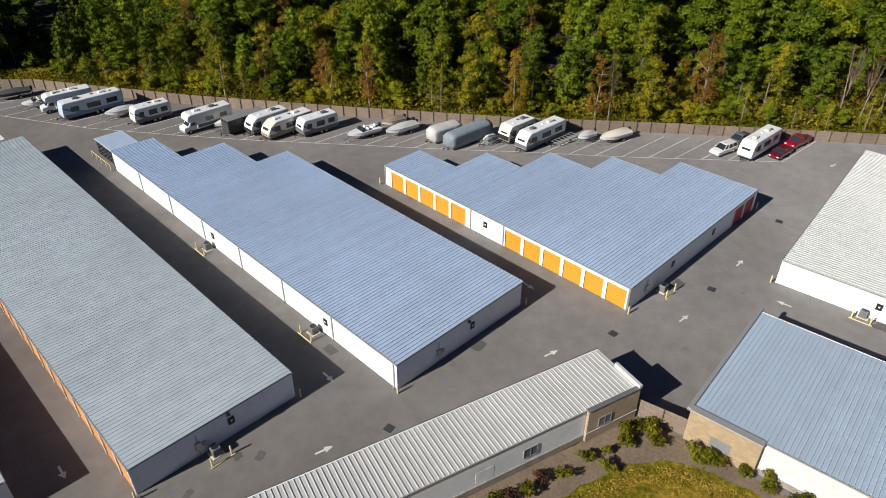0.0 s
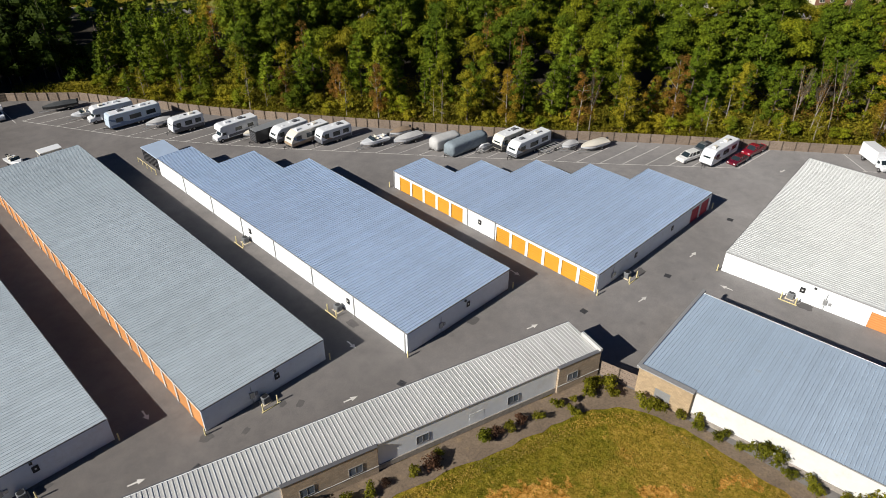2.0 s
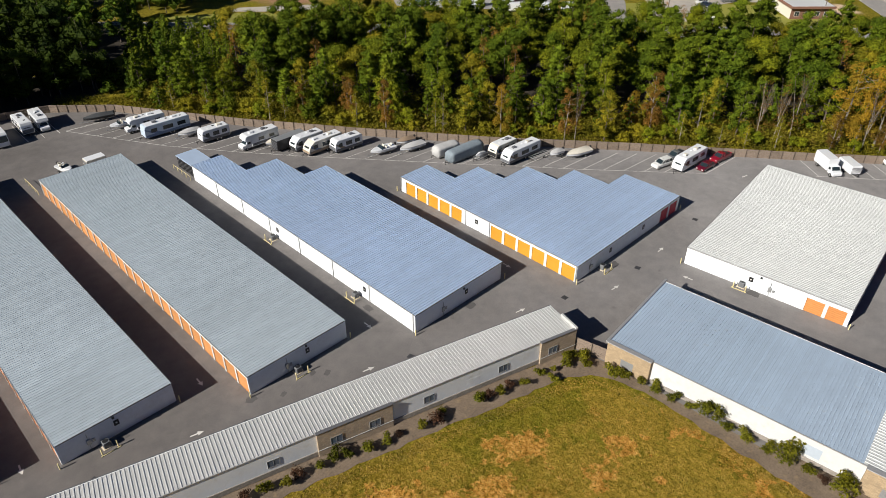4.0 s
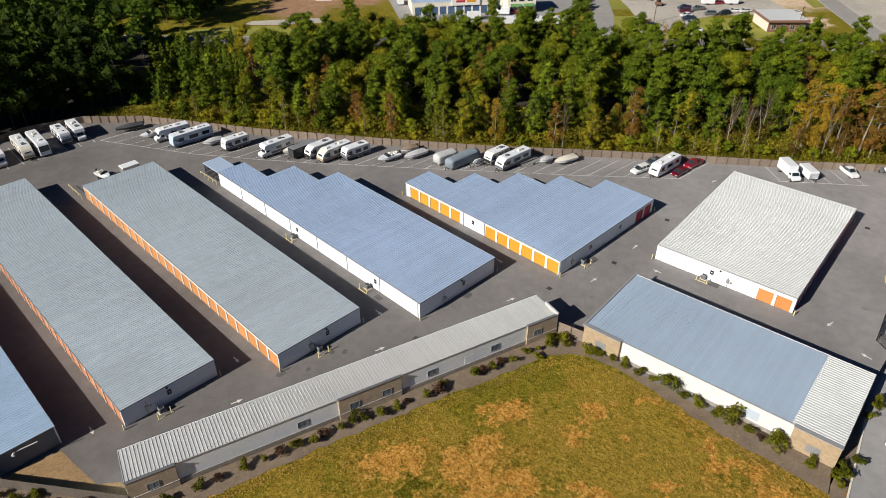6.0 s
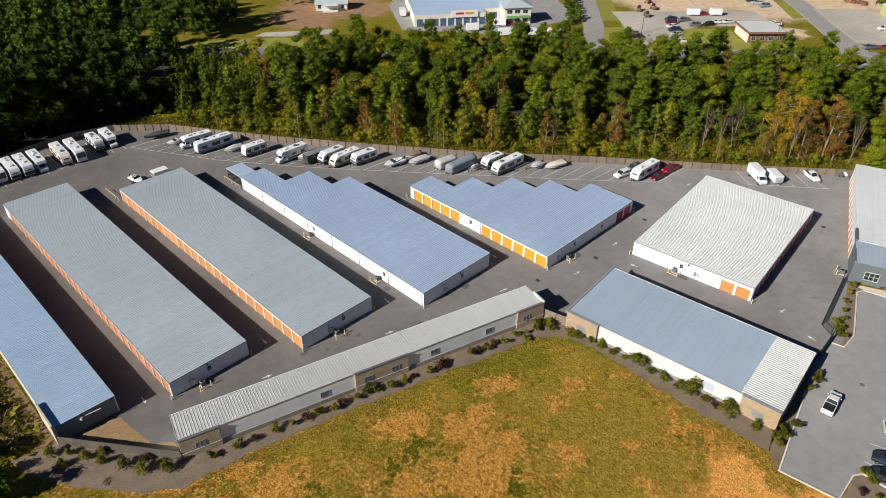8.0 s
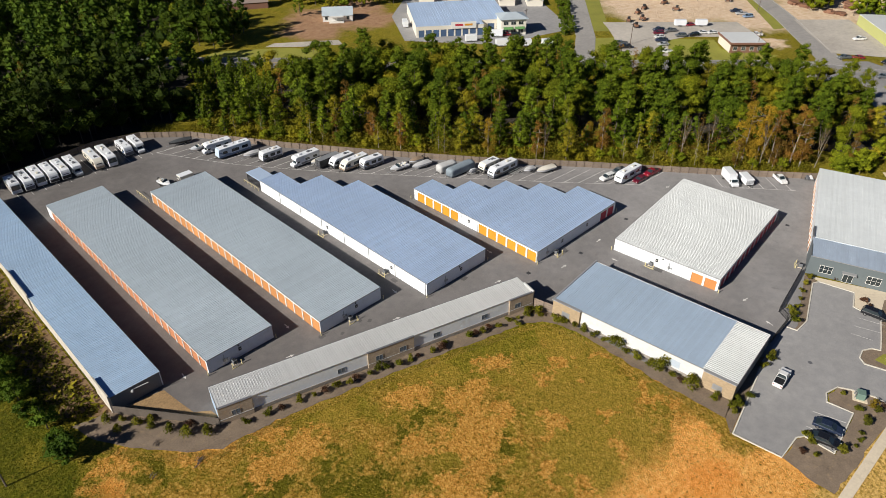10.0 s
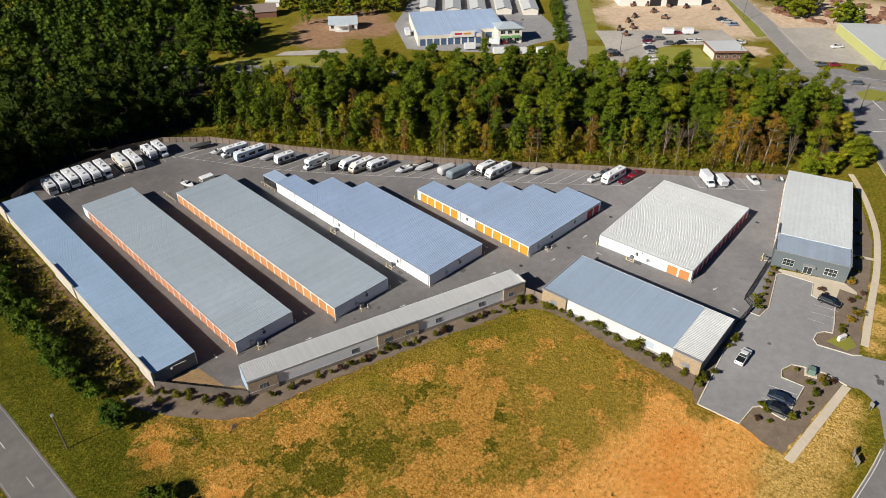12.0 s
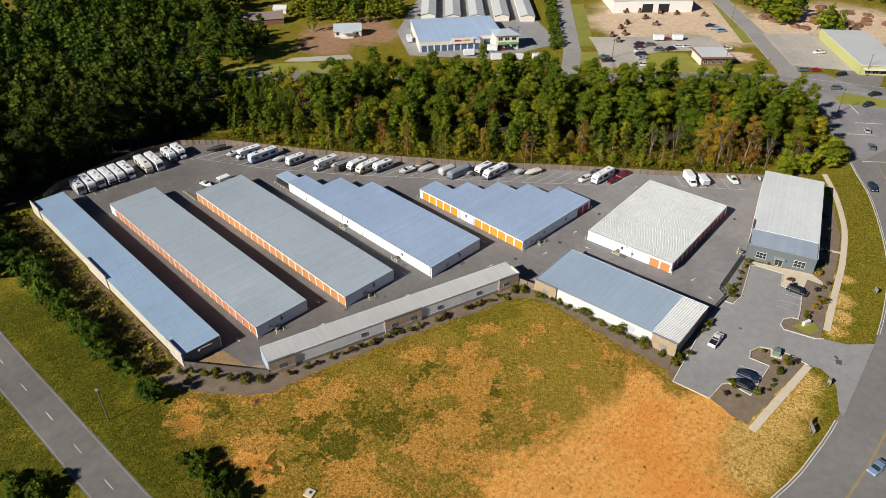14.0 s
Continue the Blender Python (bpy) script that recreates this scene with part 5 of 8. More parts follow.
def side_windows(parent, rows, w, name="window"):
    for x0, x1, z0, z1 in rows:
        for s in (-1, 1):
            m = Mesh()
            m.box(x0, s * w - 0.012, z0, x1, s * w + 0.012, z1)
            m.make(name, M_GLASS, parent)


def roof_gear(parent, L, H, n_ac, rnd):
    x = -L / 2 + L * 0.30
    for k in range(n_ac):
        m = Mesh()
        m.bbox(x - 0.5, -0.36, H, x + 0.5, 0.36, H + 0.32, 0.10)
        m.make("roof_air_conditioner", rnd.choice((M_WHITE, M_GREYBAND, M_CREAM)), parent)
        x += L * 0.42
    for k in range(3):
        xx = -L / 2 + L * (0.18 + 0.27 * k) + rnd.uniform(-0.3, 0.3)
        m = Mesh()
        m.bbox(xx - 0.22, 0.25 * (-1) ** k - 0.22, H, xx + 0.22, 0.25 * (-1) ** k + 0.22, H + 0.10, 0.03)
        m.make("roof_vent", rnd.choice((M_BLACK, M_GREYBAND, M_WHITE)), parent)


def hitch(parent, x, l=1.2):
    m = Mesh()
    m.cyl((x - 0.1, 0.55, 0.5), (x + l, 0, 0.48), 0.05, n=6)
    m.cyl((x - 0.1, -0.55, 0.5), (x + l, 0, 0.48), 0.05, n=6)
    m.cyl((x + l * 0.85, 0, 0.0), (x + l * 0.85, 0, 0.75), 0.04, n=6)
    m.make("hitch", M_BLACK, parent)


def travel_trailer(x, y, ang, L, H=3.0, W=1.22, body=None, band=None, label="", nose=0.5, seed=0):
    """A caravan: rounded nose at +x, roof gear, windows, band, wheels, hitch."""
    rnd = random.Random(seed)
    body = body or M_WHITE
    t = thing("travel_trailer", pose(x, y, -0.01, 0, 0, ang), label, "travel trailer", "parked campers")
    a, b = -L / 2, L / 2
    m = Mesh()
    m.slab([(a + 0.08, 0.55), (b - 0.25, 0.55), (b, 0.8), (b - nose * 0.15, H * 0.55), (b - nose * 0.5, H * 0.8), (b - nose, H - 0.12), (b - nose - 0.3, H), (a + 0.25, H), (a + 0.05, H - 0.15), (a, H * 0.6)], W, 0.07)
    m.make("body", body, t)
    m = Mesh()
    m.bbox(a + 0.3, -W + 0.08, H - 0.02, b - nose - 0.4, W - 0.08, H + 0.035, 0.03)
    m.make("roof", M_WHITE, t)
    roof_gear(t, L, H + 0.03, 2 if L > 8 else 1, rnd)
    side_windows(t, [(a + L * 0.10, a + L * 0.28, 1.5, 2.35), (a + L * 0.38, a + L * 0.60, 1.45, 2.35), (a + L * 0.73, a + L * 0.86, 1.5, 2.35)], W)
    for s in (-1, 1):
        m = Mesh()
        m.box(a + 0.2, s * (W + 0.004) - 0.006, 0.6, b - 0.35, s * (W + 0.004) + 0.006, 1.15)
        m.make("band", band or M_GREYBAND, t)
        m = Mesh()
        y0, y1 = s * (W + 0.002) - 0.005, s * (W + 0.002) + 0.005
        q = [(a + L * 0.62, 1.15), (a + L * 0.78, 1.15), (a + L * 0.93, 1.9), (b - nose * 0.45, H * 0.76), (b - nose * 0.6, H * 0.80), (a + L * 0.86, 2.0)]
        m.add([(x_, y0, z_) for x_, z_ in q] + [(x_, y1, z_) for x_, z_ in q], [tuple(range(6)), tuple(range(11, 5, -1))] + [(k, (k + 1) % 6, 6 + (k + 1) % 6, 6 + k) for k in range(6)])
        m.make("side_stripe", (M_GREYBAND, M_BLUEBAND, M_TANBAND)[seed % 3], t)
    if L > 8.5:
        m = Mesh()
        m.bbox(a + L * 0.34, -W - 0.16, 0.95, a + L * 0.61, -W + 0.05, 2.55, 0.03)
        so = m.make("slide_out", body, t)
        m = Mesh()
        m.box(a + L * 0.38, -W - 0.175, 1.45, a + L * 0.57, -W - 0.155, 2.3)
        m.make("window", M_GLASS, so)
    m = Mesh()
    m.box(a + L * 0.62, -W - 0.02, 0.6, a + L * 0.70, -W + 0.01, 2.45)
    m.make("door", M_CREAM, t)
    m = Mesh()
    m.box(b - 0.14 - nose * 0.3, -0.7, 1.5, b - 0.04 - nose * 0.16, 0.7, 2.1)
    m.make("front_window", M_GLASS, t)
    m = Mesh()
    m.box(a + 0.2, -0.9, 0.35, b - 0.2, 0.9, 0.56)
    m.make("chassis", M_BLACK, t)
    for xx in (-0.45, 0.45):
        for s in (-1, 1):
            wheel(t, -L * 0.08 + xx, s * (W - 0.02), 0.36)
    hitch(t, b - 0.2)
    if nose > 0.45:
        m = Mesh()
        m.slab([(b - 0.34, 0.62), (b + 0.01, 0.82), (b - nose * 0.15 + 0.01, H * 0.52), (b - nose * 0.15 - 0.3, H * 0.52)], W - 0.03, 0.03)
        m.make("nose_guard", M_BLACK if seed in (2, 3, 9, 16) else band or M_GREYBAND, t)
    m = Mesh()
    m.cyl((a + L * 0.25, -W - 0.06, H - 0.28), (a + L * 0.72, -W - 0.06, H - 0.28), 0.06, n=6)
    m.make("awning", M_GREYBAND, t)
    m = Mesh()
    for s in (-0.2, 0.2):
        m.cyl((a - 0.06, s + 0.5, 0.8), (a - 0.06, s + 0.5, H + 0.1), 0.02, n=4)
    for k in range(6):
        m.cyl((a - 0.06, 0.3, 0.95 + k * 0.36), (a - 0.06, 0.7, 0.95 + k * 0.36), 0.018, n=4)
    m.make("ladder", M_GALV, t)
    return t


def class_c(x, y, ang, L, H=3.2, W=1.2, band=None, label="", seed=0):
    """A motorhome on a van cab, with a bunk over the cab."""
    rnd = random.Random(seed)
    t = thing("motorhome", pose(x, y, -0.01, 0, 0, ang), label, "motorhome", "parked campers")
    a, b = -L / 2, L / 2
    m = Mesh()
    m.slab([(a, 0.6), (b - 2.3, 0.6), (b - 2.3, 1.95), (b - 0.95, 2.1), (b - 0.75, 2.4), (b - 0.95, H - 0.2), (b - 1.5, H), (a + 0.2, H), (a, H - 0.2)], W, 0.07)
    m.make("body", M_WHITE, t)
    m = Mesh()
    m.slab([(b - 2.3, 0.5), (b - 0.05, 0.5), (b, 0.95), (b - 0.1, 1.2), (b - 0.85, 1.35), (b - 1.35, 1.97), (b - 2.3, 1.97)], 0.98, 0.10)
    m.make("cab", M_WHITE, t)
    m = Mesh()
    m.add([(b - 0.86, -0.8, 1.40), (b - 0.86, 0.8, 1.40), (b - 1.28, 0.72, 1.93), (b - 1.28, -0.72, 1.93)], [(0, 1, 2, 3)])
    m.add([(b - 0.83, -0.8, 1.40), (b - 0.83, 0.8, 1.40), (b - 1.25, 0.72, 1.93), (b - 1.25, -0.72, 1.93)], [(0, 1, 2, 3)])
    m.make("windshield", M_GLASS, t)
    side_windows(t, [(b - 2.1, b - 1.35, 1.35, 1.85)], 0.985, "cab_window")
    side_windows(t, [(a + L * 0.12, a + L * 0.26, 1.6, 2.3), (a + L * 0.40, a + L * 0.56, 1.6, 2.3)], W)
    for s in (-1, 1):
        m = Mesh()
        m.box(a + 0.1, s * (W + 0.004) - 0.006, 0.8, b - 2.5, s * (W + 0.004) + 0.006, 1.3)
        m.make("band", band or M_GREYBAND, t)
        m = Mesh()
        m.bbox(b - 0.10, s * 0.7 - 0.18, 0.80, b + 0.0, s * 0.7 + 0.18, 1.02, 0.02)
        m.make("headlight", M_LAMP, t)
    m = Mesh()
    m.bbox(b - 0.12, -0.95, 0.40, b + 0.08, 0.95, 0.68, 0.05)
    m.make("bumper", M_GALV, t)
    roof_gear(t, L - 2, H, 2, rnd)
    for xx in (b - 1.1, a + L * 0.24):
        for s in (-1, 1):
            wheel(t, xx, s * 0.98 if xx > 0 else s * (W - 0.02), 0.39)
    return t


def class_a(x, y, ang, L, H=3.3, W=1.25, body=None, band=None, label="", seed=0):
    """A coach-like motorhome with a wide windshield at +x."""
    rnd = random.Random(seed)
    t = thing("motorhome", pose(x, y, -0.01, 0, 0, ang), label, "motorhome", "parked campers")
    a, b = -L / 2, L / 2
    m = Mesh()
    m.slab([(a, 0.45), (b - 0.1, 0.45), (b, 0.9), (b - 0.06, 1.4), (b - 0.35, H - 0.4), (b - 0.7, H), (a + 0.2, H), (a, H - 0.2)], W, 0.09)
    m.make("body", body or M_WHITE, t)
    m = Mesh()
    m.add([(b - 0.03, -1.1, 1.45), (b - 0.03, 1.1, 1.45), (b - 0.28, 1.05, H - 0.55), (b - 0.28, -1.05, H - 0.55), (b - 0.09, -1.1, 1.45), (b - 0.09, 1.1, 1.45), (b - 0.34, 1.05, H - 0.55), (b - 0.34, -1.05, H - 0.55)],
          [(0, 1, 2, 3), (7, 6, 5, 4), (0, 4, 5, 1), (2, 6, 7, 3)])
    m.make("windshield", M_GLASS, t)
    side_windows(t, [(b - 1.6, b - 0.7, 1.55, 2.3), (a + L * 0.14, a + L * 0.28, 1.6, 2.3), (a + L * 0.42, a + L * 0.60, 1.6, 2.3)], W)
    for s in (-1, 1):
        m = Mesh()
        m.box(a + 0.1, s * (W + 0.004) - 0.006, 0.7, b - 0.3, s * (W + 0.004) + 0.006, 1.25)
        m.make("band", band or M_TANBAND, t)
    roof_gear(t, L, H, 2, rnd)
    for xx in (b - 1.7, a + L * 0.25):
        for s in (-1, 1):
            wheel(t, xx, s * (W - 0.02), 0.46)
    return t


def covered_camper(x, y, ang, L, H, material, label, seed=0):
    """A camper under a slack tarpaulin."""
    rnd = random.Random(seed)
    t = thing("covered_camper", pose(x, y, -0.01, 0, 0, ang), label, "travel trailer", "parked campers")
    m = Mesh()
    rr = []
    n = 14
    for k in range(n + 1):
        u = -1 + 2 * k / n
        e = (1 - abs(u) ** 7) ** 0.5 if abs(u) < 1 else 0.0
        w, h = 1.28 * (0.86 + 0.14 * e), H * (0.90 + 0.10 * e)
        ring = []
        for y_, z_ in ((-1, 0.14), (-1.03, 0.35), (-1, 0.7), (-0.99, 0.82), (-0.8, 0.90), (-0.22, 0.99), (0.22, 0.99), (0.8, 0.90), (0.99, 0.82), (1, 0.7), (1.03, 0.35), (1, 0.14)):
            ring.append((u * L / 2 + rnd.uniform(-0.03, 0.03), y_ * w + rnd.uniform(-0.045, 0.045), z_ * h + rnd.uniform(-0.03, 0.03)))
        rr.append(ring)
    m.rings(rr)
    m.make("cover", material, t, smooth=True)
    for xx in (-0.45, 0.45):
        for s in (-1, 1):
            wheel(t, xx - 0.5, s * 1.16, 0.36)
    hitch(t, L / 2 - 0.2)


def boat(x, y, ang, L, W=1.1, cover=None, hull=None, label="", seed=0):
    """A motorboat on a trailer, bow at +x; with a cover, or open with windshield and seats."""
    t = thing("boat_on_trailer", pose(x, y, -0.01, 0, 0, ang), label, "boat", "boats on trailers")
    rr, deck = [], []
    n = 9
    for k in range(n + 1):
        u = k / n
        w = W * (1 - max(0, (u - 0.45) / 0.55) ** 2.2 * 0.97)
        keel = 0.55 + 0.35 * max(0, (u - 0.6) / 0.4) ** 2
        top = 1.28 + 0.22 * u
        xx = -L / 2 + L * u
        rr.append([(xx, -w, top), (xx, -w * 0.92, keel + 0.28), (xx, 0, keel), (xx, w * 0.92, keel + 0.28), (xx, w, top)])
        deck.append((xx, w, top))
    m = Mesh()
    m.rings(rr)
    m.make("hull", hull or M_WHITE, t, smooth=False)
    m = Mesh()
    if cover:
        rc = []
        for k, (xx, w, top) in enumerate(deck):
            u = k / n
            hh = 0.08 + 0.42 * math.sin(math.pi * min(1, 0.18 + u * 0.8)) ** 1.5
            rc.append([(xx, -w - 0.02, top - 0.12), (xx, -w - 0.02, top + 0.02), (xx, -w * 0.5, top + hh * 0.8), (xx, 0, top + hh), (xx, w * 0.5, top + hh * 0.8), (xx, w + 0.02, top + 0.02), (xx, w + 0.02, top - 0.12)])
        m.rings(rc)
        m.make("cover", cover, t)
    else:
        m.box(-L * 0.42, -W * 0.8, 1.0, L * 0.12, W * 0.8, 1.16)
        m.make("cockpit_floor", M_GREYBAND, t)
        for xx, yy in ((-L * 0.32, 0), (-L * 0.05, -0.5), (-L * 0.05, 0.5)):
            m = Mesh()
            m.bbox(xx - 0.3, yy - 0.35, 1.16, xx + 0.3, yy + 0.35, 1.55, 0.06)
            m.bbox(xx - 0.34, yy - 0.35, 1.5, xx - 0.2, yy + 0.35, 1.85, 0.04)
            m.make("seat", M_CREAM, t)
        m = Mesh()
        m.add([(L * 0.10, -W * 0.85, 1.42), (L * 0.10, W * 0.85, 1.42), (L * 0.03, W * 0.75, 1.85), (L * 0.03, -W * 0.75, 1.85), (L * 0.12, -W * 0.85, 1.42), (L * 0.12, W * 0.85, 1.42), (L * 0.05, W * 0.75, 1.85), (L * 0.05, -W * 0.75, 1.85)],
              [(0, 1, 2, 3), (7, 6, 5, 4), (2, 6, 7, 3)])
        m.make("windshield", M_GLASS, t)
        m = Mesh()
        m.rings([[(L * 0.12, -W * 0.95, 1.40), (L * 0.12, W * 0.95, 1.40), (L * 0.12, W * 0.9, 1.47), (L * 0.12, -W * 0.9, 1.47)], [(L * 0.46, -0.12, 1.48), (L * 0.46, 0.12, 1.48), (L * 0.46, 0.1, 1.53), (L * 0.46, -0.1, 1.53)]])
        m.make("foredeck", M_WHITE, t)
    m = Mesh()
    m.bbox(-L / 2 - 0.42, -0.2, 0.95, -L / 2 - 0.02, 0.2, 1.75, 0.07)
    m.box(-L / 2 - 0.3, -0.07, 0.4, -L / 2 - 0.16, 0.07, 0.95)
    m.make("outboard_motor", M_BLACK, t)
    m = Mesh()
    for s in (-1, 1):
        m.box(-L / 2, s * 0.6 - 0.05, 0.42, L * 0.35, s * 0.6 + 0.05, 0.52)
        m.cyl((L * 0.35, s * 0.6, 0.47), (L / 2 + 1.0, 0, 0.47), 0.05, n=6)
        for xx in (-L * 0.3, L * 0.1):
            m.box(xx - 0.04, s * 0.6 - 0.04, 0.5, xx + 0.04, s * 0.6 + 0.04, 0.82)
    m.box(-L * 0.2 - 0.05, -1.0, 0.30, -L * 0.2 + 0.05, 1.0, 0.40)
    m.make("trailer_frame", M_GALV, t)
    for s in (-1, 1):
        wheel(t, -L * 0.2, s * 1.12, 0.31, 0.2)
    return t


def car(x, y, ang, kind, paint, label, L=4.7, W=0.92, seed=0):
    """sedan, suv or pickup; its nose at +x."""
    t = thing("car" if kind != "pickup" else "pickup_truck", pose(x, y, -0.01, 0, 0, ang), label, "car" if kind != "pickup" else "pickup truck", "parked cars")
    P = PAINT[paint]
    a, b = -L / 2, L / 2
    hi = {"sedan": 0.92, "suv": 1.05, "pickup": 1.12}[kind]
    top = {"sedan": 1.45, "suv": 1.72, "pickup": 1.82}[kind]
    m = Mesh()
    m.slab([(a + 0.05, 0.32), (b - 0.1, 0.30), (b, 0.5), (b - 0.04, hi - 0.25), (b - 0.25, hi - 0.12), (b - 1.25, hi), (a + 0.15, hi), (a, hi - 0.15), (a, 0.5)], W, 0.09)
    body = m.make("body", P, t)
    c0, c1, r0, r1 = {"sedan": (a + 0.35, b - 1.15, a + 1.25, b - 2.0), "suv": (a + 0.08, b - 1.2, a + 0.45, b - 2.0), "pickup": (a + 2.15, b - 1.35, a + 2.35, b - 2.1)}[kind]
    wi = W - 0.07
    m = Mesh()
    m.rings([[(c0, -wi, hi), (c1, -wi, hi), (c1, wi, hi), (c0, wi, hi)], [(r0, -wi + 0.16, top - 0.06), (r1, -wi + 0.16, top - 0.06), (r1, wi - 0.16, top - 0.06), (r0, wi - 0.16, top - 0.06)]])
    m.make("glasshouse", M_GLASS, t)
    m = Mesh()
    m.bbox(r0 - 0.06, -wi + 0.13, top - 0.07, r1 + 0.06, wi - 0.13, top, 0.04)
    m.make("roof", P, t)
    for s in (-1, 1):
        for f in (0.0, 0.36, 0.70, 1.0):
            xb, xt = c0 + (c1 - c0) * f, r0 + (r1 - r0) * f
            m = Mesh()
            m.cyl((xb, s * (wi + 0.005), hi), (xt, s * (wi - 0.15), top - 0.05), 0.04, n=5)
            m.make("roof_pillar", P, t)
    if kind == "pickup":
        m = Mesh()
        m.box(a + 0.12, -W + 0.12, hi - 0.02, a + 2.0, W - 0.12, hi + 0.01)
        m.make("bed", M_BLACK, t)
        m = Mesh()
        for s in (-1, 1):
            m.box(a + 0.06, s * (W - 0.07) - 0.05, hi - 0.02, a + 2.1, s * (W - 0.07) + 0.05, hi + 0.09)
        m.box(a + 0.03, -W + 0.05, hi - 0.02, a + 0.12, W - 0.05, hi + 0.09)
        m.make("bed_rail", P, t)
    for s in (-1, 1):
        m = Mesh()
        m.bbox(b - 0.16, s * 0.62 - 0.18, hi - 0.36, b - 0.005, s * 0.62 + 0.18, hi - 0.2, 0.02)
        m.make("headlight", M_LAMP, t)
        m = Mesh()
        m.bbox(a - 0.005, s * 0.68 - 0.14, hi - 0.36, a + 0.1, s * 0.68 + 0.14, hi - 0.14, 0.02)
        m.make("taillight", M_TAIL, t)
        m = Mesh()
        m.bbox(c1 - 0.35, s * (W + 0.08) - 0.09, hi - 0.02, c1 - 0.2, s * (W + 0.08) + 0.09, hi + 0.14, 0.02)
        m.make("mirror", P, t)
        for xx in (b - 0.85, a + 0.9):
            wheel(t, xx, s * (W - 0.0), 0.34, 0.22)
    return t


def box_truck(x, y, ang, label):
    t = thing("box_truck", pose(x, y, -0.01, 0, 0, ang), label, "truck")
    m = Mesh()
    m.bbox(-3.3, -1.15, 0.85, 1.4, 1.15, 3.2, 0.06)
    m.make("cargo_box", M_WHITE, t)
    m = Mesh()
    m.slab([(1.5, 0.5), (3.5, 0.5), (3.55, 0.95), (3.4, 1.25), (2.75, 1.4), (2.3, 2.1), (1.5, 2.1)], 1.0, 0.1)
    m.make("cab", M_WHITE, t)
    m = Mesh()
    m.add([(2.78, -0.85, 1.42), (2.78, 0.85, 1.42), (2.36, 0.8, 2.04), (2.36, -0.8, 2.04), (2.74, -0.85, 1.42), (2.74, 0.85, 1.42), (2.32, 0.8, 2.04), (2.32, -0.8, 2.04)], [(0, 1, 2, 3), (7, 6, 5, 4)])
    m.make("windshield", M_GLASS, t)
    side_windows(t, [(1.7, 2.35, 1.4, 1.9)], 1.005, "cab_window")
    m = Mesh()
    m.box(-3.2, -0.5, 0.5, 1.6, 0.5, 0.85)
    m.make("chassis", M_BLACK, t)
    for xx in (2.7, -2.0):
        for s in (-1, 1):
            wheel(t, xx, s * 1.05, 0.42)


def cargo_trailer(x, y, ang, L, H, material, label, W=1.15, open_end=False):
    t = thing("cargo_trailer", pose(x, y, -0.01, 0, 0, ang), label, "trailer", "parked trailers")
    m = Mesh()
    m.bbox(-L / 2, -W, 0.5, L / 2, W, H, 0.07)
    m.make("box", material, t)
    m = Mesh()
    m.bbox(-L / 2 + 0.05, -W + 0.05, H, L / 2 - 0.05, W - 0.05, H + 0.03, 0.02)
    m.make("roof", M_GALV if material is M_BLACK else M_WHITE, t)
    m = Mesh()
    for k in range(5):
        z = 0.7 + k * (H - 0.9) / 5
        m.box(L / 2, -W + 0.12, z, L / 2 + 0.02, W - 0.12, z + 0.12)
    m.make("end_panel", M_GREYBAND, t)
    for xx in (-0.42, 0.42):
        for s in (-1, 1):
            wheel(t, xx - 0.3, s * (W + 0.02), 0.34)
    hitch(t, L / 2 - 0.1)


def flat_trailer(x, y, ang, L, label, load=True):
    t = thing("utility_trailer", pose(x, y, -0.01, 0, 0, ang), label, "trailer", "parked trailers")
    m = Mesh()
    for s in (-1, 1):
        m.box(-L / 2, s * 0.85 - 0.05, 0.5, L / 2, s * 0.85 + 0.05, 0.62)
    for k in range(7):
        xx = -L / 2 + L * k / 6
        m.box(xx - 0.05, -0.85, 0.52, xx + 0.05, 0.85, 0.60)
    m.make("frame", M_GALV, t)
    for s in (-1, 1):
        wheel(t, -0.3, s * 1.05, 0.3, 0.18)
    hitch(t, L / 2 - 0.1)
    if load:
        for s in (-0.45, 0.45):
            m = Mesh()
            m.rings([[(-1.3, s - 0.3, 0.62), (-1.3, s + 0.3, 0.62), (-1.3, s + 0.25, 0.95), (-1.3, s - 0.25, 0.95)], [(0.4, s - 0.36, 0.62), (0.4, s + 0.36, 0.62), (0.4, s + 0.22, 1.25), (0.4, s - 0.22, 1.25)], [(1.4, s - 0.08, 0.75), (1.4, s + 0.08, 0.75), (1.4, s + 0.05, 0.95), (1.4, s - 0.05, 0.95)]])
            m.make("water_scooter", M_WHITE if s < 0 else M_GREYBAND, t)


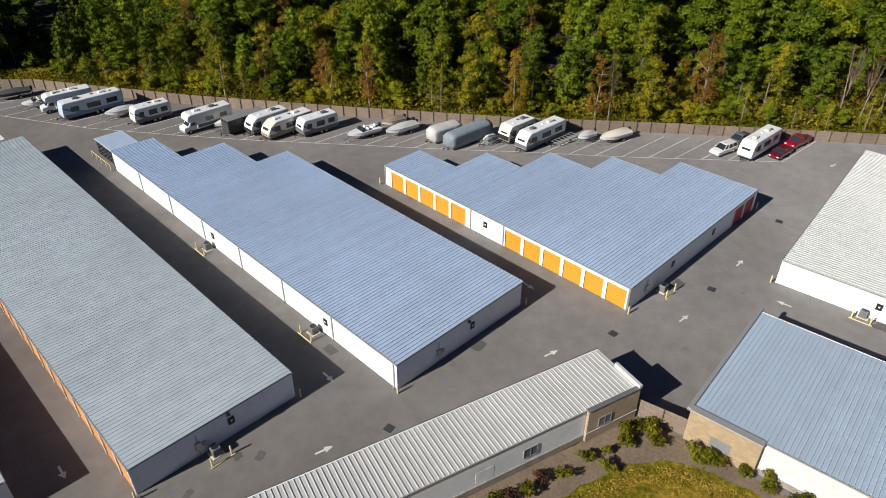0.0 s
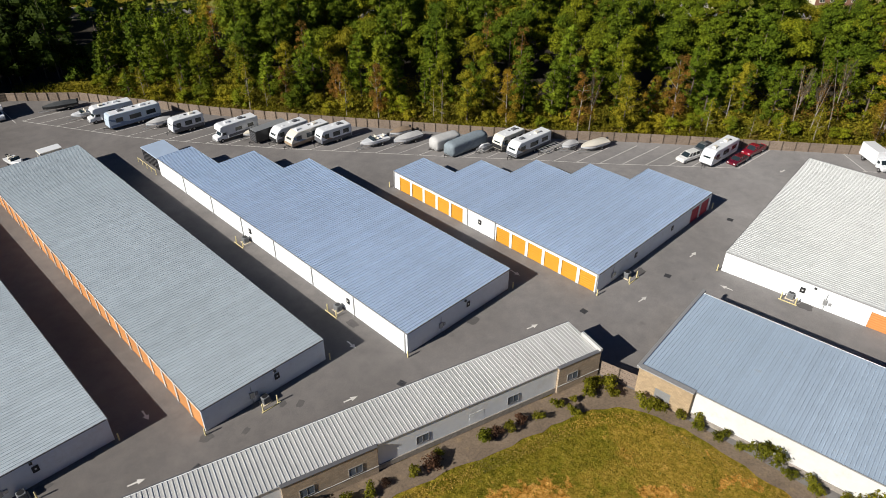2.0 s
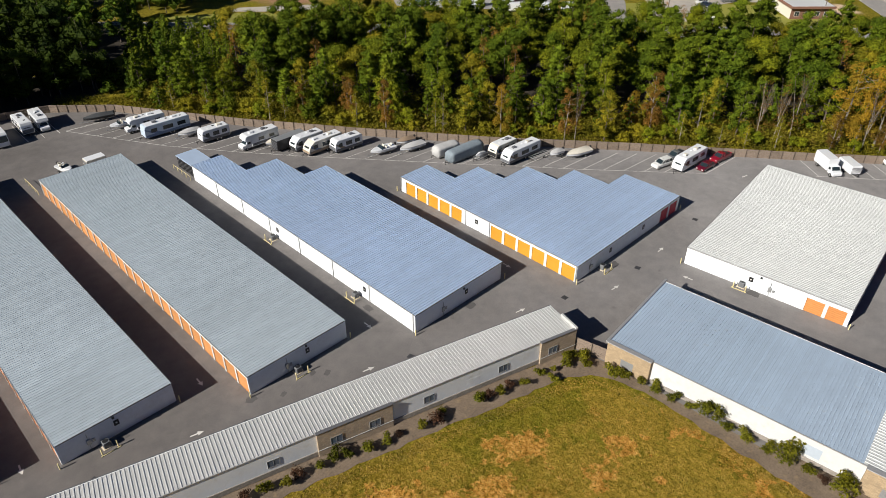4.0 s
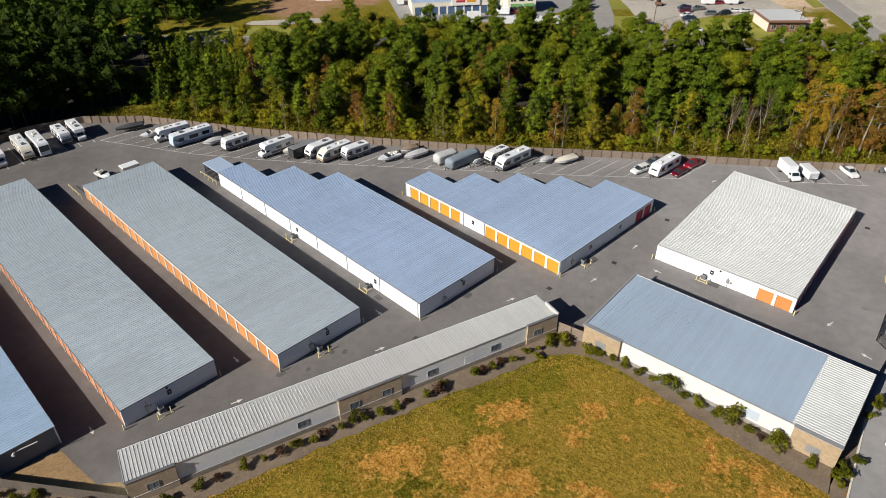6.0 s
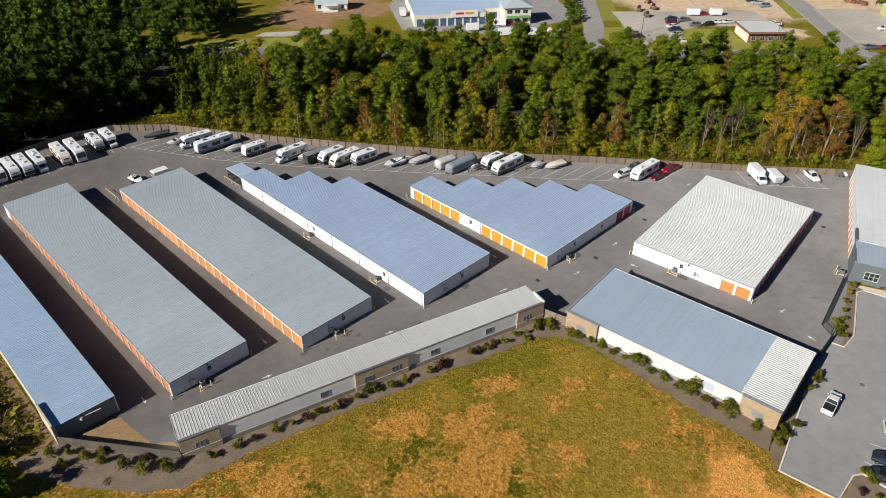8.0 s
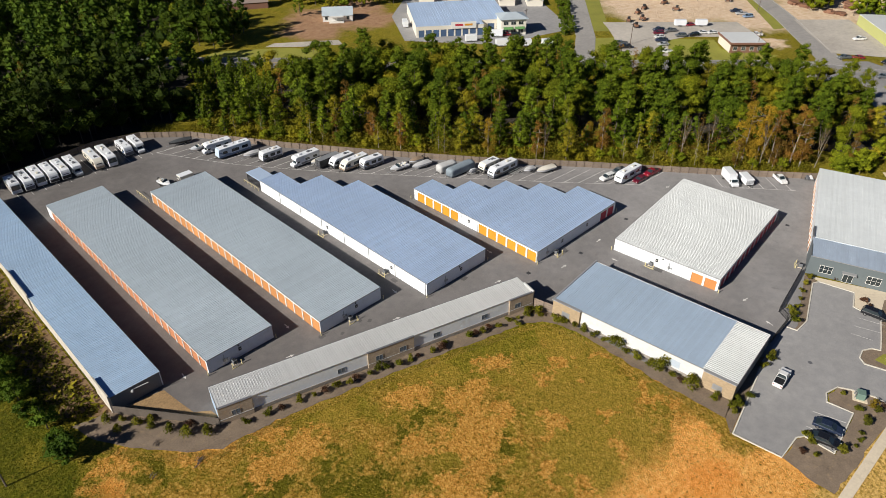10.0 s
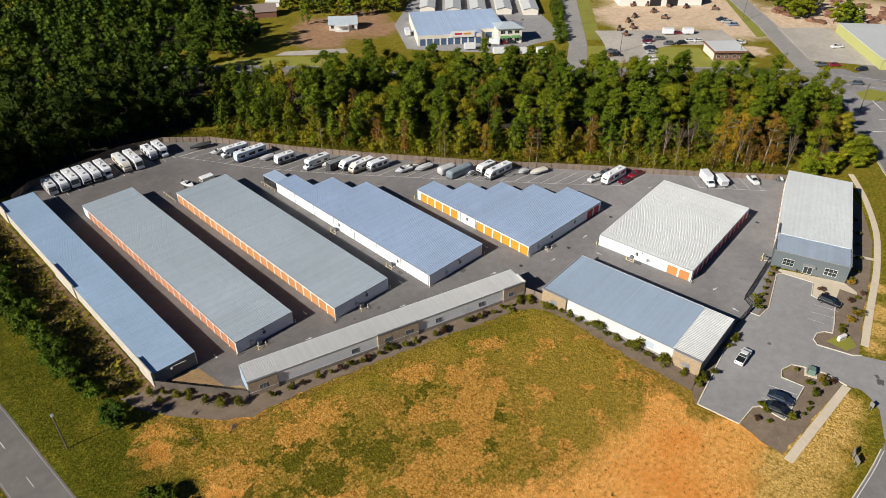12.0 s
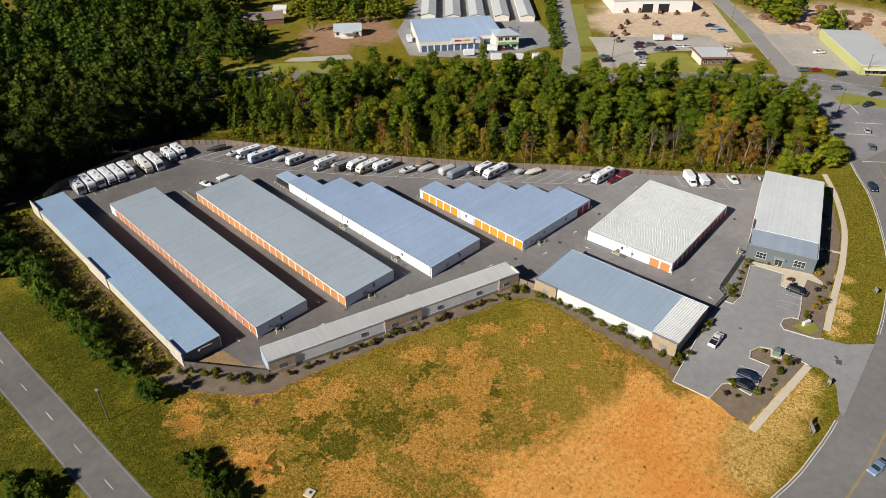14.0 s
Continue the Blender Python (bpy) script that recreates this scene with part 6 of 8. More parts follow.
# west row, noses to the south
for k, (x, y, L, f) in enumerate(((-43.9, 112.6, 9.0, 0), (-40.7, 113.0, 8.6, 1), (-37.6, 112.6, 9.4, 2), (-34.5, 112.4, 9.6, 0), (-31.2, 112.2, 9.6, 1), (-25.4, 112.2, 10.4, 3), (-21.9, 111.6, 10.6, 4), (-16.0, 113.0, 7.6, 0), (-12.4, 112.9, 8.4, 5))):
    if k == 1:
        class_a(x, y, -92, L, label="white coach-style motorhome with a black front", seed=k)
    elif k == 4:
        class_c(x, y, -92, L, label="white van-cab motorhome in a row of campers", seed=k)
    elif f in (0, 1, 2):
        travel_trailer(x, y, -92, L, 3.15, band=(M_GREYBAND, M_TANBAND, M_BLUEBAND)[f], label="white travel trailer with roof vents parked nose to the yard", nose=(0.5, 1.1, 0.8)[f], seed=k)
    elif f == 3:
        travel_trailer(x, y, -93, L, 3.2, body=M_CREAM, band=M_TANBAND, label="long cream fifth-wheel camper with tan bands", nose=1.4, seed=k)
    elif f == 4:
        class_a(x, y, -93, L, label="large white coach-style motorhome with tan bands", seed=k)
    else:
        class_c(x, y, -94, L, label="white van-cab motorhome with dark windows", seed=k)
class_a(-47.1, 112.2, -92, 6.8, label="short motorhome with a dark front ending a camper row", seed=31)

# north row along the fence, noses to the west
boat(-1.6, 106.8, 172, 6.6, 1.15, M_TARPD, M_BLACK, "boat under a dark cover on a trailer", 1)
boat(0.2, 99.0, 176, 4.6, 0.95, None, None, "small white open boat on a trailer", 2)
class_c(4.2, 95.0, 174, 8.8, label="white van-cab motorhome with dark windows by the fence", seed=3)
travel_trailer(6.6, 89.6, 178, 10.6, 3.2, body=M_PALEBLUE, band=M_BLUEBAND, label="long pale blue-white travel trailer", nose=0.3, seed=4)
boat(9.3, 84.2, 178, 5.0, 1.0, M_TARPW, None, "white-covered boat on a trailer", 5)
travel_trailer(12.6, 79.0, 177, 6.6, 3.0, band=M_GREYBAND, label="short white travel trailer with grey sides", nose=0.35, seed=6)
class_c(18.0, 69.6, 179, 9.0, 3.3, label="white van-cab motorhome with two roof vents", seed=7)
boat(20.6, 66.6, 180, 5.2, 1.05, M_CREAM, None, "cream-covered boat on a trailer", 8)
cargo_trailer(22.3, 64.2, 180, 7.4, 2.7, M_BLACK, "black enclosed cargo trailer with grey roof")
travel_trailer(24.9, 61.4, 180, 7.6, 3.05, band=M_GREYBAND, label="white travel trailer with sloped nose", nose=1.2, seed=9)
travel_trailer(26.6, 57.8, 180, 9.0, 3.05, body=M_CREAM, band=M_TANBAND, label="cream travel trailer with tan sides and sloped nose", nose=1.5, seed=10)
travel_trailer(30.4, 54.6, 175, 7.0, 3.0, band=M_GREYBAND, label="white travel trailer with several dark windows", nose=0.6, seed=11)
boat(34.5, 47.3, 173, 6.0, 1.15, None, None, "white open motorboat on a trailer", 12)
boat(39.9, 43.9, 175, 6.2, 1.1, M_TARPW, None, "motorboat under a white cover on a trailer", 13)
boat(40.8, 47.0, 172, 4.4, 0.9, M_TANBAND, None, "small boat under a tan cover", 23)
covered_camper(43.8, 37.5, 172, 5.8, 2.7, M_TARPW, "camper under a white cover", 14)
covered_camper(45.8, 33.9, 177, 9.2, 2.8, M_TARP, "long camper under a grey-blue tarpaulin", 15)
flat_trailer(48.2, 31.0, 180, 3.6, "low trailer with two water scooters")
travel_trailer(52.4, 29.1, 178, 6.6, 3.1, body=M_CREAM, band=M_GREYBAND, label="cream travel trailer with dark roof unit", nose=0.7, seed=16)
travel_trailer(53.8, 25.2, 178, 10.0, 3.1, band=M_GREYBAND, label="long white travel trailer with a row of dark windows", nose=1.1, seed=17)
flat_trailer(57.2, 22.6, 177, 5.0, "empty galvanised utility trailer", False)
boat(59.6, 20.2, 172, 3.6, 0.8, M_TARPW, None, "small boat under a white cover", 18)
boat(63.0, 17.0, 168, 6.4, 1.15, M_CREAM, None, "motorboat under a cream cover on a trailer", 19)
car(71.9, 2.2, 168, "suv", "white", "white estate car with roof rails", 4.8)
car(77.0, 2.0, 175, "pickup", "grey", "dark grey pickup truck behind a camper", 5.4)
travel_trailer(76.2, -1.5, 178, 9.6, 3.05, band=M_WHITE, label="long plain white travel trailer", nose=0.9, seed=20)
car(77.4, -4.7, 176, "sedan", "maroon", "dark red car beside the white trailer", 4.8)
car(83.2, -5.0, 172, "pickup", "red", "bright red pickup truck against the fence", 5.4)
box_truck(94.3, -22.7, -129, "white box truck parked by the fence")
cargo_trailer(97.2, -25.9, -129, 4.6, 2.2, M_WHITE, "small white enclosed trailer")
car(105.0, -32.0, -127, "pickup", "white", "white pickup truck with open bed", 5.6)
flat_trailer(111.6, -37.4, 40, 3.2, "small utility trailer by the fence")
boat(-17.0, 85.8, -80, 4.8, 1.0, None, None, "small open white boat on a trailer", 21)
cargo_trailer(-11.2, 85.4, 180, 4.0, 1.7, M_CREAM, "low cream camper trailer folded flat")

rk = thing("post_rack", pose(88.6, -8.2, -0.02, 0, 0, -42), "short row of small pale posts against the board fence", "rack")
post_mesh = Mesh()
post_mesh.cyl((0, 0, 0), (0, 0, 0.95), 0.07, 0.06, n=8)
post_mesh.bbox(-0.1, -0.1, 0, 0.1, 0.1, 0.06, 0.02)
rack_post = post_mesh.make("post", M_TRIM, rk)
for k in range(1, 6):
    again(rack_post, pose(k * 0.55, 0, 0))

# dark enclosure and crates
sh = thing("utility_shed", pose(0.5, 65.4, -0.02), "dark slatted shed with pale steel roof at a building end", "shed")
m = Mesh()
m.box(0.1, 0.1, 0, 4.2, 6.9, 2.45)
m.make("wall", M_BLACK, sh)
m = Mesh()
m.bbox(-0.1, -0.05, 2.45, 4.4, 7.1, 2.6, 0.03)
m.make("roof", M_ROOF_BLUE, sh)
first = None
for k in range(12):
    if first is None:
        m = Mesh()
        m.box(-0.02, 0, 0.1, 0.1, 0.12, 2.4)
        first = m.make("slat", M_FASCIA, sh)
        first.matrix_basis = pose(0.0, 0.3, 0)
    else:
        again(first, pose(0.0, 0.3 + k * 0.58, 0))
rl = thing("guard_rail", pose(-0.6, 65.2, -0.02), "pale yellow pipe guard rail", "rail", "guard rails")
m = Mesh()
for k in range(5):
    m.cyl((0, k * 1.75, 0), (0, k * 1.75, 0.9), 0.06, n=6)
m.cyl((0, 0, 0.9), (0, 7.0, 0.9), 0.05, n=6)
m.make("rail", M_BOLLARD, rl)
copy_thing(rl, pose(-24.3, 80.2, -0.02))

# customer car park
car(29.2, -64.7, 5, "pickup", "white", "white pickup truck with black bed in the customer car park", 5.6)
car(23.3, -75.2, -80, "sedan", "navy", "dark blue car parked beside the planted island", 4.8)
car(19.9, -75.9, -80, "sedan", "black", "black car parked beside the planted island", 4.9)
car(61.0, -70.6, -86, "suv", "black", "black estate car parked before the office", 4.9)
car(17.2, -103.4, 168, "sedan", "blue", "pale blue car on the road", 4.6)
car(175.6, -49.9, 30, "sedan", "silver", "silver car at the junction", 4.6)
car(162.5, -55.8, 25, "sedan", "grey", "grey car at the junction", 4.6)
car(131.3, -66.0, 215, "suv", "navy", "dark car on the curving road", 4.7)
ribbon("stall_line", [(25.6, -71.9), (27.0, -77.0)], -0.06, 0.06, -0.006, M_LINE, front)
ribbon("stall_line", [(21.4, -72.4), (21.9, -77.6)], -0.06, 0.06, -0.006, M_LINE, front)
ribbon("stall_line", [(58.3, -68.4), (59.6, -73.2)], -0.06, 0.06, -0.006, M_LINE, front)
ribbon("stall_line", [(55.1, -68.9), (56.6, -73.6)], -0.06, 0.06, -0.006, M_LINE, front)
ribbon("stall_line", [(52.2, -69.2), (53.0, -73.0)], -0.06, 0.06, -0.006, M_LINE, front)
m = Mesh()
m.cyl((37.8, -66.7, -0.04), (37.8, -66.7, -0.003), 0.42, n=16)
m.make("manhole_cover", M_FASCIA, front, "round dark iron manhole cover")
tr = thing("transformer", pose(35.0, -76.6, -0.05, 0, 0, 20), "green electric transformer box on a pale pad", "transformer")
m = Mesh()
m.box(-1.2, -1.2, 0, 1.2, 1.2, 0.12)
m.make("pad", M_CONC, tr)
m = Mesh()
m.bbox(-0.8, -0.7, 0.12, 0.8, 0.7, 1.4, 0.06)
m.make("cabinet", worn("green_cabinet_paint", (0.16, 0.24, 0.20), 0.5), tr)
m = Mesh()
for a in (-0.5, 0.5):
    m.cyl((a, 0.9, 0), (a, 0.9, 1.6), 0.09, n=6)
m.make("pipes", M_GALV, tr)
sg = thing("sign_block", pose(50.3, -77.2, -0.05, 0, 0, -20), "low white block sign in a grass strip", "sign")
m = Mesh()
m.bbox(-1.1, -0.35, 0, 1.1, 0.35, 1.1, 0.05)
m.make("block", M_TRIM, sg)
m = Mesh()
m.box(-0.6, -0.365, 0.4, 0.6, -0.35, 0.6)
m.make("lettering_bar", M_GREYBAND, sg)
for x, y, a, w in ((17.4, -91.2, 40, 0.8), (18.9, -90.2, 20, 0.7), (33.2, -88.6, 60, 0.45), (74.6, -84.9, 50, 0.6)):
    bx = thing("road_sign", pose(x, y, -0.08, 0, 0, a), "two-legged grey notice board by the road", "sign", "notice boards")
    for b in (-0.62 * w, 0.62 * w):
        m = Mesh()
        m.box(b - 0.05, -0.05, 0, b + 0.05, 0.05, 1.5)
        m.make("leg", M_GALV, bx)
    m = Mesh()
    m.bbox(-w, -0.08, 0.9, w, 0.08, 1.9, 0.02)
    m.make("board", M_GALV, bx)
sl = Mesh()
sl.bbox(-0.9, -0.9, 0, 0.9, 0.9, 0.25, 0.05)
slab = sl.make("concrete_slab", M_CONC)
slab.matrix_basis = pose(-61.9, -31.3, -0.1, 0, 0, 20)
tagged(slab, "pale concrete drain cover in the field", "slab")
lid = Mesh()
lid.cyl((0.15, -0.1, 0.25), (0.15, -0.1, 0.33), 0.34, 0.31, n=14)
lid.cyl((0.15, -0.1, 0.33), (0.15, -0.1, 0.36), 0.12, 0.10, n=10)
lid.make("lid", M_SEAM, slab, "dark iron lid")
rnd = random.Random(44)
for x, y, n, l in ((-57.2, -5.0, 9, 1.6), (-60.2, 3.4, 6, 1.1), (-63.4, -2.6, 5, 0.8)):
    db = thing("dead_branches", pose(x, y, -0.1, 0, 0, 25), "small heap of dead branches in the dry grass", "branches", "dead branches")
    m = Mesh()
    for k in range(n):
        a, q = rnd.uniform(-0.5, 0.5), rnd.uniform(-0.5, 0.5)
        p = Vector((rnd.uniform(-l, l) * 0.5, q, rnd.uniform(0.05, 0.3)))
        e = p + Vector((math.cos(a) * l * rnd.uniform(0.5, 1.2), math.sin(a) * l, rnd.uniform(0.0, 0.4)))
        m.cyl(p, e, 0.07, 0.02, n=5)
        m.cyl(p.lerp(e, 0.5), p.lerp(e, 0.5) + Vector((rnd.uniform(-0.3, 0.5), rnd.uniform(-0.6, 0.6), rnd.uniform(0.1, 0.4))), 0.035, 0.012, n=4)
    tagged(m.make("branchwork", M_BARK, db), kind="stuff")


def pole(x, y, h, label, arms=True, lean=0):
    p = thing("utility_pole", pose(x, y, -0.1, lean, 0, 0), label, "utility pole", "utility poles")
    m = Mesh()
    m.cyl((0, 0, 0), (0, 0, h), 0.16, 0.10, n=8)
    m.make("shaft", M_BARK, p)
    if arms:
        m = Mesh()
        m.box(-1.2, -0.06, h - 0.7, 1.2, 0.06, h - 0.55)
        m.make("crossarm", M_BARK, p)


pole(-80.6, 12.4, 9.0, "grey lamp pole beside the narrow road", False)
m = Mesh()
m.bbox(-0.25, -0.7, 8.9, 0.25, 0.1, 9.1, 0.04)
lamp_head = m.make("lamp_head", M_GALV, bpy.data.objects["utility_pole"])
for x, y, h in ((196, -2, 11), (262, 45, 11), (186, -36, 10), (236, -30, 10), (160, 104, 10), (205, 20, 9), (178, 62, 9)):
    pole(x, y, h, "brown wooden utility pole beside the road")


# ---- beyond the wood ----
def gable_house(name, x, y, ang, L, W, h, rise, wall, roof, label, cat="house", eave=0.35):
    b = thing(name, pose(x, y, -0.1, 0, 0, ang), label, cat)
    m = Mesh()
    m.add([(0, 0, 0), (L, 0, 0), (L, W, 0), (0, W, 0), (0, 0, h), (L, 0, h), (L, W, h), (0, W, h), (0, W / 2, h + rise), (L, W / 2, h + rise)],
          [(0, 1, 5, 4), (1, 2, 6, 9, 5), (2, 3, 7, 6), (3, 0, 4, 8, 7)])
    m.make("wall", wall, b)
    m = Mesh()
    e = eave
    d = rise / (W / 2) * e
    m.add([(-e, -e, h - d), (L + e, -e, h - d), (L + e, W / 2, h + rise), (-e, W / 2, h + rise), (-e, W + e, h - d), (L + e, W + e, h - d)], [(0, 1, 2, 3), (3, 2, 5, 4)])
    m.add([(-e, -e, h - d - 0.15), (L + e, -e, h - d - 0.15), (L + e, W / 2, h + rise - 0.15), (-e, W / 2, h + rise - 0.15), (-e, W + e, h - d - 0.15), (L + e, W + e, h - d - 0.15)], [(3, 2, 1, 0), (4, 5, 2, 3)])
    m.add([(-e, -e, h - d), (L + e, -e, h - d), (L + e, -e, h - d - 0.15), (-e, -e, h - d - 0.15)], [(0, 1, 2, 3)])
    m.make("roof", roof, b)
    return b


M_FARWALL = worn("pale_stucco", (0.66, 0.62, 0.54), 0.8, spread=0.06)
M_BLUEDOOR = worn("blue_door_paint", (0.055, 0.10, 0.19), 0.6, spread=0.1)
M_AWNING = worn("green_awning", (0.10, 0.24, 0.08), 0.8)
M_GREENWALL = worn("yellow_green_siding", (0.46, 0.47, 0.18), 0.7, spread=0.08)
M_BROWNWALL = worn("brown_siding", (0.20, 0.10, 0.07), 0.8, spread=0.1)
M_DIRTMETAL = worn("rusty_metal", (0.20, 0.10, 0.06), 0.8, spread=0.35)

# the other storage business: blue roof, blue doors, two-storey corner office
SA = math.degrees(math.atan2(100.4 - 132.1, 163.6 - 120.7))
st_ = thing("storage_store", pose(120.4, 131.6, -0.05, 0, 0, SA), "long storage shop with blue steel roof and blue doors", "shop")
SL = 42.0
add_wall(st_, pose(0.2, 0, 0), 29.0, 4.6, M_FARWALL, [(0.8 + k * 3.2, 2.5) for k in range(9)], M_BLUEDOOR, 3.0, fascia=M_TRIM)
add_wall(st_, pose(0, 38, 0, 0, 0, -90), 38, 4.6, M_FARWALL, fascia=M_TRIM)
add_wall(st_, pose(29.4, 6.0, 0), 12.0, 4.6, M_FARWALL, [(3, 3.0), (7, 3.0)], M_BLUEDOOR, 3.0, fascia=M_TRIM)
add_wall(st_, pose(29.4, 0.0, 0, 0, 0, 90), 6.0, 4.6, M_FARWALL)
add_wall(st_, pose(SL, 6.0, 0, 0, 0, 90), 32, 4.6, M_FARWALL, fascia=M_TRIM)
add_wall(st_, pose(SL, 38.0, 0, 0, 0, 180), SL, 4.6, M_FARWALL, fascia=M_TRIM)
roof_run(st_, pose(29.4, 0, 4.7, 0, 0, 90), 38, 29.4, 1.2, M_ROOF_BLUE, RL)
roof_run(st_, pose(SL, 6.0, 4.7, 0, 0, 90), 32, 12.6, 1.2, M_ROOF_BLUE, RL)
m = Mesh()
m.bbox(15.0, -0.5, 3.3, 26.0, 0.0, 6.0, 0.05)
m.make("sign_parapet", M_TRIM, st_)
for k, (a, mt) in enumerate(((18.5, M_RDOOR), (22.6, M_YDOOR))):
    m = Mesh()
    m.box(a - 1.7, -0.54, 4.4, a + 1.7, -0.5, 5.2)
    m.make("lettering_bar", mt, st_)
of = thing("corner_office", pose(120.4, 131.6, -0.05, 0, 0, SA) @ pose(36.5, -2.5, 0), "two-storey cream office with grey hipped roof and green awnings", "office building")
m = Mesh()
m.box(0, 0, 0, 11, 9, 7.0)
m.make("wall", M_FARWALL, of)
m = Mesh()
m.add([(-0.8, -0.8, 7.0), (11.8, -0.8, 7.0), (11.8, 9.8, 7.0), (-0.8, 9.8, 7.0), (3.5, 4.2, 8.6), (7.5, 4.2, 8.6), (7.5, 5.0, 8.6), (3.5, 5.0, 8.6), (-0.8, -0.8, 6.75), (11.8, -0.8, 6.75), (11.8, 9.8, 6.75), (-0.8, 9.8, 6.75)],
      [(0, 1, 5, 4), (1, 2, 6, 5), (2, 3, 7, 6), (3, 0, 4, 7), (4, 5, 6, 7), (8, 9, 1, 0), (9, 10, 2, 1), (10, 11, 3, 2), (11, 8, 0, 3)])
m.make("roof", M_ROOF_GREY, of)
for k in range(3):
    window(of, pose(1.0 + k * 3.3, -0.02, 4.4), 2.2, 1.5, M_TRIM, 2, 1)
    window(of, pose(1.0 + k * 3.3, -0.02, 0.8), 2.2, 1.8, M_TRIM, 2, 1)
for k in (0, 1):
    m = Mesh()
    m.add([(1.0 + k * 5, 0, 3.6), (5.2 + k * 5, 0, 3.6), (5.2 + k * 5, -1.3, 2.9), (1.0 + k * 5, -1.3, 2.9), (1.0 + k * 5, 0, 3.5), (5.2 + k * 5, 0, 3.5), (5.2 + k * 5, -1.3, 2.8), (1.0 + k * 5, -1.3, 2.8)], [(0, 1, 2, 3), (7, 6, 5, 4), (3, 2, 6, 7), (0, 3, 7, 4), (1, 5, 6, 2)])
    m.make("awning", M_AWNING, of)
for k, (x, y) in enumerate(((160.0, 166.2), (167.8, 155.2), (176.8, 146.1), (186.2, 136.5), (195.0, 126.2))):
    g = gable_house("storage_row", x - 3, y + 3, SA + 90 - 2, 62, 7.6, 2.8, 1.0, M_FARWALL, M_ROOF_WHITE, "white-roofed row of far storage units", "storage building")
    g.matrix_basis = pose(x - 2.8, y + 2.9, -0.05, 0, 0, 45) @ pose(0, -7.6, 0)

# houses and sheds
hs = gable_house("house", 106.0, 178.6, -39, 13.5, 9.0, 3.0, 2.6, M_TRIM, M_ROOF_GREY, "small white house with grey roof on bare ground")
m = Mesh()
m.box(3.0, -2.6, 0, 9.5, 0, 0.4)
m.box(3.0, -2.6, 2.6, 9.5, 0, 2.75)
for a in (3.2, 6.2, 9.3):
    m.box(a - 0.08, -2.5, 0.4, a + 0.08, -2.34, 2.6)
m.make("porch", M_TRIM, hs)
for a in (1.0, 10.8):
    window(hs, pose(a, -0.02, 1.0), 1.3, 1.4, M_GREYBAND, 2, 2)
gable_house("house", 84.0, 226.0, -30, 20.0, 10.0, 3.2, 2.6, M_BROWNWALL, worn("brown_shingles", (0.22, 0.17, 0.15), 0.9), "brown house with brown shingle roof among trees")
gable_house("house", 108.0, 236.0, -45, 7.0, 5.0, 2.6, 1.6, M_TRIM, M_ROOF_WHITE, "small white shed beside a house")

# flat-roofed brick shop with pale roof
CA = -44.0
cf = thing("brick_shop", pose(197.0, 27.6, -0.05, 0, 0, CA), "low brown brick shop with white flat roof", "shop")
m = Mesh()
m.box(0, 0, 0, 13.5, 13.0, 3.6)
m.make("wall", M_BROWNWALL, cf)
m = Mesh()
m.bbox(-0.7, -1.2, 3.6, 14.2, 13.6, 4.3, 0.05)
m.make("fascia", M_BROWNWALL, cf)
m = Mesh()
m.box(-0.3, -0.8, 4.3, 13.8, 13.2, 4.36)
m.make("roof", M_ROOF_WHITE, cf)
m = Mesh()
m.box(-0.02, 0.0, 0.0, 0.0, 13.0, 3.6)
m.make("side_wall", M_FARWALL, cf).location = (-0.03, 0, 0)
for a in (1.2, 4.6, 8.0, 11.2):
    window(cf, pose(a, -0.02, 0.9), 1.7, 1.6, M_TRIM, 2, 1)

# pale workshop hall with open bays
wh = thing("workshop_hall", pose(240.5, 103.0, -0.05, 0, 0, -43), "long white workshop hall with two dark open bays", "workshop")
add_wall(wh, pose(0.2, 0, 0), 43.6, 6.2, M_TRIM, [(16.0, 6.0), (25.0, 6.0)], M_BLACK, 4.6, fascia=M_GALV)
add_wall(wh, pose(0, 26, 0, 0, 0, -90), 26, 6.2, M_TRIM, fascia=M_GALV)
add_wall(wh, pose(44, 0, 0, 0, 0, 90), 26, 6.2, M_TRIM, fascia=M_GALV)
add_wall(wh, pose(43.8, 26, 0, 0, 0, 180), 43.6, 6.2, M_TRIM)
roof_run(wh, pose(44, 0, 6.3, 0, 0, 90), 26, 44, 2.0, M_ROOF_WHITE, RL)

# yellow-green roadside shop
gs_ = thing("roadside_shop", pose(275.0, 4.8, -0.05, 0, 0, -141), "long yellow-green roadside shop with weathered white flat roof", "shop")
add_wall(gs_, pose(51.0, 0, 0, 0, 0, 180) @ pose(0, 0, 0), 51.0, 4.2, M_GREENWALL, fascia=M_TRIM)
m = Mesh()
m.box(0, 0.2, 0, 51, 20, 4.15)
m.make("body", M_GREENWALL, gs_)
m = Mesh()
m.bbox(-0.2, -0.1, 4.15, 51.4, 20.3, 4.45, 0.05)
m.make("roof", M_ROOF_WHITE, gs_)
m = Mesh()
m.box(51.2, 1.0, 2.9, 53.6, 18.5, 3.1)
m.make("canopy", M_TRIM, gs_)
for k in range(5):
    window(gs_, pose(51.05, 2.0 + k * 3.3, 0.6, 0, 0, 90), 2.4, 2.1, M_TRIM, 2, 1)

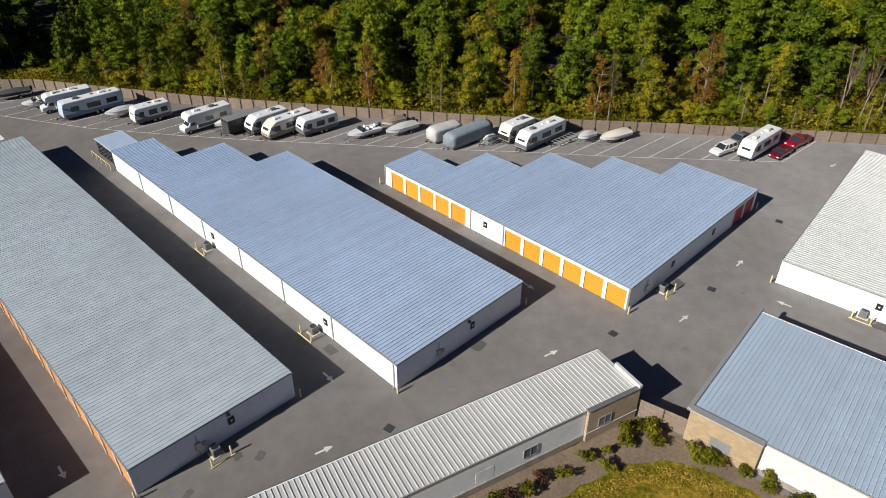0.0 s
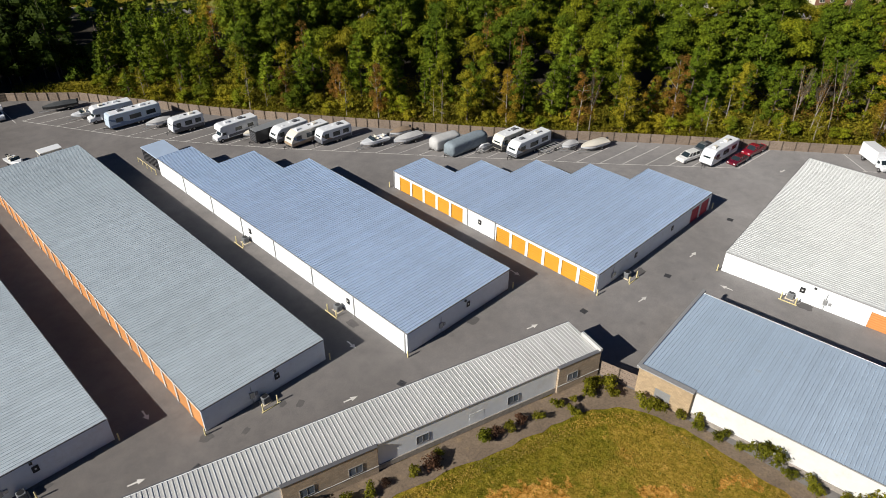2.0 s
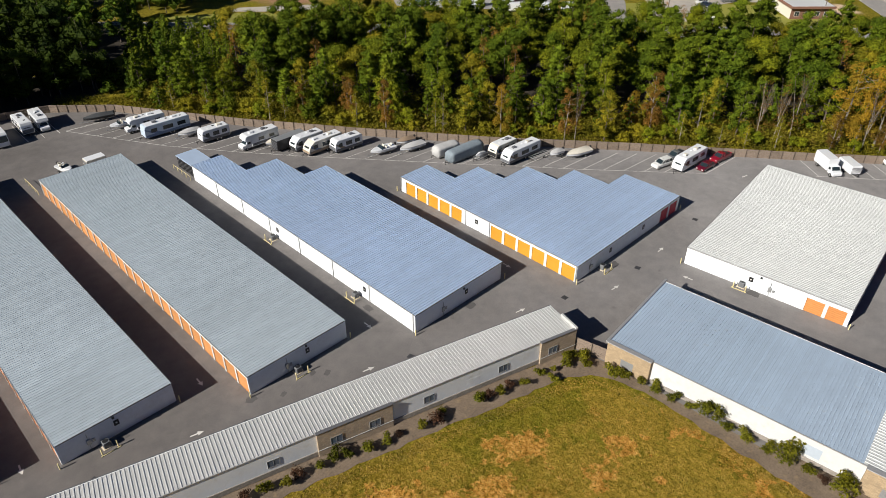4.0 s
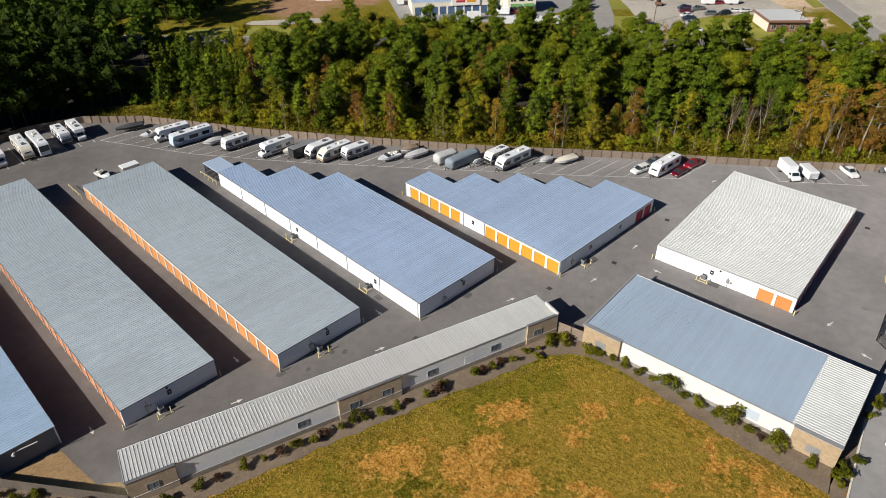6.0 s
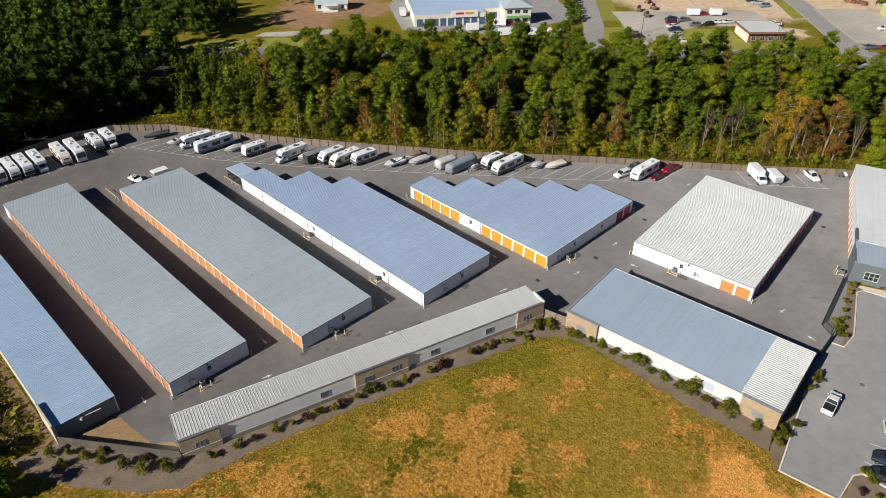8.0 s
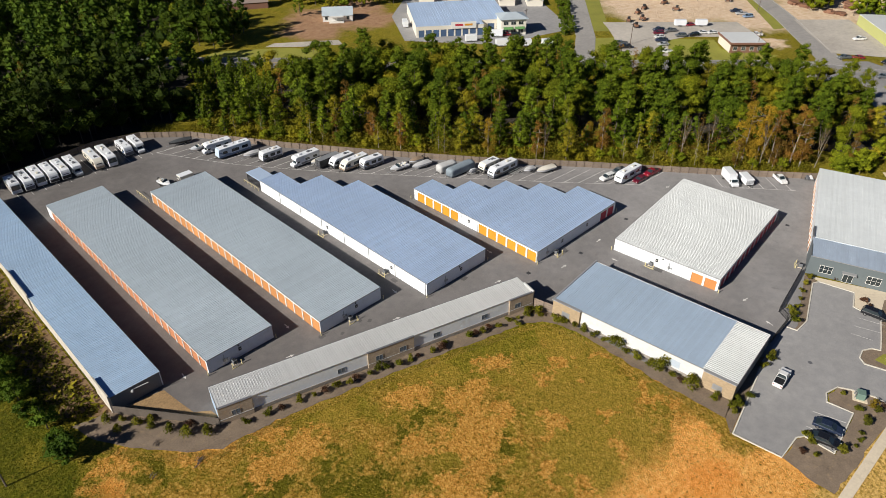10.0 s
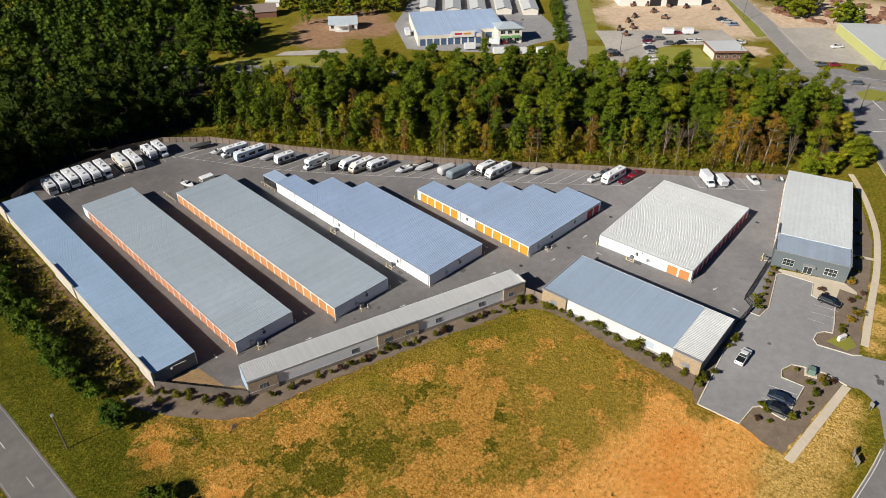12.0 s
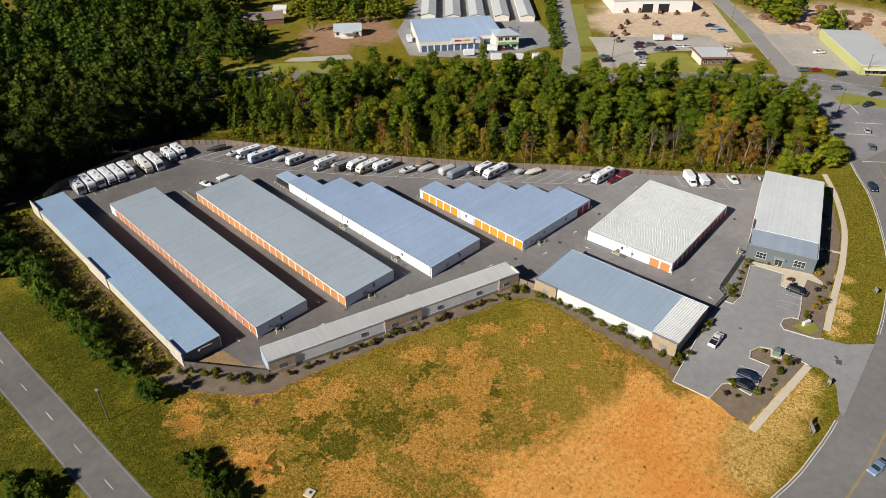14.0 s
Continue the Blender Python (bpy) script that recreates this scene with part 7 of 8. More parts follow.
FAR_CARS = [(174.6, 64.4, "pickup", "grey"), (171.9, 60.8, "pickup", "black"), (202.6, 63.2, "pickup", "navy"), (198.4, 60.8, "suv", "maroon"), (194.2, 57.8, "sedan", "white"), (190.3, 54.6, "pickup", "navy"), (186.2, 51.4, "sedan", "silver"), (178.4, 45.9, "pickup", "white"), (205.2, 58.8, "pickup", "grey"), (202.2, 52.2, "suv", "grey"),
            (206.7, 48.6, "suv", "black"), (212.6, 47.6, "sedan", "white"), (215.6, 44.6, "sedan", "white"), (226.2, 29.7, "pickup", "white"), (219.0, 57.2, "sedan", "red"), (252.3, 48.7, "pickup", "silver"), (250.0, 44.5, "suv", "blue"), (254.5, 52.5, "pickup", "navy"), (149.6, 106.4, "sedan", "red"), (153.2, 104.2, "sedan", "black"),
            (251.5, -4.0, "pickup", "white"), (226.4, -12.0, "sedan", "red"), (222.4, -8.0, "pickup", "grey"), (228.6, -22.0, "suv", "black"), (201.2, -42.0, "pickup", "black"), (210.5, -26.0, "suv", "grey"), (214.5, -40.2, "pickup", "black"), (54.6, 152.0, "sedan", "black"), (176, 122, "pickup", "red"), (138, 140, "pickup", "white")]
for k, (x, y, kd, pt) in enumerate(FAR_CARS):
    car(x, y, 140 + (k * 37) % 25 - 10 if k < 23 else 130 + (k * 53) % 40, kd, pt, pt.replace("navy", "dark blue") + " " + {"suv": "estate car", "sedan": "car", "pickup": "pickup truck"}[kd] + " parked beyond the wood", 5.4 if kd == "pickup" else 4.7)
for x, y, a, c_, l in ((133.5, 111.8, SA, M_WHITE, "white moving truck with coloured side"), (127.0, 136.8, 60, M_WHITE, "white truck beside the far storage shop"), (146.2, 108.4, 130, M_WHITE, "white van before the corner office"), (138.0, 98.6, SA, M_WHITE, "white trailer at the road edge"), (145.0, 91.6, SA, M_WHITE, "white trailer at the road edge"), (152.0, 85.4, SA, M_WHITE, "white trailer at the road edge"), (222.6, 53.6, -45, M_WHITE, "long white trailer by the brick shop"), (215.8, 60.2, -45, M_WHITE, "white trailer by the brick shop"), (128, 147, 55, M_WHITE, "white truck beside the far storage shop")):
    cargo_trailer(x, y, a, 5.0, 2.8, c_, l)
rnd = random.Random(11)
for k, (x, y) in enumerate(((243, 84), (252, 93), (246, 98), (262, 76), (228, 86), (205, 80), (212, 77), (219, 84), (200, 73), (237, 74), (258, 84), (270, 64))):
    e = thing("farm_implement", pose(x, y, -0.05, 0, 0, rnd.uniform(0, 360)), "rusty dark machine standing in a dirt yard", "machine", "machines in the dirt yard")
    m = Mesh()
    m.bbox(-1.8, -0.8, 0.5, 1.4, 0.8, 1.5, 0.15)
    m.make("frame", M_DIRTMETAL, e)
    m = Mesh()
    m.bbox(-0.4, -0.6, 1.5, 0.8, 0.6, 2.5, 0.15)
    m.make("cab", M_BLACK, e)
    for xx in (-1.2, 1.1):
        for s in (-1, 1):
            wheel(e, xx, s * 0.95, 0.55 if xx < 0 else 0.4, 0.25)
for k in range(26):
    x, y = 300 + rnd.uniform(-16, 40), 28 + rnd.uniform(-42, 22)
    e = thing("scrap_heap", pose(x, y, -0.1, 0, 0, rnd.uniform(0, 360)), "low heap of rusty scrap metal", "scrap", "scrap heaps")
    for j in range(7):
        m = Mesh()
        m.box(-2 + rnd.uniform(-1, 1), -1 + rnd.uniform(-1, 1), 0, 1.2 + rnd.uniform(-1, 2), 0.6 + rnd.uniform(-1, 1), rnd.uniform(0.5, 1.7), pose(0, 0, 0, rnd.uniform(-6, 6), rnd.uniform(-6, 6), rnd.uniform(0, 180)))
        m.make("scrap_piece", M_DIRTMETAL, e)


# ---- trees, woods, shrubs, grass ----

def clumps(centres, normals, sizes, rng, jitter=0.40):
    """Leaf sprays: small three-cornered tufts facing roughly along the normals. Returns corners and faces."""
    n = len(centres)
    nr = normals + rng.normal(0, jitter, (n, 3))
    nr /= np.linalg.norm(nr, axis=1)[:, None]
    up = np.where(np.abs(nr[:, 2:3]) > 0.9, np.array([[1.0, 0, 0]]), np.array([[0, 0, 1.0]]))
    u = np.cross(nr, up)
    u /= np.linalg.norm(u, axis=1)[:, None]
    w = np.cross(nr, u)
    th = rng.uniform(0, math.pi, n)[:, None]
    u, w = u * np.cos(th) + w * np.sin(th), w * np.cos(th) - u * np.sin(th)
    v = np.zeros((n, 3, 3))
    for k, (du, dw) in enumerate(((1, 0), (-0.55, 0.8), (-0.55, -0.8))):
        r = sizes * rng.uniform(0.55, 1.3, n)
        v[:, k] = centres + (u * du + w * dw) * r[:, None] - nr * (sizes * (0.25 if dw else -0.1) * rng.uniform(0.0, 1.5, n))[:, None]
    faces = np.arange(n * 3).reshape(-1, 3)
    return v.reshape(-1, 3), faces


def crown_points(kind, h, r, n, rng):
    """Places, outward directions and sizes of a crown's clumps: billows set round the stem, each covered with leaf clumps."""
    n = n * 2
    if kind == "pine":
        nl = 32
        t = (np.arange(nl) + rng.uniform(0, 1, nl)) / nl
        z = h * (0.14 + 0.80 * t)
        env = r * (0.10 + 0.90 * (1 - t) ** 0.48) * (0.72 + 0.28 * np.minimum(1, t * 4))
        a = np.arange(nl) * 2.4 + rng.uniform(-0.8, 0.8, nl)
        q = env * rng.uniform(0.30, 0.86, nl)
        lr = r * (0.40 - 0.14 * t) * rng.uniform(0.65, 1.2, nl)
        flat = 0.85
    elif kind == "cone":
        nl = 30
        t = (np.arange(nl) + rng.uniform(0, 1, nl)) / nl
        z = h * (0.07 + 0.91 * t)
        env = r * (0.04 + 0.96 * (1 - t) ** 0.9)
        a = np.arange(nl) * 2.4 + rng.uniform(-0.5, 0.5, nl)
        q = env * rng.uniform(0.5, 0.95, nl)
        lr = r * (0.36 - 0.20 * t) * rng.uniform(0.75, 1.2, nl)
        flat = 0.75
    elif kind == "upright":
        nl = 24
        t = (np.arange(nl) + rng.uniform(0, 1, nl)) / nl
        z = h * (0.16 + 0.78 * t)
        env = r * np.sqrt(np.maximum(0.06, 1 - (2 * t - 0.75) ** 2 / 1.65))
        a = np.arange(nl) * 2.4 + rng.uniform(-0.7, 0.7, nl)
        q = env * rng.uniform(0.25, 0.95, nl)
        lr = r * rng.uniform(0.22, 0.42, nl)
        flat = 1.1
    elif kind == "round":
        nl = 15
        t = rng.uniform(0, 1, nl)
        z = h * (0.20 + 0.64 * t)
        env = r * np.sqrt(np.maximum(0.05, 1 - (2 * t - 0.8) ** 2 / 1.6))
        a = np.arange(nl) * 2.4 + rng.uniform(-0.5, 0.5, nl)
        q = env * rng.uniform(0.30, 0.85, nl)
        lr = r * rng.uniform(0.30, 0.48, nl)
        flat = 0.88
    else:
        nl = 20
        t = (np.arange(nl) + rng.uniform(0, 1, nl)) / nl
        z = h * (0.15 + 0.81 * t)
        env = r * (0.92 - 0.70 * t ** 1.5) * (0.6 + 0.4 * np.minimum(1, t * 4))
        a = np.arange(nl) * 2.4 + rng.uniform(-0.5, 0.5, nl)
        q = env * rng.uniform(0.2, 0.95, nl)
        lr = r * rng.uniform(0.20, 0.38, nl) * (1.1 - 0.35 * t)
        flat = 1.4
    lc = np.stack((np.cos(a) * q, np.sin(a) * q, z), 1)
    i = rng.choice(nl, n, p=lr ** 2 / (lr ** 2).sum())
    d = rng.normal(0, 1, (n, 3))
    d /= np.linalg.norm(d, axis=1)[:, None]
    d[:, 2] = np.where(d[:, 2] < -0.25, -d[:, 2] * 0.7, d[:, 2])
    c = lc[i] + d * (lr[i] * rng.uniform(0.72, 1.18, n))[:, None] * np.array([[1, 1, flat]])
    c[:, 2] = np.minimum(c[:, 2], h * 1.02)
    s = rng.uniform(0.11, 0.24, n) * (0.60 + r * 0.12)
    return c, d, s, lc, lr * (0.80 if kind != "thin" else 0.0)


def cores(lc, lr, rng):
    """The dense inner foliage of each billow: a small uneven eight-sided mass."""
    o = np.array([(1, 0, 0), (-1, 0, 0), (0, 1, 0), (0, -1, 0), (0, 0, 0.9), (0, 0, -0.9)], float)
    f = np.array([(0, 2, 4), (2, 1, 4), (1, 3, 4), (3, 0, 4), (2, 0, 5), (1, 2, 5), (3, 1, 5), (0, 3, 5)])
    keep = lr > 0
    lc, lr = lc[keep], lr[keep]
    v = lc[:, None] + o[None] * (lr[:, None] * rng.uniform(0.8, 1.15, (len(lc), 6)))[:, :, None]
    return v.reshape(-1, 3), (np.arange(len(lc))[:, None, None] * 6 + f[None]).reshape(-1, 3)


def trunk_mesh(h, r, rng, limbs=7, lean=0.04):
    m = Mesh()
    p = Vector((0, 0, -0.2))
    rad = 0.05 + h * 0.012
    tip = Vector((rng.uniform(-lean, lean) * h, rng.uniform(-lean, lean) * h, h * 0.92))
    for k in range(4):
        q = Vector((0, 0, -0.2)).lerp(tip, (k + 1) / 4) + Vector((rng.uniform(-0.1, 0.1), rng.uniform(-0.1, 0.1), 0))
        m.cyl(p, q, rad * (1 - k * 0.22), rad * (1 - (k + 1) * 0.22), n=6)
        p = q
    for k in range(limbs):
        t = rng.uniform(0.3, 0.85)
        a = rng.uniform(0, 2 * math.pi)
        s = Vector((0, 0, -0.2)).lerp(tip, t)
        e = s + Vector((math.cos(a) * r * 0.75, math.sin(a) * r * 0.75, h * rng.uniform(0.04, 0.14)))
        m.cyl(s, e, rad * 0.42 * (1 - t * 0.5), rad * 0.10, n=4)
    return m


def mesh_of(name, v, f, material):
    me = bpy.data.meshes.new(name)
    me.from_pydata(v.tolist(), [], f.tolist())
    me.materials.append(material)
    return me


PROTO = {}


def tree_proto(key, kind, h, r, n, leaf, bark, label, limbs=7, name="tree"):
    rng = np.random.default_rng(sum(ord(c) for c in key))
    t = thing(name, pose(0, 0, -500), label, "tree", "trees behind the fence")
    trunk_mesh(h, r, rng, limbs).make("trunk", bark, t)
    c, d, s, lc, lr = crown_points(kind, h, r, round(n * 1.6), rng)
    v, f = clumps(c, d, s * 0.74, rng, 0.55)
    cv, cf = cores(lc, lr, rng)
    v, f = np.concatenate((v, cv)), np.concatenate((f, cf + len(v)))
    ob = new("crown", mesh_of("crown", v, f, leaf))
    ob.parent = t
    PROTO[key] = t
    return t


def bare_proto(key, h, r, leaf, n, label):
    """A thin, nearly leafless tree: many fine rising twigs."""
    rng = np.random.default_rng(sum(ord(c) for c in key))
    t = thing("tree", pose(0, 0, -500), label, "tree", "trees behind the fence")
    stem, m = Mesh(), Mesh()
    for k in range(5):
        a = k * 1.26 + rng.uniform(-0.4, 0.4)
        reach, top = r * rng.uniform(0.25, 0.95), h * rng.uniform(0.72, 1.0)
        p = Vector((0, 0, -0.2 if k == 0 else h * rng.uniform(0.22, 0.5)))
        way = [p] + [Vector((math.cos(a) * reach * u ** 1.6, math.sin(a) * reach * u ** 1.6, p.z + (top - p.z) * u)) + Vector((rng.uniform(-0.12, 0.12), rng.uniform(-0.12, 0.12), 0)) for u in (0.35, 0.7, 1.0)]
        for j in range(3):
            stem.cyl(way[j], way[j + 1], (0.13 if k == 0 else 0.065) * (1 - 0.3 * j), (0.13 if k == 0 else 0.065) * (0.68 - 0.3 * j), n=5)
        for j in range(56):
            u = rng.uniform(0.15, 0.98) * 3
            q = way[int(u)].lerp(way[min(3, int(u) + 1)], u % 1)
            b = a + rng.uniform(-1.7, 1.7)
            l = rng.uniform(0.5, 1.6) * (1.15 - u / 4)
            m.cyl(q, q + Vector((math.cos(b) * l * 0.55, math.sin(b) * l * 0.55, l)), 0.028, 0.010, n=3)
    stem.make("trunk", M_PALEBARK, t)
    tagged(m.make("branchwork", L_TWIG, t), kind="stuff")
    if n:
        c, d, s, lc, lr = crown_points("thin", h, r, n, rng)
        v, f = clumps(c, d, s * 0.6, rng)
        ob = new("crown", mesh_of("crown", v, f, leaf))
        ob.parent = t
    PROTO[key] = t


tree_proto("pine1", "pine", 16, 3.5, 1500, L_PINE, M_BARK, "tall dark green pine behind the fence")
tree_proto("pine2", "pine", 13, 3.0, 1200, L_PINE, M_BARK, "dark green pine behind the fence")
tree_proto("green1", "upright", 13, 2.9, 1450, L_GREEN, M_BARK, "green broadleaf tree behind the fence")
tree_proto("green2", "round", 8, 3.0, 1150, L_GREEN, M_BARK, "low green broadleaf tree behind the fence")
tree_proto("lime1", "upright", 12, 2.8, 1400, L_LIME, M_BARK, "yellow-green broadleaf tree behind the fence")
tree_proto("lime2", "thin", 10, 2.1, 520, L_LIME, M_PALEBARK, "slim yellow-green young tree behind the fence")
tree_proto("green3", "round", 4.2, 2.3, 620, L_GREEN, M_BARK, "low bushy green tree at the foot of the wood", 4)
tree_proto("lime3", "round", 3.4, 2.1, 560, L_LIME, M_BARK, "low yellow-green bush at the foot of the wood", 4)
tree_proto("cone1", "cone", 12, 2.7, 1250, L_PINE, M_BARK, "pointed dark green young pine behind the fence")
tree_proto("rust1", "thin", 12, 2.5, 1250, L_RUST, M_PALEBARK, "slim rusty-brown tree behind the fence")
tree_proto("gold1", "thin", 13, 3.0, 1750, L_GOLD, M_PALEBARK, "slim golden autumn tree behind the fence")
bare_proto("bare1", 13, 2.3, L_RUST, 420, "bare grey tree with a few brown leaves")
bare_proto("bare3", 14, 2.2, L_GOLD, 200, "tall pale-stemmed leafless tree")
bare_proto("bare2", 13, 2.5, L_RUST, 260, "pale leafless tree with fine upright twigs")
_used = {}


def place_tree(key, x, y, s, a, z=-0.1):
    m = pose(x, y, z, 0, 0, a) @ Matrix.Diagonal((s, s, s, 1))
    if key not in _used:
        PROTO[key].matrix_basis = m
        _used[key] = 1
    else:
        copy_thing(PROTO[key], pose(x, y, z, 0, 0, a)).scale = (s, s, s)


def inside(x, y, poly):
    c = False
    for (ax, ay), (bx, by) in zip(poly, poly[1:] + poly[:1]):
        if (ay > y) != (by > y) and x < ax + (bx - ax) * (y - ay) / (by - ay):
            c = not c
    return c


# the front of the wood: single trees along the fence
rnd = random.Random(21)
FR = FENCE[4:]
row = []
for depth, gap in ((5.6, 2.9), (10.0, 4.3), (15.5, 5.2)):
    a, b = ribbon_pts(FR, depth, depth + 1)
    for (ax, ay), (bx, by) in zip(a, a[1:]):
        d = math.hypot(bx - ax, by - ay)
        for k in range(int(d / gap)):
            t = (k + rnd.uniform(0.0, 1.0)) / int(d / gap)
            row.append((ax + (bx - ax) * t + rnd.uniform(-1.4, 1.4), ay + (by - ay) * t + rnd.uniform(-1.4, 1.4), depth))
# trees of the front that stand out, each at its own place
SINGLE = (("gold1", 107.3, -19.9, 1.50), ("gold1", 110.6, -22.4, 1.42), ("bare3", 109.0, -24.5, 1.30), ("rust1", 114.9, -30.5, 1.55), ("rust1", 112.1, -25.8, 1.45), ("rust1", 117.2, -32.6, 1.3), ("bare2", 96.4, -6.5, 1.13), ("bare2", 104.5, -10.9, 1.19), ("bare1", 100.5, -8.7, 1.08), ("bare3", 119.9, -35.9, 1.08), ("rust1", 84.3, 12.7, 1.22), ("bare1", 68.5, 21.9, 1.03),
          ("rust1", 67.7, 24.1, 0.99), ("lime1", 72.5, 16.9, 1.03), ("rust1", 43.5, 56.5, 0.99), ("lime1", 54.9, 42.3, 0.97), ("lime2", 27.1, 79.1, 1.08), ("gold1", 59.5, 35.7, 0.93), ("lime2", 89.5, 4.1, 1.08), ("rust1", 127.0, -42.4, 0.93))
for x, y, depth in row:
    u = (x - 3) / 110
    if any(math.hypot(x - q[1], y - q[2]) < (3.4 if depth > 8 else 2.2) for q in SINGLE):
        continue
    if depth < 8:
        k = rnd.choices(("green2", "lime2", "green3", "lime3", "rust1", "cone1"), (1.6, 1.9, 2.6, 2.2, 0.5 + 0.8 * u, 1.4 - 0.6 * u))[0]
        s = rnd.uniform(0.38, 0.72) if k in ("green2", "cone1") else rnd.uniform(0.55, 0.95) if k in ("rust1", "lime2") else rnd.uniform(0.6, 1.25)
    elif depth < 13:
        k = rnd.choices(("green1", "lime1", "green2", "rust1", "gold1", "bare1", "pine2", "cone1"), (2.4, 1.6 - u, 1.2, 0.6 + 0.8 * u, 0.2 + 0.6 * u, 0.4, 1.8, 2.2 - 1.4 * u))[0]
        s = rnd.uniform(0.65, 1.1)
    else:
        k = rnd.choices(("green1", "lime1", "pine1", "pine2", "cone1"), (2.0, 0.8, 3.4, 2, 1.3 - u))[0]
        s = rnd.uniform(0.75, 1.2)
    place_tree(k, x, y, s, rnd.uniform(0, 360))
for k, x, y, s in SINGLE:
    place_tree(k, x, y, s, 53 * x % 360)
for k, x, y, s in (("green1", 158, -33, 1.45), ("green1", 163, -26, 1.5), ("green1", 151, -31, 1.35), ("lime1", 147, -42, 1.1), ("green1", 156, -19, 1.5), ("green2", 140, -50, 1.2)):
    place_tree(k, x, y, s, 40 * s * x)


def wood(name, label, poly, gap, mix, leafs, seed, clear=(), small=0.64):
    """A wood: every tree with trunk and clumped crown, gathered by kind of leaf."""
    rng = np.random.default_rng(seed)
    xs, ys = [p[0] for p in poly], [p[1] for p in poly]
    acc = {k: ([], [], 0) for k in leafs}
    bark = Mesh()
    y = min(ys)
    while y < max(ys):
        x = min(xs)
        while x < max(xs):
            px_, py_ = x + rng.uniform(-0.45, 0.45) * gap, y + rng.uniform(-0.45, 0.45) * gap
            x += gap
            if not inside(px_, py_, poly) or any(inside(px_, py_, c) for c in clear):
                continue
            kind, leaf, h, r, n = mix[rng.choice(len(mix), p=[q[5] for q in mix])][:5]
            s = rng.uniform(small, 1.14)
            h, r = h * s, r * s ** 0.7 * rng.uniform(0.85, 1.15)
            c, d, sz, lc, lr = crown_points(kind, h, r, n, rng)
            at = np.array([[px_, py_, -0.1]])
            v, f = clumps(c + at, d, sz * 1.12, rng)
            cv, cf = cores(lc + at, lr, rng)
            v, f = np.concatenate((v, cv)), np.concatenate((f, cf + len(v)))
            V, F, o = acc[leaf]
            V.append(v)
            F.append(f + o)
            acc[leaf] = (V, F, o + len(v))
            bark.cyl((px_, py_, -0.2), (px_, py_, h * 0.85), 0.16, 0.05, n=4)
        y += gap
    e = thing(name, pose(0, 0, 0), label, "wood", kind="stuff")
    for k, (V, F, o) in acc.items():
        if V:
            ob = new("crowns", mesh_of("crowns", np.concatenate(V), np.concatenate(F), leafs[k]))
            ob.parent = e
            ob["kind"] = "stuff"
    tb = bark.v, bark.f
    raw("trunks", tb[0], tb[1], M_BARK, e)["kind"] = "stuff"


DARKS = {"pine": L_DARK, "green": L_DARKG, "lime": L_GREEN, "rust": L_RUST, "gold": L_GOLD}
LEAFS = {"pine": L_PINE, "green": L_GREEN, "lime": L_LIME, "rust": L_RUST, "gold": L_GOLD}
MIX_BACK = [("pine", "pine", 17.8, 4.7, 1900, 0.46), ("round", "pine", 16.5, 4.9, 1800, 0.14), ("round", "green", 15, 5.0, 1850, 0.22), ("round", "lime", 13, 4.4, 1450, 0.12), ("thin", "rust", 14, 2.8, 420, 0.06)]
FB, _b = ribbon_pts(FR, 20.5, 21)
YOUNG = [(13, 128), (26, 104), (40, 112), (48, 134), (34, 146), (24, 140)]
BACK = FB + [(140, -49), (160, -36), (170, -14), (163, 8), (146, 26), (136, 46), (126, 62), (116, 74), (100, 90), (86, 106), (66, 122), (48, 134), (34, 146), (24, 138)]
wood("wood", "mixed pine and broadleaf wood between the yard and the highway", BACK, 7.7, MIX_BACK, LEAFS, 3, clear=(YOUNG,), small=0.84)
wood("wood", "dark young pines at the corner of the yard", [(4, 121), (11, 117), (19, 124), (17, 138), (8, 138)], 3.9, [("cone", "pine", 8.5, 2.2, 420, 0.7), ("round", "green", 5.0, 2.2, 320, 0.3)], DARKS, 28)
MIX_YOUNG = [("cone", "pine", 9.5, 2.3, 520, 0.75), ("round", "green", 6.5, 2.6, 420, 0.25)]
wood("wood", "young bright pines at the corner of the wood", YOUNG, 3.7, MIX_YOUNG, LEAFS, 15)
wood("wood", "young mixed trees between the wood and the highway", [(26, 150), (34, 146), (48, 134), (54, 136), (46, 149), (36, 160), (30, 162)], 4.2, [("cone", "pine", 9.0, 2.6, 420, 0.5), ("round", "green", 7.5, 3.0, 420, 0.5)], LEAFS, 25)
wood("wood", "rounded green trees and bushes at the end of the wood", [(117, -44), (128, -48), (140, -54), (150, -50), (140, -45), (124, -38)], 3.6, [("round", "green", 6.5, 2.8, 620, 0.9), ("round", "lime", 5.0, 2.4, 420, 0.1)], LEAFS, 16)
MIX_WEST = [("pine", "pine", 23, 5.2, 1000, 0.50), ("round", "green", 21, 5.8, 1000, 0.44), ("round", "lime", 14, 4.4, 560, 0.06)]
MIX_DEEP = [("pine", "pine", 21, 5.4, 800, 0.52), ("round", "green", 18, 6.0, 800, 0.36), ("round", "lime", 14, 4.6, 480, 0.10), ("thin", "rust", 13, 2.6, 200, 0.02)]
MIX_OUT = [("pine", "pine", 22, 5.0, 360, 0.5), ("round", "green", 20, 5.6, 360, 0.5)]
EDGE = [(-64, 116), (-57, 119), (-50, 124), (-21, 128), (-7, 125), (3, 122), (10, 130), (8, 150), (-86, 150), (-86, 112)]
# these crowns carry their shade in the leaf colour
wood("wood", "tall trees at the western edge of the yard, leaves darkened for shade", EDGE, 5.7, MIX_WEST, {"pine": L_SHADE_DARK, "green": L_SHADE_DARK, "lime": L_DARKG}, 17)
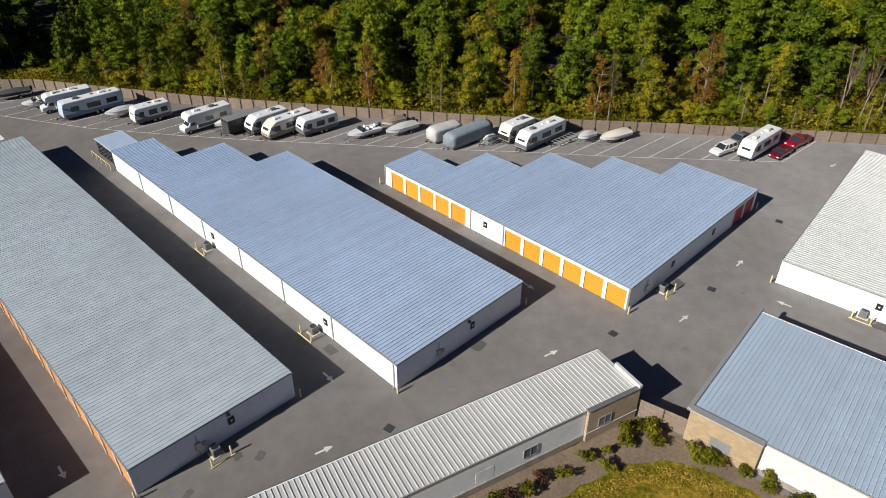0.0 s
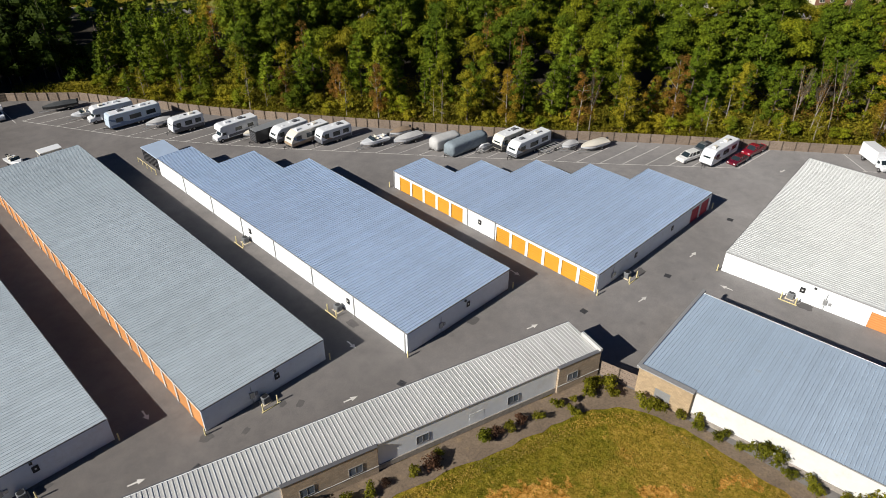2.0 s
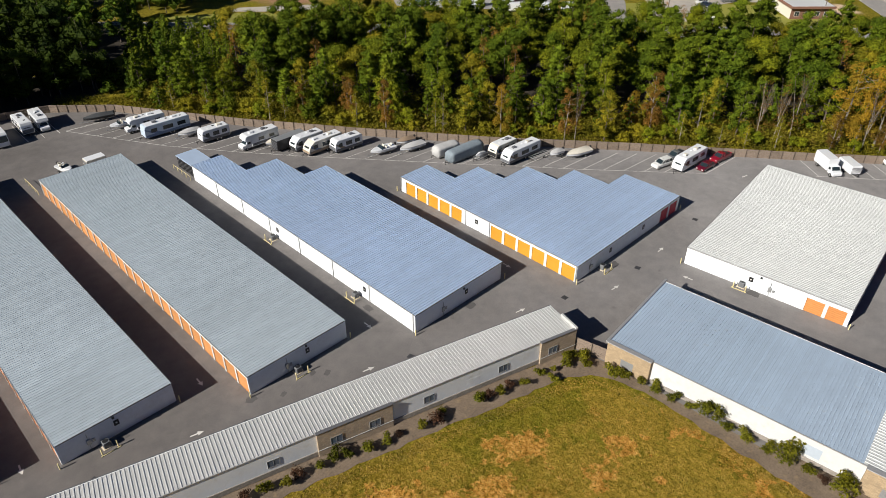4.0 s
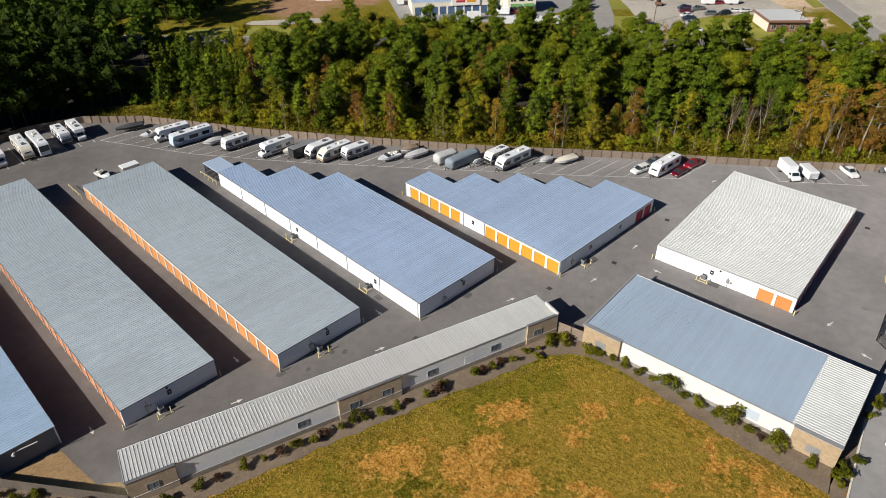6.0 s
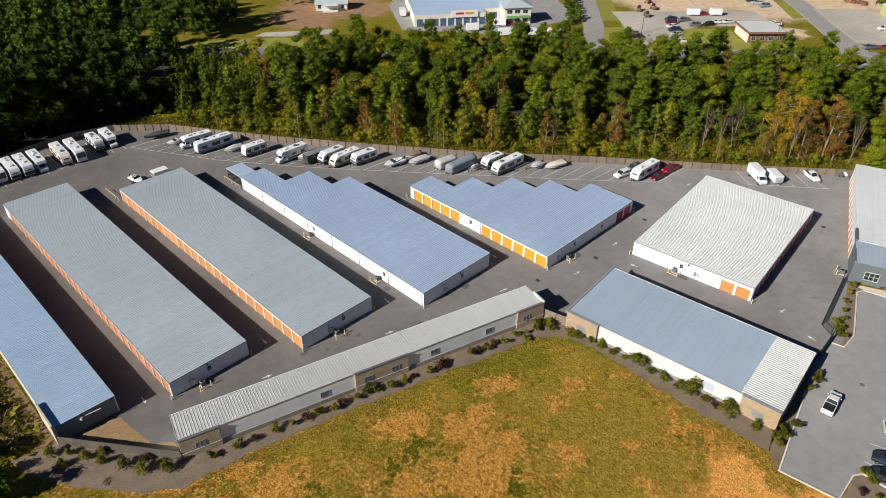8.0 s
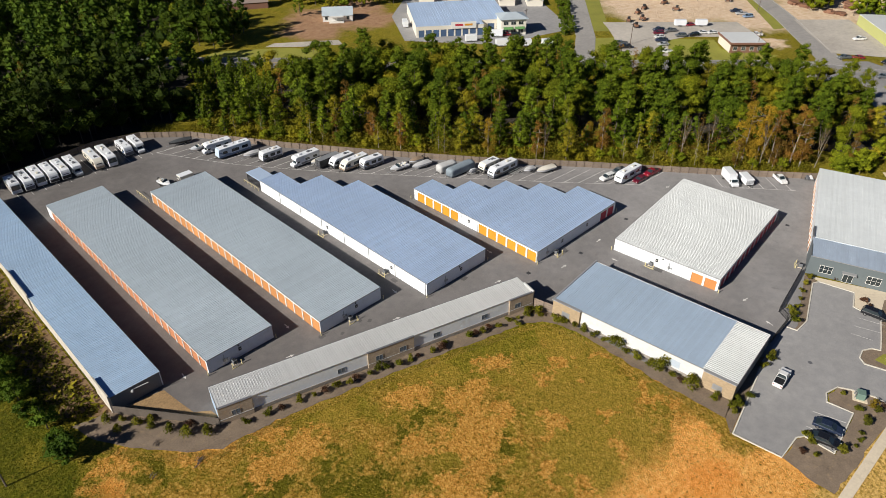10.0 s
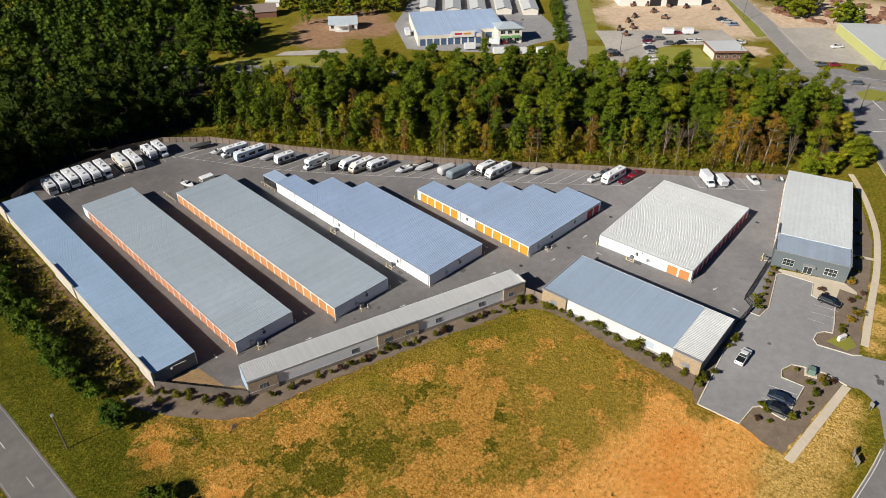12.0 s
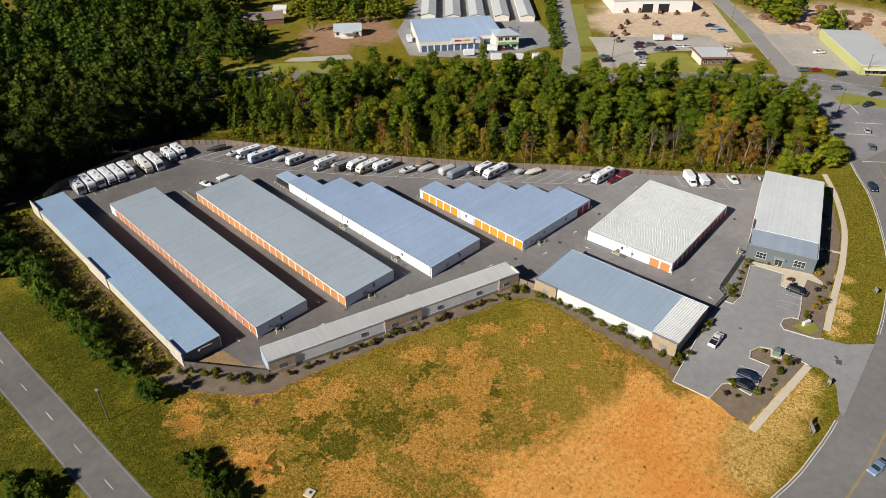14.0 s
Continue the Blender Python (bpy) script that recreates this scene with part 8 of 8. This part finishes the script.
WEST = [(-84, 150), (8, 150), (18, 146), (34, 158), (40, 172), (22, 190), (60, 225), (92, 262), (60, 330), (-60, 330), (-84, 250)]
GLADES = ([(-14, 330), (12, 316), (7, 288), (-14, 298)], [(-5, 247), (8, 233), (3, 221), (-8, 234)], [(18, 196), (30, 200), (26, 206), (14, 202)])
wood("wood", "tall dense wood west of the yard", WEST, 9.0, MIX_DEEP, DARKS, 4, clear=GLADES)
NORTH = [(44, 182), (56, 172), (72, 184), (84, 202), (98, 222), (112, 242), (100, 262), (92, 262), (60, 225), (34, 196)]
wood("wood", "dense dark wood beyond the highway", NORTH, 7.6, MIX_DEEP, DARKS, 22, clear=([(66, 192), (92, 198), (116, 232), (106, 250), (78, 240)],))
# unseen trees, added to keep sun off the western edge and the hedgerow head
SHADE_WOOD = [(-128, 78), (-100, 78), (-100, 120), (-104, 250), (-134, 250)]
wood("wood", "unseen wood beyond the narrow road, added to cast shade", SHADE_WOOD, 7.0, MIX_OUT, DARKS, 18)
# floor sheets whose dark colour stands in for shade between the trunks
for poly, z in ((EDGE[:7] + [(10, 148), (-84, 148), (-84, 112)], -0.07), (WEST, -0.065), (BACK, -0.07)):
    tagged(sheet("forest_floor", poly, z, M_FLOOR), "leaf litter under the trees, coloured dark for their shade", "ground", kind="structure")
MIX_FAR = [("round", "green", 12, 4.4, 220, 0.6), ("pine", "pine", 14, 3.8, 220, 0.3), ("round", "lime", 10, 3.6, 200, 0.1)]
wood("wood", "scattered trees round the far houses and yards", [(66, 232), (104, 262), (150, 300), (300, 430), (120, 430), (40, 340)], 9.5, MIX_FAR, LEAFS, 5, clear=([(66, 192), (92, 198), (118, 232), (112, 252), (78, 242)],))
wood("wood", "green trees beside the road past the yards", [(278, 26), (312, 62), (345, 95), (360, 60), (330, 52), (298, 20)], 5.5, MIX_FAR, LEAFS, 6)
wood("wood", "clump of trees in the dirt yard", [(284, 4), (290, 14), (299, 8), (292, -2)], 3.8, MIX_FAR, LEAFS, 8)
wood("wood", "trees behind the scrap yard", [(340, 60), (420, 120), (460, 60), (400, -30), (352, -6), (366, 30)], 8, MIX_FAR, LEAFS, 9)
wood("wood", "trees between the far rows of units", [(98, 194), (146, 176), (160, 186), (172, 214), (140, 240), (104, 224), (112, 206), (134, 196)], 7.0, MIX_FAR, LEAFS, 10)
wood("hedgerow", "trimmed dark hedge beside the side street", [(166, 88), (170, 85), (238, 141), (234, 145)], 3.0, [("round", "green", 4.0, 1.8, 160, 1.0)], DARKS, 19)
# hedge greens taken a step darker, for the tree shade lying over them
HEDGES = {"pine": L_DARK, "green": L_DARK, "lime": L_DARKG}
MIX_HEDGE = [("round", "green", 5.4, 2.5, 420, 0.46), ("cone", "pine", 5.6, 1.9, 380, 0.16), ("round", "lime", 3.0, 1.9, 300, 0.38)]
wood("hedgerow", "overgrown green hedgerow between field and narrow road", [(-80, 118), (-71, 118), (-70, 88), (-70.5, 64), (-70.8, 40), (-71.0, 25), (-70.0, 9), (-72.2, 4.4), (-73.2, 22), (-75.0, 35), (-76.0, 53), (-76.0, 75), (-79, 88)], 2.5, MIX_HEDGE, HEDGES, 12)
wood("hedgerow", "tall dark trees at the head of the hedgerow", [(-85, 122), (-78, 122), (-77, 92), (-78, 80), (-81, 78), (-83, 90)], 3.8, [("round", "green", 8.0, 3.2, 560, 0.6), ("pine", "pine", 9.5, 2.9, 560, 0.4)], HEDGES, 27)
# added clump that stands in for the shadow of a tree
wood("hedgerow", "shrubs added beyond the narrow road in place of a tree shadow", [(-101, 12), (-95.5, 5), (-94.6, 1.5), (-98, -1), (-103, 8)], 2.2, [("round", "green", 3.4, 1.9, 330, 1.0)], DARKS, 29)
wood("hedgerow", "low dark shrubs at the field edge", [(-75.5, -8), (-71.5, -9), (-71, -22), (-73.5, -27), (-75.5, -20)], 2.2, [("round", "green", 3.2, 1.9, 330, 1.0)], DARKS, 13)


def brush(name, label, poly, n, smin, smax, leaf, seed, zmax=0.8, clear=()):
    """Low growth: many small clumps on the ground."""
    rng = np.random.default_rng(seed)
    xs, ys = [p[0] for p in poly], [p[1] for p in poly]
    c = []
    while len(c) < n:
        x, y = rng.uniform(min(xs), max(xs)), rng.uniform(min(ys), max(ys))
        if inside(x, y, poly) and not any(inside(x, y, q) for q in clear):
            c.append((x, y, rng.uniform(0, zmax) - 0.08))
    c = np.array(c)
    d = np.tile(np.array([[0, 0, 1.0]]), (n, 1))
    v, f = clumps(c, d, rng.uniform(smin, smax, n), rng, 0.7)
    ob = new(name, mesh_of(name, v, f, leaf))
    tagged(ob, label, "brush", kind="stuff")


b0, b1 = ribbon_pts(FENCE, 0.7, 9.0)
STRIP = b0[3:] + b1[3:][::-1]
brush("brush", "yellow-green weeds and brush behind the board fence", STRIP, 34000, 0.10, 0.30, L_BRUSH, 31, 1.2)
c0, c1 = ribbon_pts(FR, 4.5, 26.0)
brush("brush", "undergrowth between the trees behind the fence", c0 + c1[::-1], 36000, 0.14, 0.42, L_BRUSH, 35, 2.2)
brush("brush", "rank grass and weeds beside the block wall", [(-72, 112), (-62.6, 112), (-62.6, 16), (-70, 16)], 1500, 0.2, 0.65, L_BRUSH, 32, 0.6)
# undergrowth whose dark leaves also stand in for tree shade on this strip
brush("brush", "weeds and low brush beside the block wall, dark for tree shade", [(-73, 112), (-63.6, 112), (-63.6, 18), (-71, 16)], 5200, 0.16, 0.55, L_WEED, 40, 0.5)
FIELD = [(-70.5, 10), (-64.5, 4), (-59.5, -2), (-53, -6.4), (-44, -7.2), (-24, -12.4), (-4, -18.4), (10, -22.8), (12, -32), (11.5, -62), (9.5, -66), (10.5, -74), (8.6, -83), (24, -90), (0, -90), (-40, -82), (-72, -70), (-72, 5)]
brush("grass", "tufted field grass, green to straw", FIELD, 30000, 0.05, 0.15, L_GRASS, 33, 0.05, clear=([(-24, -58), (-8, -58), (9, -66), (8, -80), (-16, -86), (-30, -74)],))
BEDLINE = [(-68.2, 11), (-64.2, 5), (-59.2, -1.4), (-53, -6.0), (-44, -7.0), (-24.5, -12.1), (-4, -18.1), (8.0, -22.0), (11.0, -25.0), (12.4, -32), (11.8, -46), (12.0, -61), (9.6, -66)]
e0, e1 = ribbon_pts(BEDLINE, -0.9, 0.7)
brush("grass", "dry straw-coloured grass along the edge of the mulch bed", e0 + e1[::-1], 11000, 0.05, 0.13, L_STRAW, 36, 0.08)
brush("weeds", "scattered dark weeds on the bare clay", [(-34, -56), (-10, -52), (8, -62), (8.5, -82), (-20, -88), (-40, -76)], 150, 0.06, 0.34, L_WEED, 37, 0.10)
brush("weeds", "dark weeds among the field grass", FIELD, 4500, 0.07, 0.18, L_WEED, 38, 0.10)
brush("grass", "dry straw tufts among the field grass", FIELD, 15000, 0.05, 0.13, L_STRAW, 39, 0.08)
brush("grass", "green roadside verge grass", [(-84, 60), (-74, 60), (-70, 5), (-76, -40), (-81, -40)], 6000, 0.08, 0.24, L_VERGE, 34, 0.08)


# ---- planted shrubs ----
def shrub_proto(key, h, r, n, leaf, label, pointed=False):
    rng = np.random.default_rng(sum(ord(c) for c in key))
    t = thing("shrub", pose(0, 0, -500), label, "shrub", "planted shrubs")
    m = Mesh()
    for k in range(5):
        a = k * 1.26
        m.cyl((0, 0, 0), (math.cos(a) * r * 0.6, math.sin(a) * r * 0.6, h * 0.7), 0.03, 0.012, n=4)
    m.make("stems", M_BARK, t)
    nl = 10
    ang, rad = rng.uniform(0, 2 * math.pi, nl), r * rng.uniform(0.1, 0.75, nl)
    lc = np.stack((np.cos(ang) * rad, np.sin(ang) * rad, h * rng.uniform(0.25, 0.85, nl)), 1)
    lr = r * rng.uniform(0.22, 0.48, nl)
    if pointed:
        u = np.arange(nl) / nl
        lc = np.stack((np.cos(ang) * r * 0.4 * (1 - u), np.sin(ang) * r * 0.4 * (1 - u), h * (0.15 + 0.75 * u)), 1)
        lr = r * (0.72 - 0.5 * u)
    i = rng.choice(nl, n, p=lr ** 2 / (lr ** 2).sum())
    d = rng.normal(0, 1, (n, 3))
    d /= np.linalg.norm(d, axis=1)[:, None]
    d[:, 2] = np.abs(d[:, 2]) * 0.9 + d[:, 2] * 0.1
    c = lc[i] + d * (lr[i] * rng.uniform(0.5, 1.3, n))[:, None]
    v, f = clumps(c, d, rng.uniform(0.06, 0.16, n) * (0.6 + r * 0.5), rng, 0.6)
    ob = new("leaves", mesh_of("leaves", v, f, leaf))
    ob.parent = t
    PROTO[key] = t


shrub_proto("sg", 1.15, 0.95, 480, L_SHRUB, "rounded dark green shrub in the mulch bed")
shrub_proto("sy", 1.35, 0.9, 420, L_SHRUBY, "yellow-green shrub in the mulch bed")
shrub_proto("sr", 1.1, 0.95, 420, L_SHRUBR, "reddish-brown shrub in the mulch bed")
shrub_proto("sb", 2.7, 1.9, 900, L_SHRUB, "large loose grey-green shrub against the white wall")
shrub_proto("sc", 1.7, 0.75, 420, L_SHRUB, "small upright evergreen shrub in the mulch bed", True)
shrub_proto("so", 1.5, 1.0, 420, L_GOLD, "loose golden autumn shrub in the mulch bed")
SHRUBS_FENCE = [("sc", -63.7, 14.3, 0.9), ("sc", -63.2, 10.8, 0.8), ("sc", -60.3, 9.6, 1.0), ("sc", -59.0, 7.2, 0.8), ("sc", -56.9, 4.4, 1.0), ("sc", -55.2, 1.6, 1.1), ("sc", -52.6, -0.6, 1.1), ("sc", -61.8, 12.4, 0.7), ("sc", -58.2, 8.8, 0.8), ("sr", -54.0, 3.0, 0.7)]
SHRUBS_WEST = [("sg", -46.6, -3.4, 1.0), ("sg", -43.0, -4.4, 1.1), ("sr", -40.4, -5.0, 0.9), ("sg", -37.2, -5.8, 1.1), ("sy", -34.6, -6.6, 0.9), ("sr", -32.6, -7.0, 1.1), ("sg", -30.2, -7.6, 1.2), ("sy", -28.2, -8.8, 1.2), ("sr", -26.6, -8.6, 1.1), ("sg", -24.0, -9.4, 0.9), ("sg", -22.0, -9.6, 1.2), ("sg", -20.6, -10.4, 1.0), ("sg", -18.5, -11.4, 1.2)]
SHRUBS_MIDDLE = [("sg", -16.0, -12.2, 1.0), ("sr", -14.2, -12.4, 0.7), ("sy", -11.6, -13.6, 1.2), ("sr", -9.4, -14.2, 1.4), ("sg", -8.0, -13.4, 0.8), ("sg", -3.2, -15.4, 1.3), ("sr", -1.8, -15.8, 1.1), ("sy", -0.4, -16.6, 1.2), ("sr", 1.6, -16.6, 1.0), ("sg", 3.2, -17.6, 0.9), ("sg", 6.2, -18.0, 1.0), ("sg", 6.6, -20.0, 1.0), ("sy", 8.0, -18.8, 0.8), ("sg", 10.2, -19.4, 1.3), ("sg", 11.6, -19.0, 1.4), ("sg", 12.8, -20.2, 1.4), ("sg", 12.0, -21.4, 1.1)]
SHRUBS_SIDE = [("sg", 13.0, -25.0, 1.4), ("sg", 13.8, -26.2, 1.3), ("sy", 14.2, -28.6, 1.1), ("sg", 14.5, -30.6, 1.2), ("sg", 14.6, -33.0, 1.1), ("sg", 14.9, -35.2, 0.9), ("sb", 15.2, -37.6, 1.0), ("sg", 15.1, -40.2, 1.1), ("sg", 15.2, -42.6, 1.3), ("sb", 15.5, -47.2, 1.05), ("sg", 15.3, -45.2, 1.1), ("sg", 15.6, -49.8, 1.1), ("sr", 15.7, -51.6, 0.9), ("sb", 15.7, -53.6, 1.0), ("sg", 15.9, -58.2, 1.2), ("sg", 16.4, -61.6, 1.5), ("sy", 15.2, -62.2, 1.1), ("sg", 18.2, -61.8, 1.2)]
SHRUBS_END = [("sg", 33.0, -61.0, 1.3), ("sy", 34.4, -60.6, 1.2), ("sg", 30.2, -60.8, 1.0), ("sg", 20.8, -62.4, 1.1), ("sg", 47.6, -59.6, 1.3), ("sg", 49.8, -58.4, 1.6), ("sy", 48.6, -58.7, 1.2), ("sg", 52.6, -58.2, 0.9), ("sy", 55.6, -57.6, 0.9), ("sg", 58.8, -56.8, 0.9), ("sy", 61.8, -56.2, 1.1), ("sy", 64.6, -55.9, 1.3)]
SHRUBS_ISLAND = [("sg", 19.2, -73.0, 1.0), ("sg", 18.4, -74.4, 1.2), ("sy", 19.6, -78.8, 1.5), ("sy", 28.8, -79.6, 1.4), ("sg", 31.4, -77.4, 1.0), ("sy", 30.4, -79.2, 0.9), ("so", 34.0, -79.2, 1.2), ("sy", 33.2, -80.0, 1.2), ("sg", 26.2, -79.8, 0.7), ("sg", 24.4, -80.2, 0.7), ("sg", 16.0, -76.0, 0.8), ("sr", 15.2, -74.2, 0.9), ("sy", 33.4, -74.2, 0.9), ("sr", 35.4, -80.8, 1.0), ("sg", 22.6, -80.0, 0.6)]
SHRUBS_OFFICE = [("sy", 68.8, -58.2, 1.1), ("sg", 69.8, -61.0, 0.8), ("sr", 68.6, -60.2, 0.8), ("so", 72.0, -71.6, 1.1), ("sg", 74.0, -71.4, 1.0), ("sr", 64.8, -67.4, 1.1), ("sr", 63.6, -69.0, 0.8), ("so", 57.6, -76.4, 1.2), ("so", 60.4, -77.0, 1.5), ("sg", 62.6, -75.4, 0.8), ("sr", 65.2, -74.0, 1.0), ("sg", 54.4, -75.8, 0.9), ("sy", 52.2, -76.4, 1.3), ("sg", 78.4, -70.8, 1.0), ("sg", 84.4, -69.0, 1.0), ("sy", 90.4, -67.0, 1.1), ("sg", 96.4, -65.0, 1.0), ("sg", 103.0, -62.0, 1.1), ("sg", 67.4, -74.6, 0.9), ("sr", 70.0, -75.0, 0.9)]
for key, x, y, s in SHRUBS_FENCE + SHRUBS_WEST + SHRUBS_MIDDLE + SHRUBS_SIDE + SHRUBS_END + SHRUBS_ISLAND + SHRUBS_OFFICE:
    place_tree(key, x, y, s * (1.4 if x < -50 else 0.92), (x * 77 + y * 31) % 360, -0.06)
